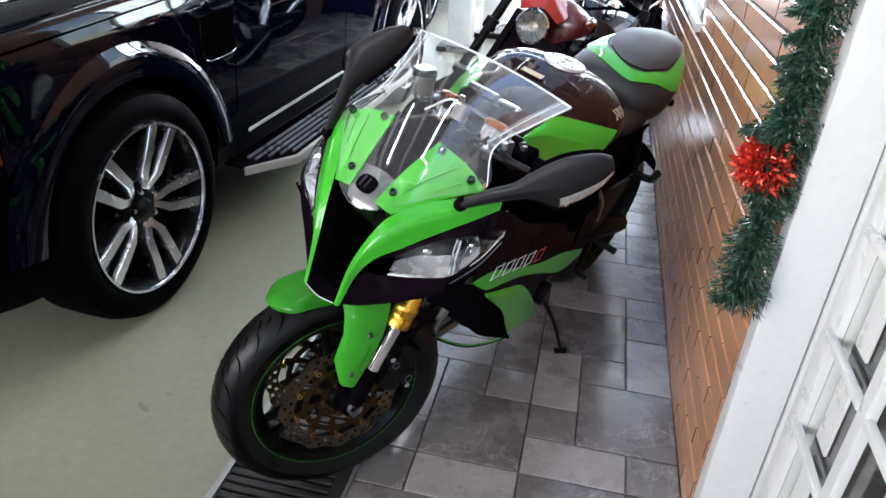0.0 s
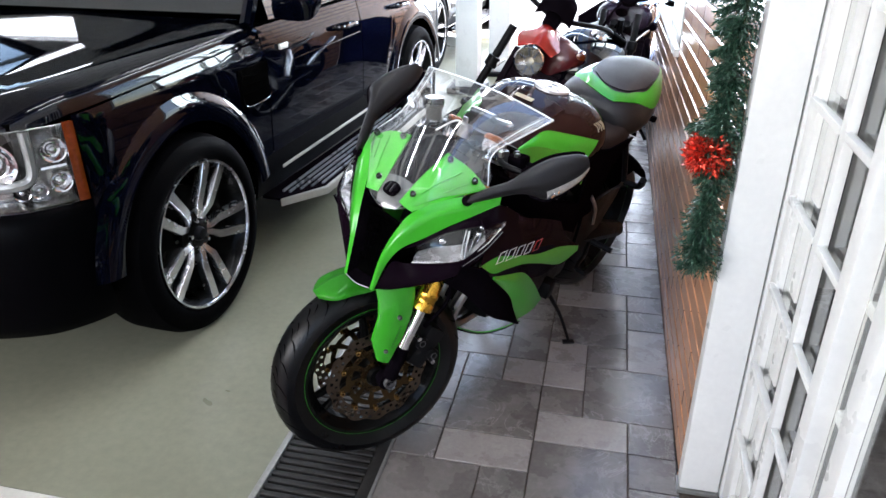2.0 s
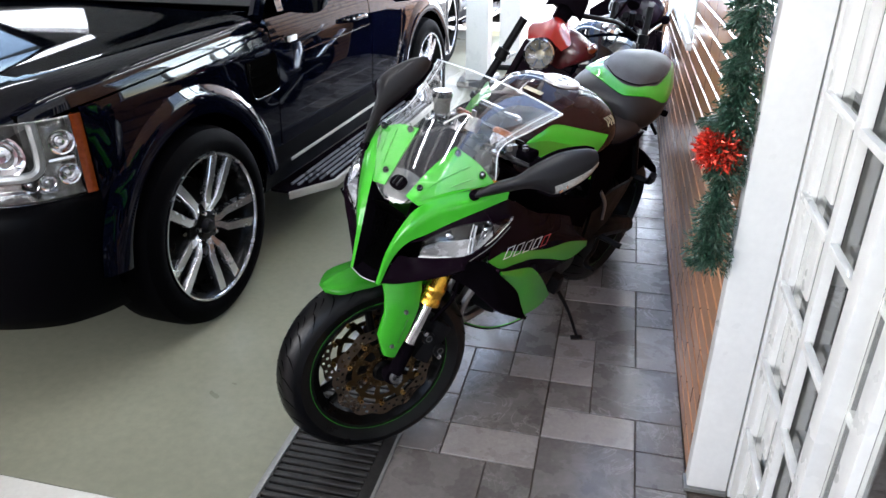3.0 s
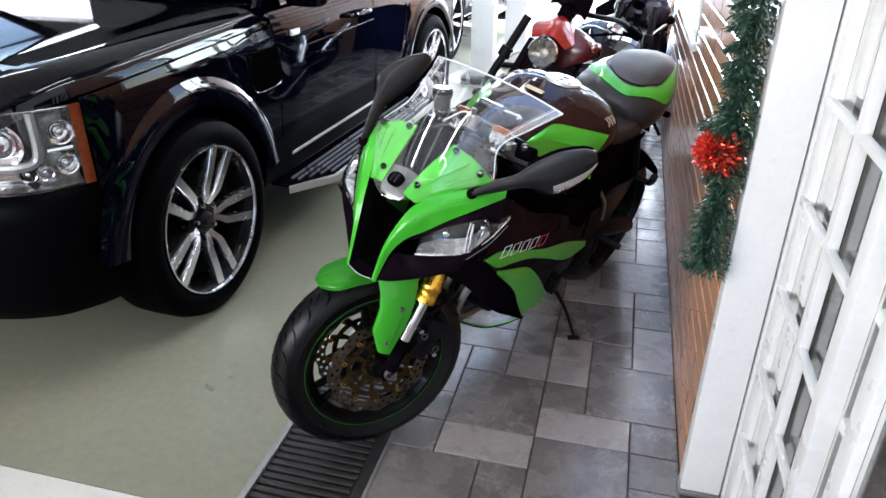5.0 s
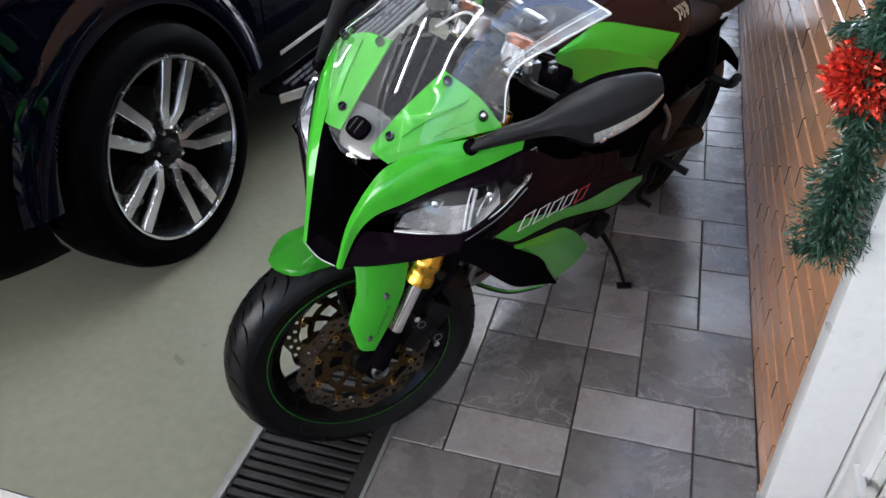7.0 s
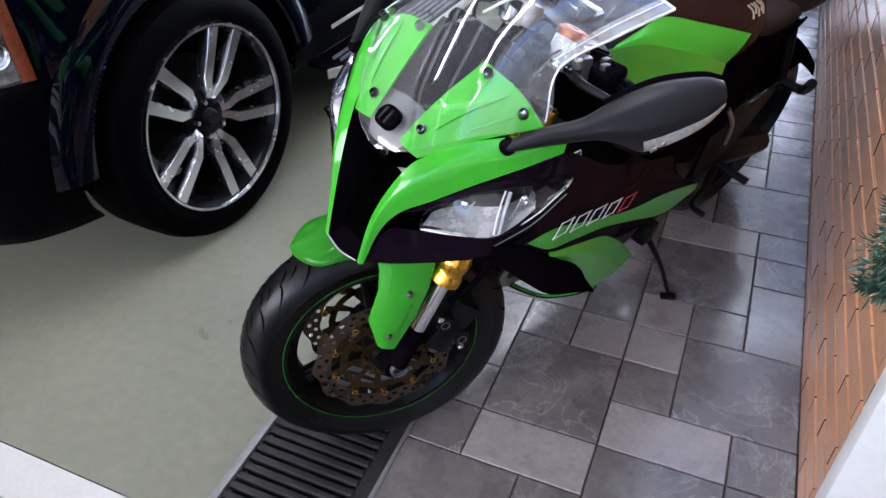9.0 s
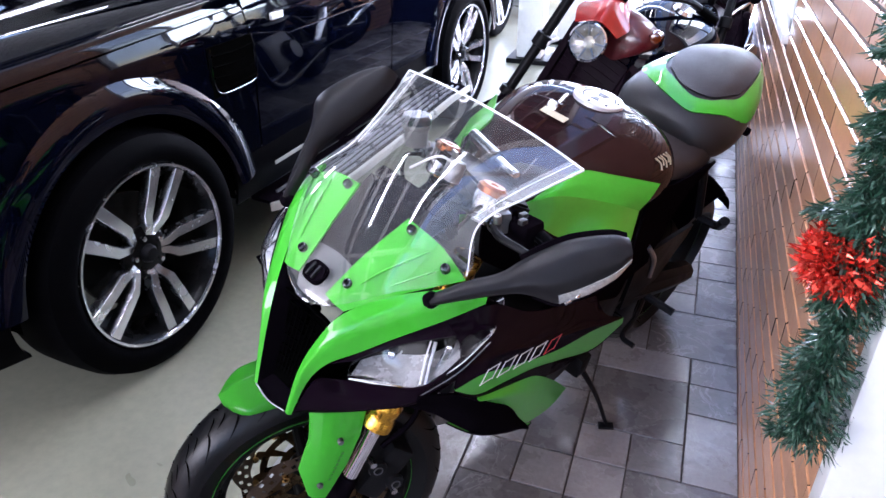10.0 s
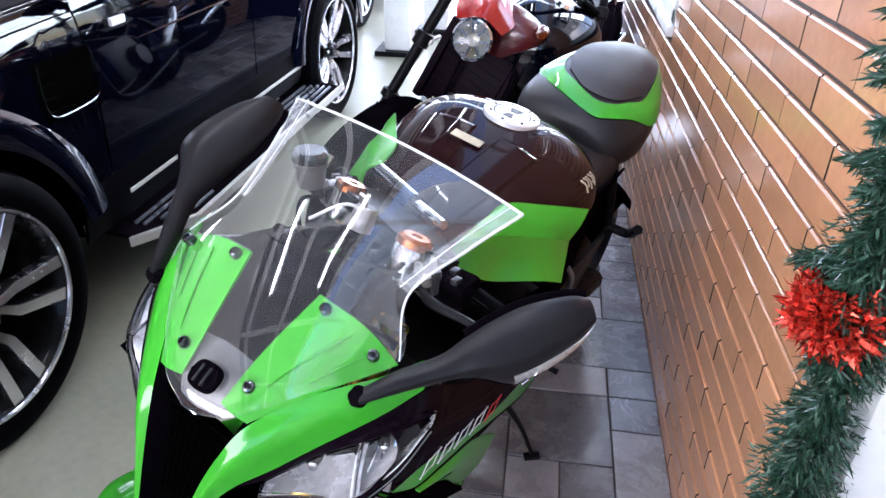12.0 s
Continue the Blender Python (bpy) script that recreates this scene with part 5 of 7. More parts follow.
    # lower panels
    BLK_T = [(-0.045, 0.219, 0.800), (-0.112, 0.2405, 0.776), (-0.190, 0.2475, 0.704), (-0.323, 0.2525, 0.581), (-0.39, 0.2515, 0.489), (-0.458, 0.2495, 0.398)]
    BLK_B = [(-0.080, 0.165, 0.700), (-0.145, 0.190, 0.648), (-0.200, 0.215, 0.590), (-0.270, 0.238, 0.519), (-0.378, 0.245, 0.445), (-0.462, 0.247, 0.388)]
    bpart("lower_fairing", skin([BLK_T, [tuple((Vector(a) + Vector(b)) / 2 + Vector((0, 0.008, 0))) for a, b in zip(BLK_T, BLK_B)], BLK_B], 26, 8, 0.004, mir), PLASTIC, None, "matte black lower fairing")
    GR_T = [(-0.186, 0.2505, 0.718), (-0.28, 0.2575, 0.682), (-0.378, 0.2595, 0.641), (-0.50, 0.257, 0.535), (-0.635, 0.248, 0.395)]
    GR_B = [(-0.192, 0.2485, 0.700), (-0.255, 0.251, 0.645), (-0.323, 0.254, 0.582), (-0.39, 0.252, 0.49), (-0.452, 0.250, 0.405)]
    bpart("lower_green_fairing", skin([GR_T, [tuple((Vector(a) + Vector(b)) / 2 + Vector((0, 0.009, 0))) for a, b in zip(GR_T, GR_B)], GR_B], 30, 10, 0.004, mir), GREEN, None, "lime green lower fairing panel")
    bpart("belly_pan", skin([[(-0.47, 0.236, 0.405), (-0.52, 0.235, 0.392), (-0.60, 0.21, 0.38)], [(-0.54, 0.13, 0.31), (-0.60, 0.12, 0.275), (-0.72, 0.12, 0.27)], [(-0.58, 0.0, 0.275), (-0.62, 0.0, 0.25), (-0.74, 0.0, 0.25)]], 12, 8, 0.004, mir), BLACK_PAINT, None, "black belly pan")
    LIP_A = [(-0.470, 0.252, 0.392), (-0.440, 0.215, 0.352), (-0.405, 0.16, 0.318), (-0.385, 0.08, 0.300), (-0.38, 0.0, 0.295)]
    bpart("belly_lip", skin([LIP_A, moved(LIP_A, -0.022, -0.004, -0.012)], 24, 4, 0.004, mir), BLACK_PAINT, None, "thin black lip under the fairing")
    bpart("belly_lip_edge", skin([moved(LIP_A, 0.001, 0.0, 0.004), moved(LIP_A, -0.004, 0.0, 0.005)], 24, 3, 0.002, mir), GREEN_DARK)
    # model marking as plain outlined slanted blocks
    for k in range(5):
        x, z, y = -0.166 - 0.046 * k, 0.771 - 0.0080 * k, 0.2555 + 0.0042 * k
        c = [(x, z), (x - 0.016, z + 0.031), (x - 0.052, z + 0.024), (x - 0.036, z - 0.007)]
        bm = bmesh.new()
        for i in range(4):
            (xa, za), (xb, zb) = c[i], c[(i + 1) % 4]
            tube(bm, [(xa, (y + 0.0012 * (i in (0, 1)) + 0.003) * s, za), (xb, (y + 0.0012 * (i in (1, 2)) + 0.003) * s, zb)], 0.0009, 5)
        bpart("marking", bm, RED_MARK if k == 4 else WHITE_MARK, side, "red outlined marking block" if k == 4 else "white outlined marking block")
    # screen bolts
    for x, y, z in ((-0.018, 0.056, 0.946), (-0.128, 0.078, 1.020), (-0.124, 0.162, 0.998)):
        bm = bmesh.new()
        lathe(bm, [(0.0, 0.003), (0.0035, 0.003), (0.0045, 0.006), (0.007, 0.005), (0.0085, 0.0), (0.0085, -0.008), (0.0, -0.008)], Matrix.Translation((x, y * s, z)) @ pose(0, 0, 0, -8 * s, 32, 0), 14)
        bpart("screen_bolt", bm, DARK_CHROME)

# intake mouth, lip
# mouth and mesh coloured near-black for the shade inside the intake
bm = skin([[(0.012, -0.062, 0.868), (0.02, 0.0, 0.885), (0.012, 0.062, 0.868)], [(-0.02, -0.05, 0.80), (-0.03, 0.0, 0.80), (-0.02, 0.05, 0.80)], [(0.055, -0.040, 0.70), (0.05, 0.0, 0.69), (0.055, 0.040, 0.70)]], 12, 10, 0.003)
bpart("air_intake", bm, DEEP, None, "ram air intake mouth, its shade painted black")
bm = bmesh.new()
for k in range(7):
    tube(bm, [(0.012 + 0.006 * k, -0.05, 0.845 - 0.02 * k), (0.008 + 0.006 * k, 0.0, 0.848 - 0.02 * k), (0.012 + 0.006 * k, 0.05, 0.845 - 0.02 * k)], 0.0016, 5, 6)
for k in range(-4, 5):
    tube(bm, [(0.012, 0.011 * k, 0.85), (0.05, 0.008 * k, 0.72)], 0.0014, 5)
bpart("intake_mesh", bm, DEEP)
bm = skin([[(0.084, -0.040, 0.690), (0.088, 0.0, 0.684), (0.084, 0.040, 0.690)], [(0.055, -0.040, 0.702), (0.052, 0.0, 0.697), (0.055, 0.040, 0.702)]], 10, 5, 0.004)
bpart("intake_lip", bm, PLASTIC, None, "black intake lip")
bm = bmesh.new()
tube(bm, [(0.0865, -0.040, 0.692), (0.0905, 0.0, 0.687), (0.0865, 0.040, 0.692)], 0.0013, 6, 14)
bpart("intake_lip_edge", bm, SATIN_SILVER, None, "thin bright edge of the intake lip")

# screen
# middle line (x, z), half width, how far the sheet falls and sweeps back with the square of y
SC_ROWS = ((0.028, 0.898, 0.012, 1.5, -1.6), (0.014, 0.923, 0.062, 1.42, -1.3), (-0.040, 0.977, 0.124, 1.36, -1.05), (-0.118, 1.033, 0.188, 1.36, -0.9),
           (-0.195, 1.072, 0.152, 1.35, -0.5), (-0.295, 1.104, 0.176, 0.92, -0.15), (-0.402, 1.122, 0.210, 0.22, 0.16))
SC = []
for cx, cz, wd, fall, sweep in SC_ROWS:
    SC.append([(cx + sweep * (u * wd) ** 2, u * wd, cz - fall * (u * wd) ** 2) for u in (-1, -0.8, -0.6, -0.4, -0.2, 0, 0.2, 0.4, 0.6, 0.8, 1)])
bm = skin(SC, 60, 48, 0.003)
screen = bpart("windscreen", bm, GLASS, None, "clear race windscreen with bright edges", sharp=60)
screen.visible_shadow = False
bm = bmesh.new()
edge = [c[-1] for c in SC]
tube(bm, edge[3:], [0.0010, 0.0018, 0.0024, 0.0024], 6, 40)
tube(bm, [(x, -y, z) for x, y, z in edge[3:]], [0.0010, 0.0018, 0.0024, 0.0024], 6, 40)
tube(bm, SC[-1], 0.0024, 6, 24)
# thin pale beads painted as the highlight along the screen's bend
for q in (-1, 1):
    tube(bm, [Vector(c[5 + 4 * q]).lerp(Vector(c[5 + 5 * q]), 0.55) + Vector((0.001, 0, 0.0022)) for c in SC[4:]], 0.0009, 5, 24)
bpart("screen_edge", bm, SCREEN_EDGE, screen, "screen edge and bend line with painted white glints")
# flange strips carry a painted pale haze in place of bright reflections
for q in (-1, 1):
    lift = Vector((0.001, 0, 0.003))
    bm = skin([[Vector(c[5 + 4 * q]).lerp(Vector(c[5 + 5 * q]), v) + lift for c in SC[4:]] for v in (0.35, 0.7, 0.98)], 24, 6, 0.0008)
    bpart("screen_flange", bm, FLANGE, screen, "bent screen flange with its pale reflection band painted in").visible_shadow = False
bm = bmesh.new()
prism(bm, [(0.019 * math.copysign(abs(math.cos(a)) ** 0.7, math.cos(a)), 0.021 * math.copysign(abs(math.sin(a)) ** 0.7, math.sin(a))) for a in np.linspace(0, 2 * math.pi, 25)[:-1]], 0.010, Matrix.Translation((0.003, 0.006, 0.943)) @ pose(0, 0, 0, 0, 34, 0), 0.003)
sens = bpart("camera_mount", bm, PLASTIC, None, "black adhesive camera mount on the screen")
bm = bmesh.new()
for k in (-0.006, 0.006):
    box(bm, (0.024, 0.004, 0.006), Matrix.Translation((0.003, 0.006, 0.943)) @ pose(0, 0, 0, 0, 34, 0) @ Matrix.Translation((0.0, k, 0.0125)), 0.001)
bpart("mount_rail", bm, GREY_PLASTIC, sens)

# mirrors: built once along +x, then turned to their places


MIR_LOW = ((0.0, 0.0), (0.06, -0.004), (0.13, -0.010), (0.165, -0.022), (0.205, -0.046), (0.25, -0.042), (0.30, -0.026), (0.331, -0.004))
MIR_TOP = ((0.0, 0.018), (0.06, 0.027), (0.12, 0.028), (0.16, 0.040), (0.20, 0.050), (0.25, 0.056), (0.31, 0.049), (0.338, 0.037))
MIR_RISE = (0.016, 0.020, 0.026, 0.034, 0.038, 0.038, 0.032, 0.024)


def mirror_on(m, bend, lit, label):
    """The shell, the lip of the glass behind it, the glass and (where it shows) the indicator lens; bend bows the shell sideways."""
    def at(k, v, rise, back=0.0, out=0.0):
        (xa, ya), (xb, yb) = MIR_LOW[k], MIR_TOP[k]
        x = xa + (xb - xa) * v
        return (x, ya + (yb - ya) * v + out * (2 * v - 1) + bend * math.sin(math.pi * min(1, x / 0.34)), MIR_RISE[k] * rise - back)
    bm = skin([[at(k, v, r) for k in range(8)] for v, r in ((0.0, 0.0), (0.06, 0.40), (0.22, 0.80), (0.42, 1.0), (0.56, 0.97), (0.80, 0.72), (0.95, 0.34), (1.0, 0.0))], 40, 30, 0.004)
    bm.transform(m)
    mi = bpart("mirror", bm, MIRROR_PLASTIC, None, label, sharp=50)
    bm = skin([[at(k, v, 0, 0.010, 0.007) for k in range(3, 8)] for v in (0.0, 0.5, 1.0)], 20, 6, 0.005)
    bm.transform(m)
    bpart("mirror_lip", bm, PLASTIC, mi, "thin black lip round the mirror glass")
    bm = skin([[at(k, v, 0, 0.018) for k in range(4, 8)] for v in (0.08, 0.5, 0.92)], 14, 6, 0.003)
    bm.transform(m)
    bpart("mirror_glass", bm, CHROME, mi, "mirror glass")
    if lit:
        bm = skin([[at(k, v, r, -0.0015, o) for k in (4, 5, 6, 7)] for v, r, o in ((0.02, 0.10, 0.002), (0.07, 0.48, 0.001), (0.16, 0.72, 0.0), (0.25, 0.86, 0.0))], 20, 10, 0.002)
        bm.transform(m)
        lens = bpart("indicator", bm, INDICATOR_LENS, mi, "clear indicator lens in the mirror")
        for k in range(5):
            bm = bmesh.new()
            x = 0.218 + 0.021 * k
            box(bm, (0.012, 0.012, 0.002), m @ Matrix.Translation((x, -0.0385 + 0.0065 * k, 0.0265 - 0.0022 * k)) @ pose(0, 0, 0, 50, 0, 20 + 14 * (k % 2)), 0.0008)
            bpart("indicator_facet", bm, CHROME, lens)
    bm = bmesh.new()
    lathe(bm, [(0.0, 0.010), (0.006, 0.010), (0.009, 0.006), (0.014, 0.0), (0.014, -0.012)], m @ Matrix.Translation((-0.001, 0.009, 0.004)) @ pose(0, 0, 0, 0, -35, 0), 16)
    bpart("mirror_bolt", bm, PLASTIC, mi)
    return mi


def axes(o, x, z):
    """A pose at o whose x axis is x and whose z axis leans towards z."""
    x = Vector(x).normalized()
    y = Vector(z).cross(x).normalized()
    z = x.cross(y)
    return Matrix(((x.x, y.x, z.x, o[0]), (x.y, y.y, z.y, o[1]), (x.z, y.z, z.z, o[2]), (0, 0, 0, 1)))


mirror_on(axes((-0.088, 0.176, 0.948), (-0.225, 0.19, 0.112), (0.75, 0.45, 0.35)) @ Matrix.Diagonal((0.96, 0.96, 0.96, 1)), 0.0, True, "dark grey mirror with built-in indicator")
mirror_on(axes((-0.085, -0.198, 0.935), (-0.262, -0.038, 0.180), (0.72, 0.2, 0.65)) @ Matrix.Diagonal((0.95, -0.95, 0.9, 1)), -0.030, False, "dark grey mirror folded upwards")

# cockpit
bm = skin([[(0.012, -0.030, 0.897), (0.018, 0.0, 0.900), (0.012, 0.030, 0.897)], [(-0.012, -0.046, 0.922), (-0.008, 0.0, 0.930), (-0.012, 0.046, 0.922)], [(-0.050, -0.050, 0.946), (-0.048, 0.0, 0.956), (-0.050, 0.050, 0.946)]], 12, 8, 0.003)
bpart("nose_panel", bm, PALE_PLASTIC, None, "pale grey panel under the foot of the screen")
bm = skin([[(-0.02, -0.045, 0.925), (-0.015, 0.0, 0.932), (-0.02, 0.045, 0.925)], [(-0.10, -0.075, 0.965), (-0.095, 0.0, 0.985), (-0.10, 0.075, 0.965)], [(-0.20, -0.095, 1.005), (-0.20, 0.0, 1.022), (-0.20, 0.095, 1.005)]], 14, 10, 0.004)
bpart("dash_shroud", bm, PLASTIC, None, "matte black dash shroud")
bm = bmesh.new()
box(bm, (0.03, 0.17, 0.09), Matrix.Translation((-0.225, 0, 0.985)) @ pose(0, 0, 0, 0, 30, 0), 0.014)
dash = bpart("instrument_cluster", bm, PLASTIC, None, "black instrument cluster")
bm = bmesh.new()
box(bm, (0.006, 0.14, 0.065), Matrix.Translation((-0.241, 0, 0.976)) @ pose(0, 0, 0, 0, 30, 0), 0.003)
bpart("dial_face", bm, DASH_FACE, dash)
bm = bmesh.new()
tube(bm, [(-0.19, -0.16, 0.96), (-0.17, -0.08, 0.985), (-0.165, 0.0, 0.995), (-0.17, 0.08, 0.985), (-0.19, 0.16, 0.96)], 0.007, 8, 24)
bpart("fairing_stay", bm, DARK_METAL)
COCKPIT = Matrix.Translation((0.035, -0.036, 0.024))  # the clamped-on group sits forward and high on the stem
bm = bmesh.new()
prism(bm, [(-0.05, -0.14), (0.02, -0.14), (0.045, -0.09), (0.03, 0.0), (0.045, 0.09), (0.02, 0.14), (-0.05, 0.14), (-0.075, 0.06), (-0.075, -0.06)], 0.026, Matrix.Translation((-0.385, 0, 0.945)) @ pose(0, 0, 0, 0, -23, 0), 0.005)
bm.transform(COCKPIT)
yoke = bpart("top_yoke", bm, DARK_METAL, None, "black top yoke", True)
for s in (-1, 1):
    bm = bmesh.new()
    lathe(bm, [(0.0, 0.012), (0.008, 0.012), (0.009, 0.015), (0.022, 0.015), (0.0285, 0.010), (0.0295, 0.0)], Matrix.Translation((-0.375, 0.106 * s, 0.972)) @ pose(0, 0, 0, 0, -23, 0), 20)
    bm.transform(COCKPIT)
    cap = bpart("fork_cap", bm, ORANGE_CAP, yoke, "orange fork cap", True)
    bm = bmesh.new()
    lathe(bm, [(0.0, 0.001), (0.025, 0.001), (0.028, -0.004), (0.028, -0.05), (0.024, -0.055), (0.0, -0.055)], Matrix.Translation((-0.375, 0.106 * s, 0.972)) @ pose(0, 0, 0, 0, -23, 0), 22)
    bm.transform(COCKPIT)
    bpart("fork_top", bm, SILVER, cap, "bare metal fork top", True)
    bm = bmesh.new()
    tube(bm, [(-0.40, 0.11 * s, 0.93), (-0.42, 0.20 * s, 0.925), (-0.455, 0.31 * s, 0.905)], 0.012, 10, 10)
    bm.transform(COCKPIT)
    bar = bpart("handlebar", bm, DARK_METAL, None, "black clip-on handlebar", True)
    bm = bmesh.new()
    tube(bm, [(-0.425, 0.205 * s, 0.923), (-0.452, 0.300 * s, 0.906)], 0.0155, 14)
    tube(bm, [(-0.452, 0.300 * s, 0.906), (-0.458, 0.318 * s, 0.902)], 0.0165, 14)
    bm.transform(COCKPIT)
    bpart("grip", bm, RUBBER, bar, "black rubber grip", True)
    bm = bmesh.new()
    box(bm, (0.05, 0.055, 0.048), Matrix.Translation((-0.405, 0.185 * s, 0.93)) @ pose(0, 0, 0, 0, 0, 20 * s), 0.01)
    box(bm, (0.05, 0.03, 0.03), Matrix.Translation((-0.375, 0.155 * s, 0.945)) @ pose(0, 0, 0, 0, 0, 15 * s), 0.006)
    bm.transform(COCKPIT)
    bpart("switch_box", bm, PLASTIC, bar, "black switch box", True)
    bm = bmesh.new()
    box(bm, (0.035, 0.03, 0.04), Matrix.Translation((-0.365, 0.165 * s, 0.945)), 0.006)
    bm.transform(COCKPIT)
    clamp = bpart("lever_clamp", bm, STEEL_GREY, bar, "grey lever clamp", True)
    for k, (x, y, z, r) in enumerate(((-0.352, 0.158, 0.968, 0.0055), (-0.378, 0.158, 0.968, 0.0055), (-0.350, 0.186, 0.962, 0.0075))):
        bm = bmesh.new()
        lathe(bm, [(0.0, 0.005), (0.5 * r, 0.005), (0.6 * r, 0.007), (0.9 * r, 0.007), (r, 0.004), (r, -0.008)], Matrix.Translation((x, y * s, z)) @ pose(0, 0, 0, -6 * s, 8, 0), 12)
        bm.transform(COCKPIT)
        bpart("clamp_bolt", bm, STEEL, clamp, "", True)
    bm = bmesh.new()
    lathe(bm, [(0.004, 0.0), (0.010, 0.002), (0.010, 0.006), (0.0085, 0.008), (0.010, 0.010), (0.010, 0.015), (0.006, 0.018), (0.006, 0.03)], along((-0.352, 0.172 * s, 0.945), (-0.318, 0.135 * s, 0.958)), 16)
    bm.transform(COCKPIT)
    bpart("cable_adjuster", bm, DARK_CHROME, clamp, "", True)
    bm = bmesh.new()
    tube(bm, [(-0.330, 0.148 * s, 0.953), (-0.285, 0.110 * s, 0.968), (-0.262, 0.055 * s, 0.945), (-0.285, 0.02 * s, 0.89)], 0.0042, 7, 22)
    bm.transform(COCKPIT)
    bpart("lever_cable", bm, PLASTIC, clamp, "", True)
    bm = bmesh.new()
    for x, y in ((-0.405, 0.178), (-0.392, 0.200)):
        box(bm, (0.016, 0.012, 0.010), Matrix.Translation((x, y * s, 0.957)) @ pose(0, 0, 0, 0, 0, 20 * s), 0.003)
    bm.transform(COCKPIT)
    bpart("switch_button", bm, GREY_PLASTIC, bar, "", True)
    bm = bmesh.new()
    tube(bm, [(-0.355, 0.17 * s, 0.945), (-0.345, 0.21 * s, 0.94), (-0.375, 0.27 * s, 0.93), (-0.405, 0.345 * s, 0.91)], [0.010, 0.008, 0.006, 0.008], 8, 20)
    bm.transform(COCKPIT)
    bpart("lever", bm, DARK_METAL, bar, "dark lever", True)
bm = bmesh.new()
lathe(bm, [(0.0, 0.05), (0.028, 0.05), (0.03, 0.046), (0.03, 0.036), (0.026, 0.034), (0.024, 0.0), (0.0, 0.0)], Matrix.Translation((-0.321, -0.149, 0.975)), 20)
bm.transform(COCKPIT)
res = bpart("brake_fluid_reservoir", bm, CLOUDY_PLASTIC, None, "grey brake fluid reservoir with black cap", True)
bm = bmesh.new()
lathe(bm, [(0.0, 0.064), (0.026, 0.064), (0.031, 0.058), (0.031, 0.046)], Matrix.Translation((-0.321, -0.149, 0.975)), 20)
bm.transform(COCKPIT)
bpart("reservoir_cap", bm, DARK_CHROME, res, "dark steel reservoir cap", True)
bm = bmesh.new()
tube(bm, [(-0.389, -0.125, 1.030), (-0.368, 0.025, 1.042)], 0.0135, 16)
dam = bpart("steering_damper", bm, DARK_CHROME, None, "dark polished steering damper across the yoke", True)
bm = bmesh.new()
tube(bm, [(-0.368, 0.025, 1.042), (-0.358, 0.120, 1.050)], 0.0075, 10)
bpart("damper_rod", bm, CHROME, dam, "", True)
bm = bmesh.new()
lathe(bm, [(0.0, 0.02), (0.016, 0.02), (0.02, 0.014), (0.02, -0.02)], Matrix.Translation((-0.345, 0.0, 0.975)) @ pose(0, 0, 0, 0, -23, 0), 18)
box(bm, (0.006, 0.02, 0.03), Matrix.Translation((-0.345, 0, 1.0)), 0.002)
bm.transform(COCKPIT)
bpart("ignition_lock", bm, STEEL, None, "steel ignition lock with key", True)
bm = bmesh.new()
for k, y in enumerate((-0.05, -0.02, 0.04, 0.07)):
    tube(bm, [(-0.26, y, 0.95), (-0.30, y + 0.02, 0.985 + 0.006 * k), (-0.35, y + 0.03, 0.96)], 0.0045, 6, 14)
bpart("cable", bm, PLASTIC)
bm = bmesh.new()
tube(bm, [(-0.30, -0.09, 0.985), (-0.32, -0.04, 1.03), (-0.36, -0.02, 1.0)], 0.0026, 6, 14)
bpart("brake_hose", bm, WHITE_MARK, None, "pale braided hose")

# tank
TX = [-0.455, -0.51, -0.58, -0.68, -0.80, -0.90, -0.99, -1.07]
TZ = [0.935, 0.982, 1.008, 1.030, 1.040, 1.018, 0.955, 0.868]
TW = [0.092, 0.132, 0.170, 0.203, 0.220, 0.200, 0.155, 0.110]
bm = bmesh.new()
rows = []
prof = cr([(x, z, w) for x, z, w in zip(TX, TZ, TW)], 30)
for p in prof:
    x, zt, w = p
    row = []
    for yy, dz in ((0.0, 0.0), (0.32, -0.002), (0.58, -0.012), (0.78, -0.032), (0.92, -0.062), (1.0, -0.105), (0.97, -0.15), (0.85, -0.19)):
        row.append(Vector((x, yy * w, zt + dz * (0.55 + 0.45 * min(1, w / 0.2)))))
    half = cr(row, 18)
    rows.append([Vector((q.x, -q.y, q.z)) for q in reversed(half[1:])] + half)
grid(bm, rows)
bm.faces.ensure_lookup_table()
tank = bpart("fuel_tank", bm, TANK_PAINT, None, "glossy dark maroon-black fuel tank", sharp=70)


def on_tank(x, u, lift=0.0):
    """A place on the tank's skin: u from 0 (ridge) to 1 (lower edge)."""
    i = min(range(30), key=lambda j: abs(prof[j].x - x))
    _, zt, w = prof[i]
    sc = 0.55 + 0.45 * min(1, w / 0.2)
    pts = cr([(x, yy * w, zt + dz * sc) for yy, dz in ((0.0, 0.0), (0.32, -0.002), (0.58, -0.012), (0.78, -0.032), (0.92, -0.062), (1.0, -0.105), (0.97, -0.15), (0.85, -0.19))], 41)
    a = pts[min(40, int(u * 40))]
    b = pts[min(40, int(u * 40) + 1)] if u < 1 else pts[39]
    t = (b - a) if u < 1 else (a - b)
    n = Vector((0, -t.z, t.y)).normalized()
    if n.z < 0 and u < 0.5:
        n = -n
    if n.y < 0:
        n = -n
    return a + n * lift


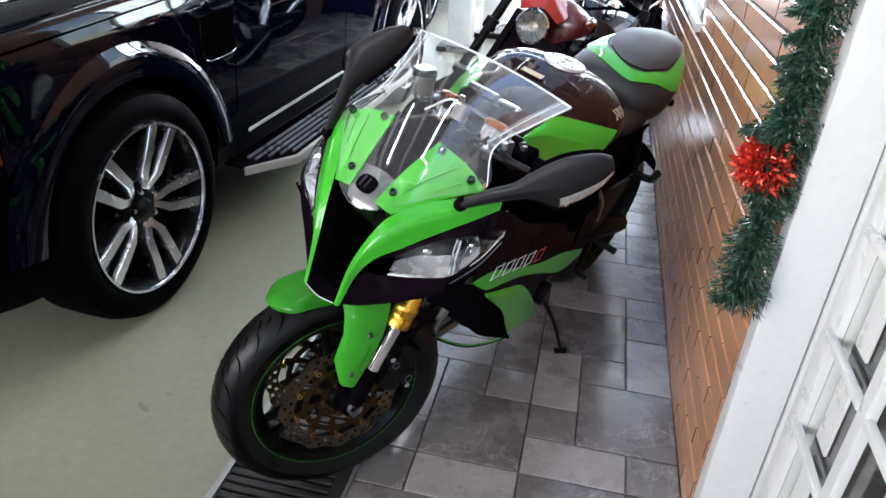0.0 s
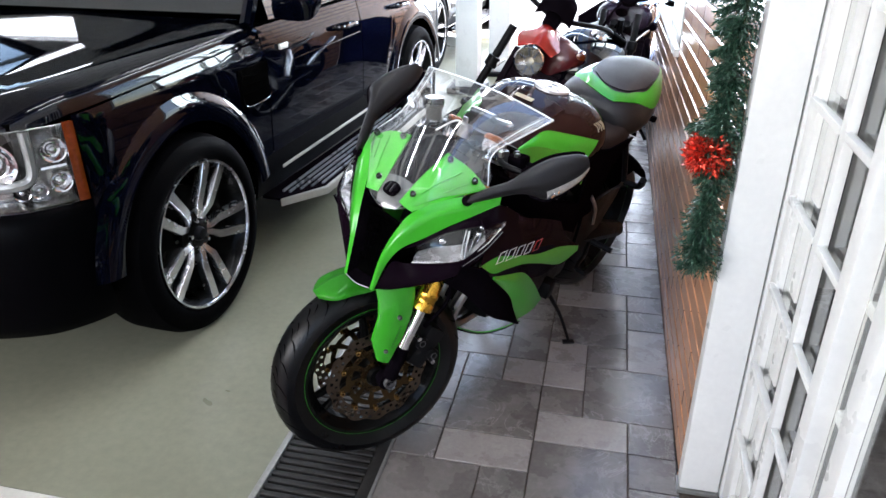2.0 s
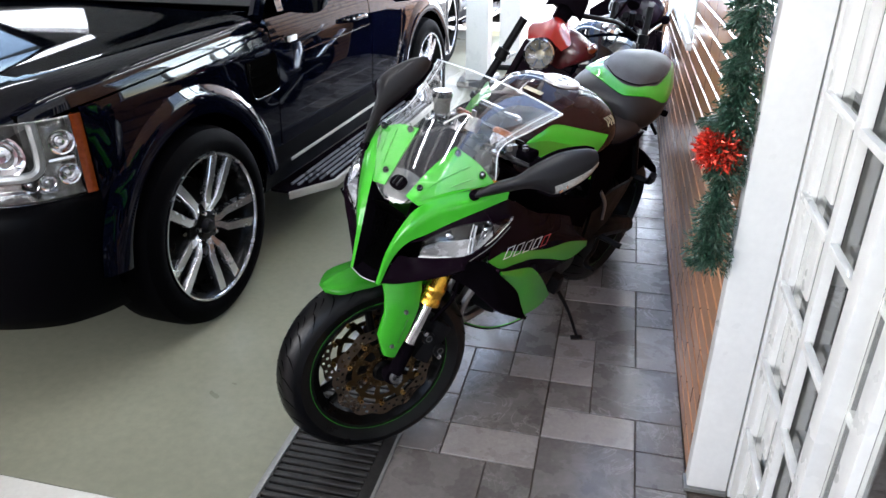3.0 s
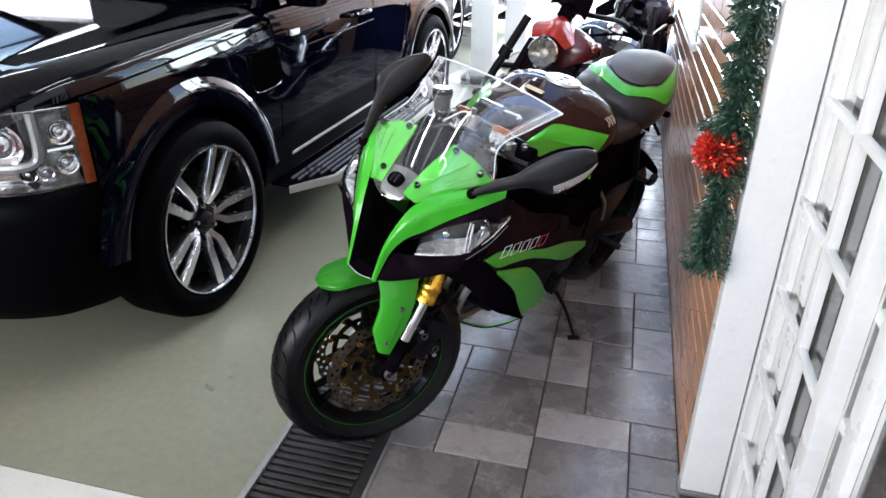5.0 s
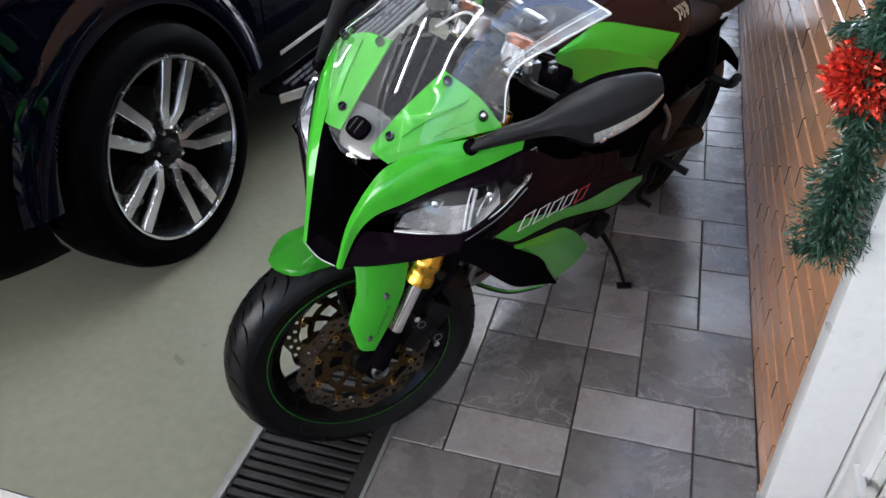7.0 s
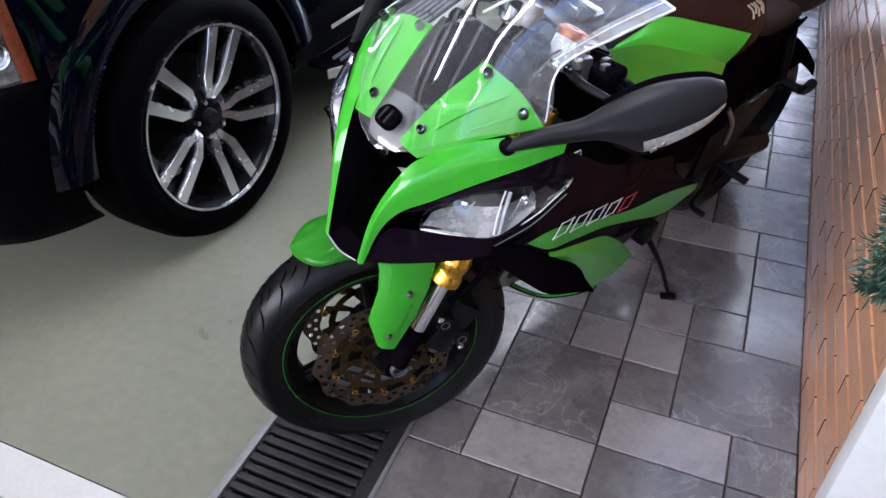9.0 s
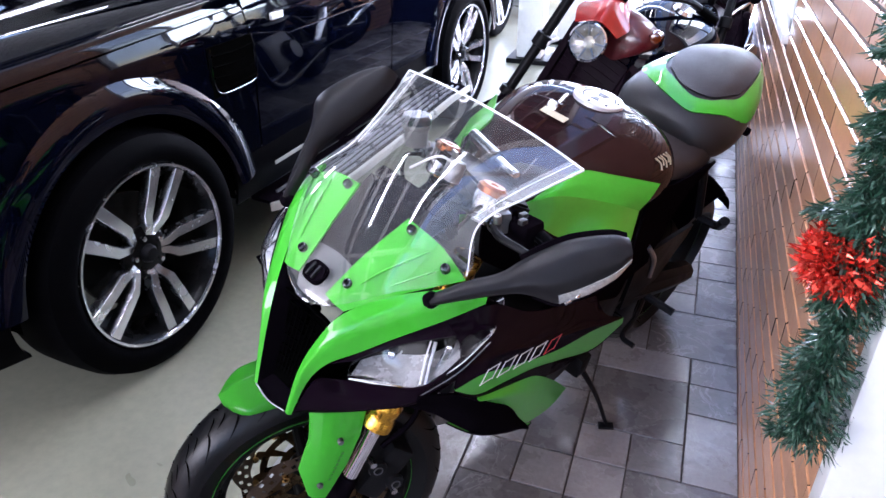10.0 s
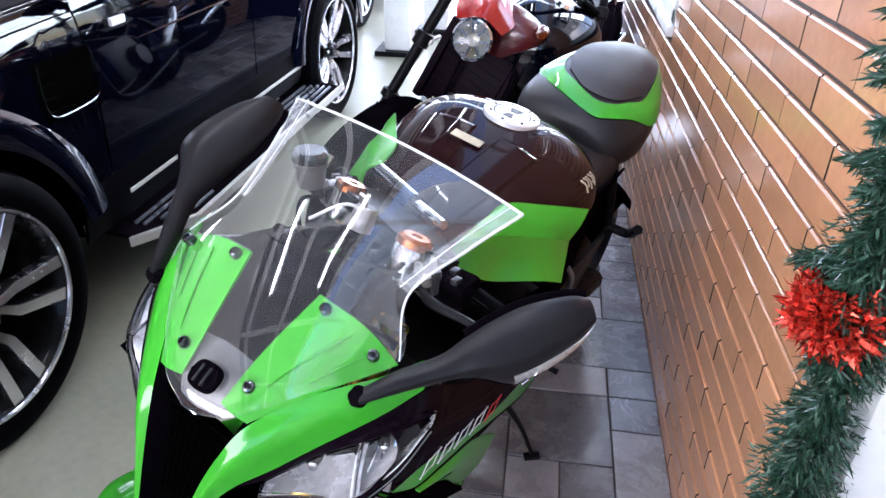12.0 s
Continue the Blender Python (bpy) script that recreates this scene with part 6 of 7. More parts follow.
for s in (1, -1):
    KN_T = [(-0.470, 0.098, 0.962), (-0.520, 0.110, 0.984), (-0.580, 0.120, 0.996), (-0.655, 0.168, 0.983), (-0.745, 0.230, 0.964)]
    KN_M = [(-0.445, 0.094, 0.952), (-0.500, 0.130, 0.970), (-0.570, 0.171, 0.957), (-0.630, 0.209, 0.941), (-0.690, 0.228, 0.914)]
    KN_B = [(-0.440, 0.092, 0.930), (-0.490, 0.134, 0.889), (-0.530, 0.158, 0.867), (-0.600, 0.226, 0.867), (-0.650, 0.252, 0.848)]
    if s < 0:
        KN_T, KN_M, KN_B = KN_T[1:], KN_M[1:], KN_B[1:]
    bpart("tank_side_panel", skin([KN_T, [tuple((Vector(p) + Vector(q)) / 2 + Vector((0, 0.004, 0.003))) for p, q in zip(KN_T, KN_M)], KN_M], 26, 8, 0.004, s < 0), GREEN, tank, "lime green tank side panel")
    bpart("knee_panel", skin([KN_M, KN_B], 22, 6, 0.004, s < 0), GREEN_DARK, tank, "green lower tank panel")
    bm = bmesh.new()
    for k in range(5):
        x = -0.775 - 0.012 * k
        a = on_tank(x, 0.50 + 0.02 * (k % 2), 0.001)
        b = on_tank(x - 0.012, 0.60 - 0.02 * (k % 2), 0.001)
        tube(bm, [Vector((a.x, a.y * s, a.z)), Vector(((a.x + b.x) / 2 - 0.008, (a.y + b.y) / 2 * s, (a.z + b.z) / 2)), Vector((b.x, b.y * s, b.z))], 0.002, 5, 8)
    bpart("marking", bm, LABEL, tank, "pale outlined marking strokes")


def tank_skin(x, u, lift):
    """A place over the tank, smooth in x; u from -1 (far lower edge) over 0 (ridge) to 1."""
    xs = [-p.x for p in prof]
    zt, w = np.interp(-x, xs, [p.y for p in prof]), np.interp(-x, xs, [p.z for p in prof])
    sc = 0.55 + 0.45 * min(1, w / 0.2)
    ys_, dz_ = (0.0, 0.32, 0.58, 0.78, 0.92, 1.0), (0.0, -0.002, -0.012, -0.032, -0.062, -0.105)
    v = min(1.0, abs(u))
    return Vector((x, math.copysign(v * w, u), zt + np.interp(v, ys_, dz_) * sc + lift))


# raised panels either side of the tank's spine, with crisp edges
for s in (1, -1):
    bm = bmesh.new()
    rows = []
    for t in np.linspace(0, 1, 22):
        row = []
        for v in np.linspace(0, 1, 18):
            x = -0.465 - 0.255 * t
            u = (0.07 + 0.06 * t) + (0.50 - 0.10 * t) * v
            e = min(t, 1 - t) * 0.255, min(v, 1 - v) * 0.42 * 0.19
            row.append(tank_skin(x, s * u, 0.0005 + 0.0045 * min(1.0, min(e) / 0.004)))
        rows.append(row)
    grid(bm, rows)
    bpart("tank_panel", bm, TANK_PAINT, tank, "raised crisp-edged panel on the tank", sharp=20)
bm = bmesh.new()
CAP = Matrix.Translation((-0.812, 0, 1.0415)) @ pose(0, 0, 0, 0, -4, 0)
lathe(bm, [(0.0, 0.0032), (0.036, 0.0032), (0.037, 0.0018), (0.0395, 0.0018), (0.041, 0.0038), (0.054, 0.0034), (0.059, 0.001), (0.060, -0.006)], CAP, 48)
cap = bpart("fuel_cap", bm, CAP_SILVER, tank, "silver fuel filler cap with bolts")
bm = bmesh.new()
lathe(bm, [(0.0368, 0.0022), (0.0395, 0.0024), (0.0396, 0.0015), (0.0368, 0.0015)], CAP, 40, True)
bpart("cap_groove", bm, DARK_METAL, cap)
for q, w in ((-1, 0.011), (1, 0.015)):
    bm = bmesh.new()
    prism(bm, [(0.0, -0.5 * w), (0.020, -w), (0.020, w), (0.0, 0.5 * w)], 0.0012, CAP @ pose(0, 0, 0, 0, 0, 90 + 90 * q) @ Matrix.Translation((0.006, 0, 0.0030)))
    bpart("key_flap", bm, DARK_METAL, cap)
for k in range(7):
    bm = bmesh.new()
    a = 2 * math.pi * k / 7
    lathe(bm, [(0.0, 0.0052), (0.0028, 0.0052), (0.0035, 0.003)], CAP @ Matrix.Translation((0.047 * math.cos(a), 0.046 * math.sin(a), 0)), 8)
    bpart("cap_bolt", bm, DARK_METAL, cap)
bm = bmesh.new()
prism(bm, [(-0.010, -0.032), (0.010, -0.032), (0.010, 0.032), (-0.010, 0.032)], 0.0012, Matrix.Translation((-0.662, -0.018, 1.0330)) @ pose(0, 0, 0, 0, 10, 0))
bpart("warning_label", bm, LABEL, tank, "beige warning label")

# seat and tail
bm = skin([[(-1.00, 0.0, 0.90), (-1.10, 0.0, 0.845), (-1.20, 0.0, 0.835), (-1.29, 0.0, 0.86)], [(-1.00, 0.09, 0.885), (-1.10, 0.11, 0.835), (-1.20, 0.13, 0.825), (-1.29, 0.13, 0.85)], [(-1.0, 0.12, 0.83), (-1.10, 0.14, 0.79), (-1.20, 0.16, 0.785), (-1.29, 0.16, 0.80)]], 16, 8, 0.02)
skin([[(-1.00, 0.0, 0.90), (-1.10, 0.0, 0.845), (-1.20, 0.0, 0.835), (-1.29, 0.0, 0.86)], [(-1.00, 0.09, 0.885), (-1.10, 0.11, 0.835), (-1.20, 0.13, 0.825), (-1.29, 0.13, 0.85)], [(-1.0, 0.12, 0.83), (-1.10, 0.14, 0.79), (-1.20, 0.16, 0.785), (-1.29, 0.16, 0.80)]], 16, 8, 0.02, True, bm)
bpart("rider_seat", bm, SEAT, None, "black vinyl rider seat")
TAIL = ((-1.235, 0.105, 0.875, 0.80), (-1.265, 0.150, 0.905, 0.775), (-1.32, 0.178, 0.930, 0.765), (-1.40, 0.182, 0.950, 0.775), (-1.50, 0.165, 0.972, 0.80), (-1.60, 0.130, 0.985, 0.83), (-1.70, 0.085, 0.978, 0.87), (-1.76, 0.045, 0.960, 0.90))
bm = bmesh.new()
rows = []
tail_prof = cr([(x, w, (zt - zb)) for x, w, zt, zb in TAIL], 26)
tail_low = cr([(x, 0, zb) for x, w, zt, zb in TAIL], 26)
for p, q in zip(tail_prof, tail_low):
    row = []
    for j in range(28):
        a = 2 * math.pi * j / 28
        c, sn = math.cos(a), math.sin(a)
        row.append(Vector((p.x, p.y * math.copysign(abs(c) ** 0.75, c), q.z + p.z * (0.5 + 0.5 * math.copysign(abs(sn) ** 0.8, sn)))))
    rows.append(row)
vs = grid(bm, rows, True)
bm.faces.new(vs[0])
bm.faces.new(list(reversed(vs[-1])))
tail = bpart("tail_cowl", bm, GREY_PLASTIC, None, "dark grey tail cowl with green trim", sharp=60)


def on_tail(x, a, lift=0.0):
    """A place on the tail cowl at x; a turns from the near side (0) over the top (90 degrees)."""
    xs = [-p.x for p in tail_prof]
    w, h, low = (np.interp(-x, xs, v) for v in ([p.y for p in tail_prof], [p.z for p in tail_prof], [q.z for q in tail_low]))
    c, sn = math.cos(a), math.sin(a)
    return Vector((x, (w + lift) * math.copysign(abs(c) ** 0.75, c), low + h * (0.5 + 0.5 * math.copysign(abs(sn) ** 0.8, sn)) + lift * max(0, sn)))


def band(c0, c1):
    return skin([[on_tail(x, radians(a), 0.004) for x, a in c0], [on_tail(x, radians(a), 0.005) for x, a in [((p[0] + q[0]) / 2, (p[1] + q[1]) / 2) for p, q in zip(c0, c1)]], [on_tail(x, radians(a), 0.004) for x, a in c1]], 34, 5, 0.003)


bpart("tail_trim", band([(-1.60, 136), (-1.48, 130), (-1.40, 117), (-1.36, 101), (-1.32, 86), (-1.335, 72), (-1.37, 64), (-1.42, 52), (-1.52, 49), (-1.60, 46), (-1.70, 45)],
                        [(-1.60, 160), (-1.48, 158), (-1.39, 150), (-1.31, 111), (-1.27, 80), (-1.285, 66), (-1.33, 48), (-1.40, 16), (-1.50, 14), (-1.60, 14), (-1.70, 18)]), GREEN, tail, "lime green trim round the pillion pad")
PAD = (((-1.405, 112), (-1.345, 92), (-1.350, 74), (-1.430, 56)), ((-1.48, 124), (-1.45, 95), (-1.45, 75), (-1.51, 53)), ((-1.58, 129), (-1.58, 95), (-1.58, 75), (-1.60, 50)), ((-1.69, 125), (-1.70, 95), (-1.70, 75), (-1.69, 50)))
bpart("pillion_pad", skin([[on_tail(x, radians(a), lift) for x, a in row] for row, lift in zip(PAD, (0.005, 0.010, 0.010, 0.005))], 24, 24, 0.006), SEAT, tail, "brown-black pillion pad")
bm = bmesh.new()
box(bm, (0.05, 0.10, 0.05), Matrix.Translation((-1.735, 0, 0.86)) @ pose(0, 0, 0, 0, -20, 0), 0.012)
bpart("tail_light", bm, AMBER, tail, "red-brown tail light")
bm = skin([[(-1.45, -0.09, 0.80), (-1.45, 0.09, 0.80)], [(-1.62, -0.07, 0.79), (-1.62, 0.07, 0.79)], [(-1.78, -0.05, 0.62), (-1.78, 0.05, 0.62)]], 6, 10, 0.006)
bpart("rear_mudguard", bm, PLASTIC)
for s in (-1, 1):
    bm = bmesh.new()
    tube(bm, [(-1.62, 0.05 * s, 0.765), (-1.64, 0.115 * s, 0.77)], 0.007, 8)
    box(bm, (0.026, 0.04, 0.024), Matrix.Translation((-1.645, 0.125 * s, 0.77)), 0.008)
    bpart("rear_indicator", bm, PLASTIC, None, "black rear indicator stalk")

# engine, frame, radiator, exhaust, rear end
bm = bmesh.new()
box(bm, (0.42, 0.34, 0.32), Matrix.Translation((-0.62, 0, 0.52)), 0.04)
box(bm, (0.30, 0.36, 0.26), Matrix.Translation((-0.86, 0, 0.42)), 0.04)
lathe(bm, [(0.0, 0.02), (0.07, 0.018), (0.085, 0.0), (0.085, -0.03)], Matrix.Translation((-0.68, 0.18, 0.42)) @ SIDEWAYS, 28)
bpart("engine", bm, DARK_METAL, None, "dark cast engine block")
bm = bmesh.new()
box(bm, (0.03, 0.30, 0.24), Matrix.Translation((-0.30, 0, 0.67)) @ pose(0, 0, 0, 0, -18, 0), 0.008)
bpart("radiator", bm, DARK_METAL, None, "black finned radiator")
for s in (-1, 1):
    bm = bmesh.new()
    skin([[(-0.38, 0.05 * s, 0.90), (-0.55, 0.19 * s, 0.80), (-0.80, 0.215 * s, 0.70), (-1.0, 0.17 * s, 0.56), (-1.02, 0.15 * s, 0.40)], [(-0.40, 0.05 * s, 0.80), (-0.58, 0.20 * s, 0.70), (-0.78, 0.22 * s, 0.60), (-0.95, 0.18 * s, 0.50), (-0.98, 0.16 * s, 0.38)]], 24, 5, 0.03, bm=bm)
    bpart("frame_spar", bm, PLASTIC, None, "black frame spar")
    bm = bmesh.new()
    tube(bm, [(-0.98, 0.12 * s, 0.44), (-1.2, 0.03 + 0.15 * s, 0.41), (-1.46, 0.045 + 0.145 * s, 0.318)], [0.055, 0.045, 0.036], 10, 12)
    bpart("swingarm", bm, DARK_METAL, None, "black swingarm")
    bm = bmesh.new()
    tube(bm, [(-1.0, 0.10 * s, 0.62), (-1.2, 0.10 * s, 0.76), (-1.5, 0.07 * s, 0.84)], 0.018, 8, 10)
    bpart("subframe", bm, DARK_METAL)
    bm = bmesh.new()
    skin([[(-0.98, 0.185 * s, 0.60), (-1.1, 0.20 * s, 0.62), (-1.28, 0.20 * s, 0.60)], [(-1.0, 0.185 * s, 0.40), (-1.1, 0.20 * s, 0.42), (-1.26, 0.20 * s, 0.56)]], 10, 5, 0.012, bm=bm)
    plate = bpart("footrest_plate", bm, DARK_METAL, None, "black footrest hanger")
    bm = bmesh.new()
    tube(bm, [(-1.12, 0.20 * s, 0.405), (-1.125, 0.295 * s, 0.402)], 0.012, 10)
    bpart("footrest", bm, STEEL if s < 0 else DARK_METAL, plate, "rider footrest")
    bm = bmesh.new()
    tube(bm, [(-1.33, 0.19 * s, 0.60), (-1.34, 0.25 * s, 0.60), (-1.28, 0.275 * s, 0.66)], 0.014, 8, 10)
    tube(bm, [(-1.30, 0.15 * s, 0.78), (-1.33, 0.19 * s, 0.60)], 0.012, 8)
    bpart("pillion_footrest", bm, DARK_METAL, None, "black folding pillion footrest")
    bm = bmesh.new()
    tube(bm, [(-0.97, 0.195 * s, 0.66), (-1.05, 0.20 * s, 0.58), (-1.08, 0.20 * s, 0.50)], 0.007, 8, 8)
    bpart("heel_guard", bm, STEEL)
bm = bmesh.new()
tube(bm, [(-1.10, 0.205, 0.40), (-1.03, 0.225, 0.385), (-0.95, 0.235, 0.37), (-0.94, 0.28, 0.37)], 0.008, 8, 14)
bpart("gear_lever", bm, DARK_METAL)
bm = bmesh.new()
for k in range(4):
    y = -0.12 + 0.08 * k
    tube(bm, [(-0.42, y, 0.58), (-0.32, y * 0.95, 0.52), (-0.30, y * 0.8, 0.42), (-0.38, y * 0.6, 0.32), (-0.56, y * 0.5, 0.27)], 0.019, 10, 22)
bpart("exhaust_header", bm, STEEL, None, "steel exhaust headers")
bm = bmesh.new()
lathe(bm, [(0.0, 0.0), (0.045, 0.0), (0.06, 0.06), (0.062, 0.30), (0.05, 0.36), (0.03, 0.37), (0.028, 0.34)], along((-1.02, -0.20, 0.36), (-1.42, -0.25, 0.52)), 20)
bpart("silencer", bm, STEEL, None, "steel silencer")
bike_wheel(Vector((-1.425, 0.062, 0.316)), 0.318, 0.217, 0.106, bike, "wide black rear tyre", False, (-0.085,))
bm = bmesh.new()
rows = []
for t in np.linspace(0, 1, 16):
    a = radians(60 + 90 * t)
    rows.append([Vector((-1.425 + 0.335 * math.cos(a) - 0.0, 0.062 + 0.118 * u, 0.316 + (0.338 - 0.05 * abs(u) ** 2.5) * math.sin(a))) for u in np.linspace(-1, 1, 9)])
grid(bm, rows)
bmesh.ops.solidify(bm, geom=bm.faces[:], thickness=0.004)
bpart("rear_hugger", bm, PLASTIC)
for s in (-1, 1):
    bm = skin([[(-0.80, 0.20 * s, 0.86), (-0.95, 0.17 * s, 0.84), (-1.10, 0.16 * s, 0.80), (-1.30, 0.17 * s, 0.80)], [(-0.78, 0.215 * s, 0.74), (-0.95, 0.19 * s, 0.72), (-1.10, 0.17 * s, 0.70), (-1.30, 0.15 * s, 0.73)],
               [(-0.82, 0.20 * s, 0.60), (-0.95, 0.19 * s, 0.58), (-1.08, 0.18 * s, 0.58), (-1.2, 0.13 * s, 0.66)]], 16, 8, 0.006)
    bpart("seat_side_panel", bm, PLASTIC, None, "matte black panel below the seat")
# side stand: foot flat on the tiles
inv = BIKE_M.inverted()
foot = inv @ Vector((0.071, 1.918, 0.014))
knee_pt = Vector((-0.80, 0.19, 0.33))
bm = bmesh.new()
tube(bm, [knee_pt, knee_pt.lerp(foot, 0.5) + Vector((-0.008, 0.008, 0)), foot], [0.010, 0.0065, 0.0058], 10, 10)
box(bm, (0.05, 0.06, 0.07), Matrix.Translation(knee_pt), 0.01)
stand = bpart("side_stand", bm, DARK_METAL, None, "black side stand, folded out")
bm = bmesh.new()
box(bm, (0.046, 0.026, 0.008), inv @ (Matrix.Translation((0.072, 1.916, 0.005)) @ pose(0, 0, 0, 0, 0, 15)), 0.003)
bpart("stand_foot", bm, DARK_METAL, stand)

# ---- the roadsters further along the walkway ----


def roadster(m, paint, tank_paint, label, lean, small_screen, lamp=Matrix(), bars=0.40):
    rs = empty("roadster_motorcycle", m @ pose(0, 0, 0, lean, 0, 0), label, "motorcycle", "parked roadsters")

    zones = {"headlight": lamp, "reflector": lamp, "lens": lamp, "lens_rib": lamp, "headlight_cowl": lamp, "fly_screen": lamp, "indicator": lamp,
             "handlebar": lamp, "grip": lamp, "mirror": lamp, "speedometer": lamp}

    def rp(name, bm, material, label="", parent=None, sharp=40):
        bm.transform(zones.get(name, Matrix()))
        return part(name, bm, material, parent or rs, label, sharp)
    # x forwards, front axle over the origin
    for c, r, h in (((0, 0, 0.31), 0.31, 0.06), ((-1.48, 0, 0.31), 0.31, 0.085)):
        mm = Matrix.Translation(c) @ pose(0, 0, 0, -90, 0, 0)
        bm = bmesh.new()
        prof = [(0.22, -h * 0.7)] + [(r - (1 - math.cos(a)) * h, h * math.sin(a)) for a in np.linspace(-1.4, 1.4, 9)] + [(0.22, h * 0.7)]
        lathe(bm, prof, mm, 40)
        ty = rp("tyre", bm, RUBBER, "black tyre")
        bm = bmesh.new()
        lathe(bm, [(0.222, -h * 0.6), (0.222, h * 0.6), (0.19, h * 0.4), (0.19, -h * 0.4)], mm, 40, True)
        for k in range(5):
            a = 2 * math.pi * k / 5
            tube(bm, [mm @ Vector((0, 0, 0)), mm @ Vector((0.2 * math.cos(a), 0.2 * math.sin(a), 0))], 0.014, 6)
        rp("rim", bm, RIM_BLACK, "", ty)
        bm = bmesh.new()
        lathe(bm, [(0.14, h + 0.01), (0.14, h + 0.015), (0.09, h + 0.015), (0.09, h + 0.01)], mm, 32, True)
        rp("brake_disc", bm, STEEL, "", ty)
    for s in (-1, 1):
        top = 0.975 if s < 0 or not small_screen else 0.72
        bm = bmesh.new()
        tube(bm, [(0.02, 0.10 * s, 0.30), (-0.08, 0.10 * s, 0.56)], 0.027, 12)
        tube(bm, [(-0.08, 0.10 * s, 0.56), (-0.08 - 0.39 * (top - 0.56), 0.10 * s, top)], 0.019, 12)
        lathe(bm, [(0.024, 0.0), (0.033, 0.004), (0.033, 0.03), (0.024, 0.034)], along((-0.09, 0.10 * s, 0.585), (-0.255, 0.10 * s, 1.01)), 14, True)
        if top > 0.9:
            lathe(bm, [(0.022, 0.0), (0.030, 0.004), (0.030, 0.05), (0.022, 0.054)], along((-0.165, 0.10 * s, 0.78), (-0.255, 0.10 * s, 1.01)), 14, True)
        rp("fork_leg", bm, DARK_METAL, "black fork leg")
        bm = bmesh.new()
        if s > 0:
            lathe(bm, [(0.0, 0.030), (0.018, 0.026), (0.025, 0.0), (0.026, -0.01), (0.018, -0.03), (0.0, -0.034)], Matrix.Translation((-0.215, 0.195, 0.925)) @ pose(0, 0, 0, 0, 90, 0), 16)
            ind = rp("indicator", bm, AMBER_DARK if small_screen else PLASTIC, "amber indicator" if small_screen else "black indicator")
            bm = bmesh.new()
            tube(bm, [(-0.26, 0.10, 0.86), (-0.235, 0.185, 0.920)], 0.010, 8)
            bm.transform(lamp)
            part("stalk", bm, PLASTIC, ind)
        else:
            tube(bm, [(-0.19, -0.11, 0.76), (-0.15, -0.125, 0.745)], 0.008, 6)
            lathe(bm, [(0.0, 0.016), (0.012, 0.012), (0.015, 0.0), (0.010, -0.012), (0.0, -0.014)], Matrix.Translation((-0.14, -0.13, 0.742)) @ pose(0, 0, 0, 0, 90, 0), 12)
            rp("indicator", bm, WHITE_LENS if small_screen else PLASTIC, "small clear side lamp" if small_screen else "black side lamp")
        bm = bmesh.new()
        tube(bm, [(-0.34, 0.0, 1.0), (-0.34, 0.12 * s, 1.03), (-0.42, 0.75 * bars * s, 1.05), (-0.50, bars * s, 1.03)], 0.012, 8, 16)
        hb = rp("handlebar", bm, CHROME if paint is not RED_PAINT else DARK_METAL, "tubular handlebar")
        bm = bmesh.new()
        tube(bm, [(-0.46, 0.875 * bars * s, 1.04), (-0.53, 1.1 * bars * s, 1.02)], 0.018, 10)
        rp("grip", bm, RUBBER, "", hb)
        bm = bmesh.new()
        tube(bm, [(-0.42, 0.7 * bars * s, 1.06), (-0.38, 0.75 * bars * s, 1.15), (-0.40, 0.82 * bars * s, 1.20)], 0.006, 6, 10)
        lathe(bm, [(0.0, 0.012), (0.04, 0.012), (0.05, 0.0), (0.05, -0.008), (0.0, -0.008)], Matrix.Translation((-0.40, 0.85 * bars * s, 1.23)) @ pose(0, 0, 0, 0, 80, 0), 20)
        rp("mirror", bm, PLASTIC, "round black mirror")
    HM = Matrix.Translation((-0.13, 0, 0.815)) @ pose(0, 0, 0, 0, 80, 0) @ Matrix.Diagonal((0.72, 0.72, 0.72, 1))
    bm = bmesh.new()
    lathe(bm, [(0.0, -0.10), (0.05, -0.09), (0.085, -0.05), (0.094, 0.0), (0.096, 0.012), (0.088, 0.016)], HM, 32, False, False)
    hl = rp("headlight", bm, CHROME if small_screen else PLASTIC, "round chrome headlight" if small_screen else "round black headlight")
    bm = bmesh.new()
    lathe(bm, [(0.0, -0.05), (0.03, -0.042), (0.06, -0.02), (0.086, 0.010)], HM, 10, False, False)
    rp("reflector", bm, LAMP_GOLD if small_screen else PLASTIC, "", hl, 10)
    bm = bmesh.new()
    lathe(bm, [(0.0, 0.03), (0.05, 0.026), (0.08, 0.016), (0.088, 0.012), (0.088, 0.008), (0.0, 0.02)], HM, 28)
    rp("lens", bm, LENS, "clear glass", hl).visible_shadow = False
    bm = bmesh.new()
    for k in range(7):
        a = 2 * math.pi * k / 7
        tube(bm, [HM @ Vector((0.086 * math.cos(a), 0.086 * math.sin(a), 0.006)), HM @ Vector((0.03 * math.cos(a), 0.03 * math.sin(a), -0.024))], 0.004, 5)
    rp("lens_rib", bm, STEEL_GREY, "", hl)
    if small_screen:
        bm = bmesh.new()
        skin([[(-0.16, -0.082, 0.85), (-0.135, 0.0, 0.895), (-0.165, 0.080, 0.866)], [(-0.22, -0.105, 0.895), (-0.19, 0.0, 0.955), (-0.22, 0.100, 0.904)], [(-0.31, -0.06, 0.955), (-0.28, 0.0, 0.995), (-0.31, 0.06, 0.955)]], 16, 10, 0.006, bm=bm)
        rp("headlight_cowl", bm, paint, "red headlight cowl")
        bm = bmesh.new()
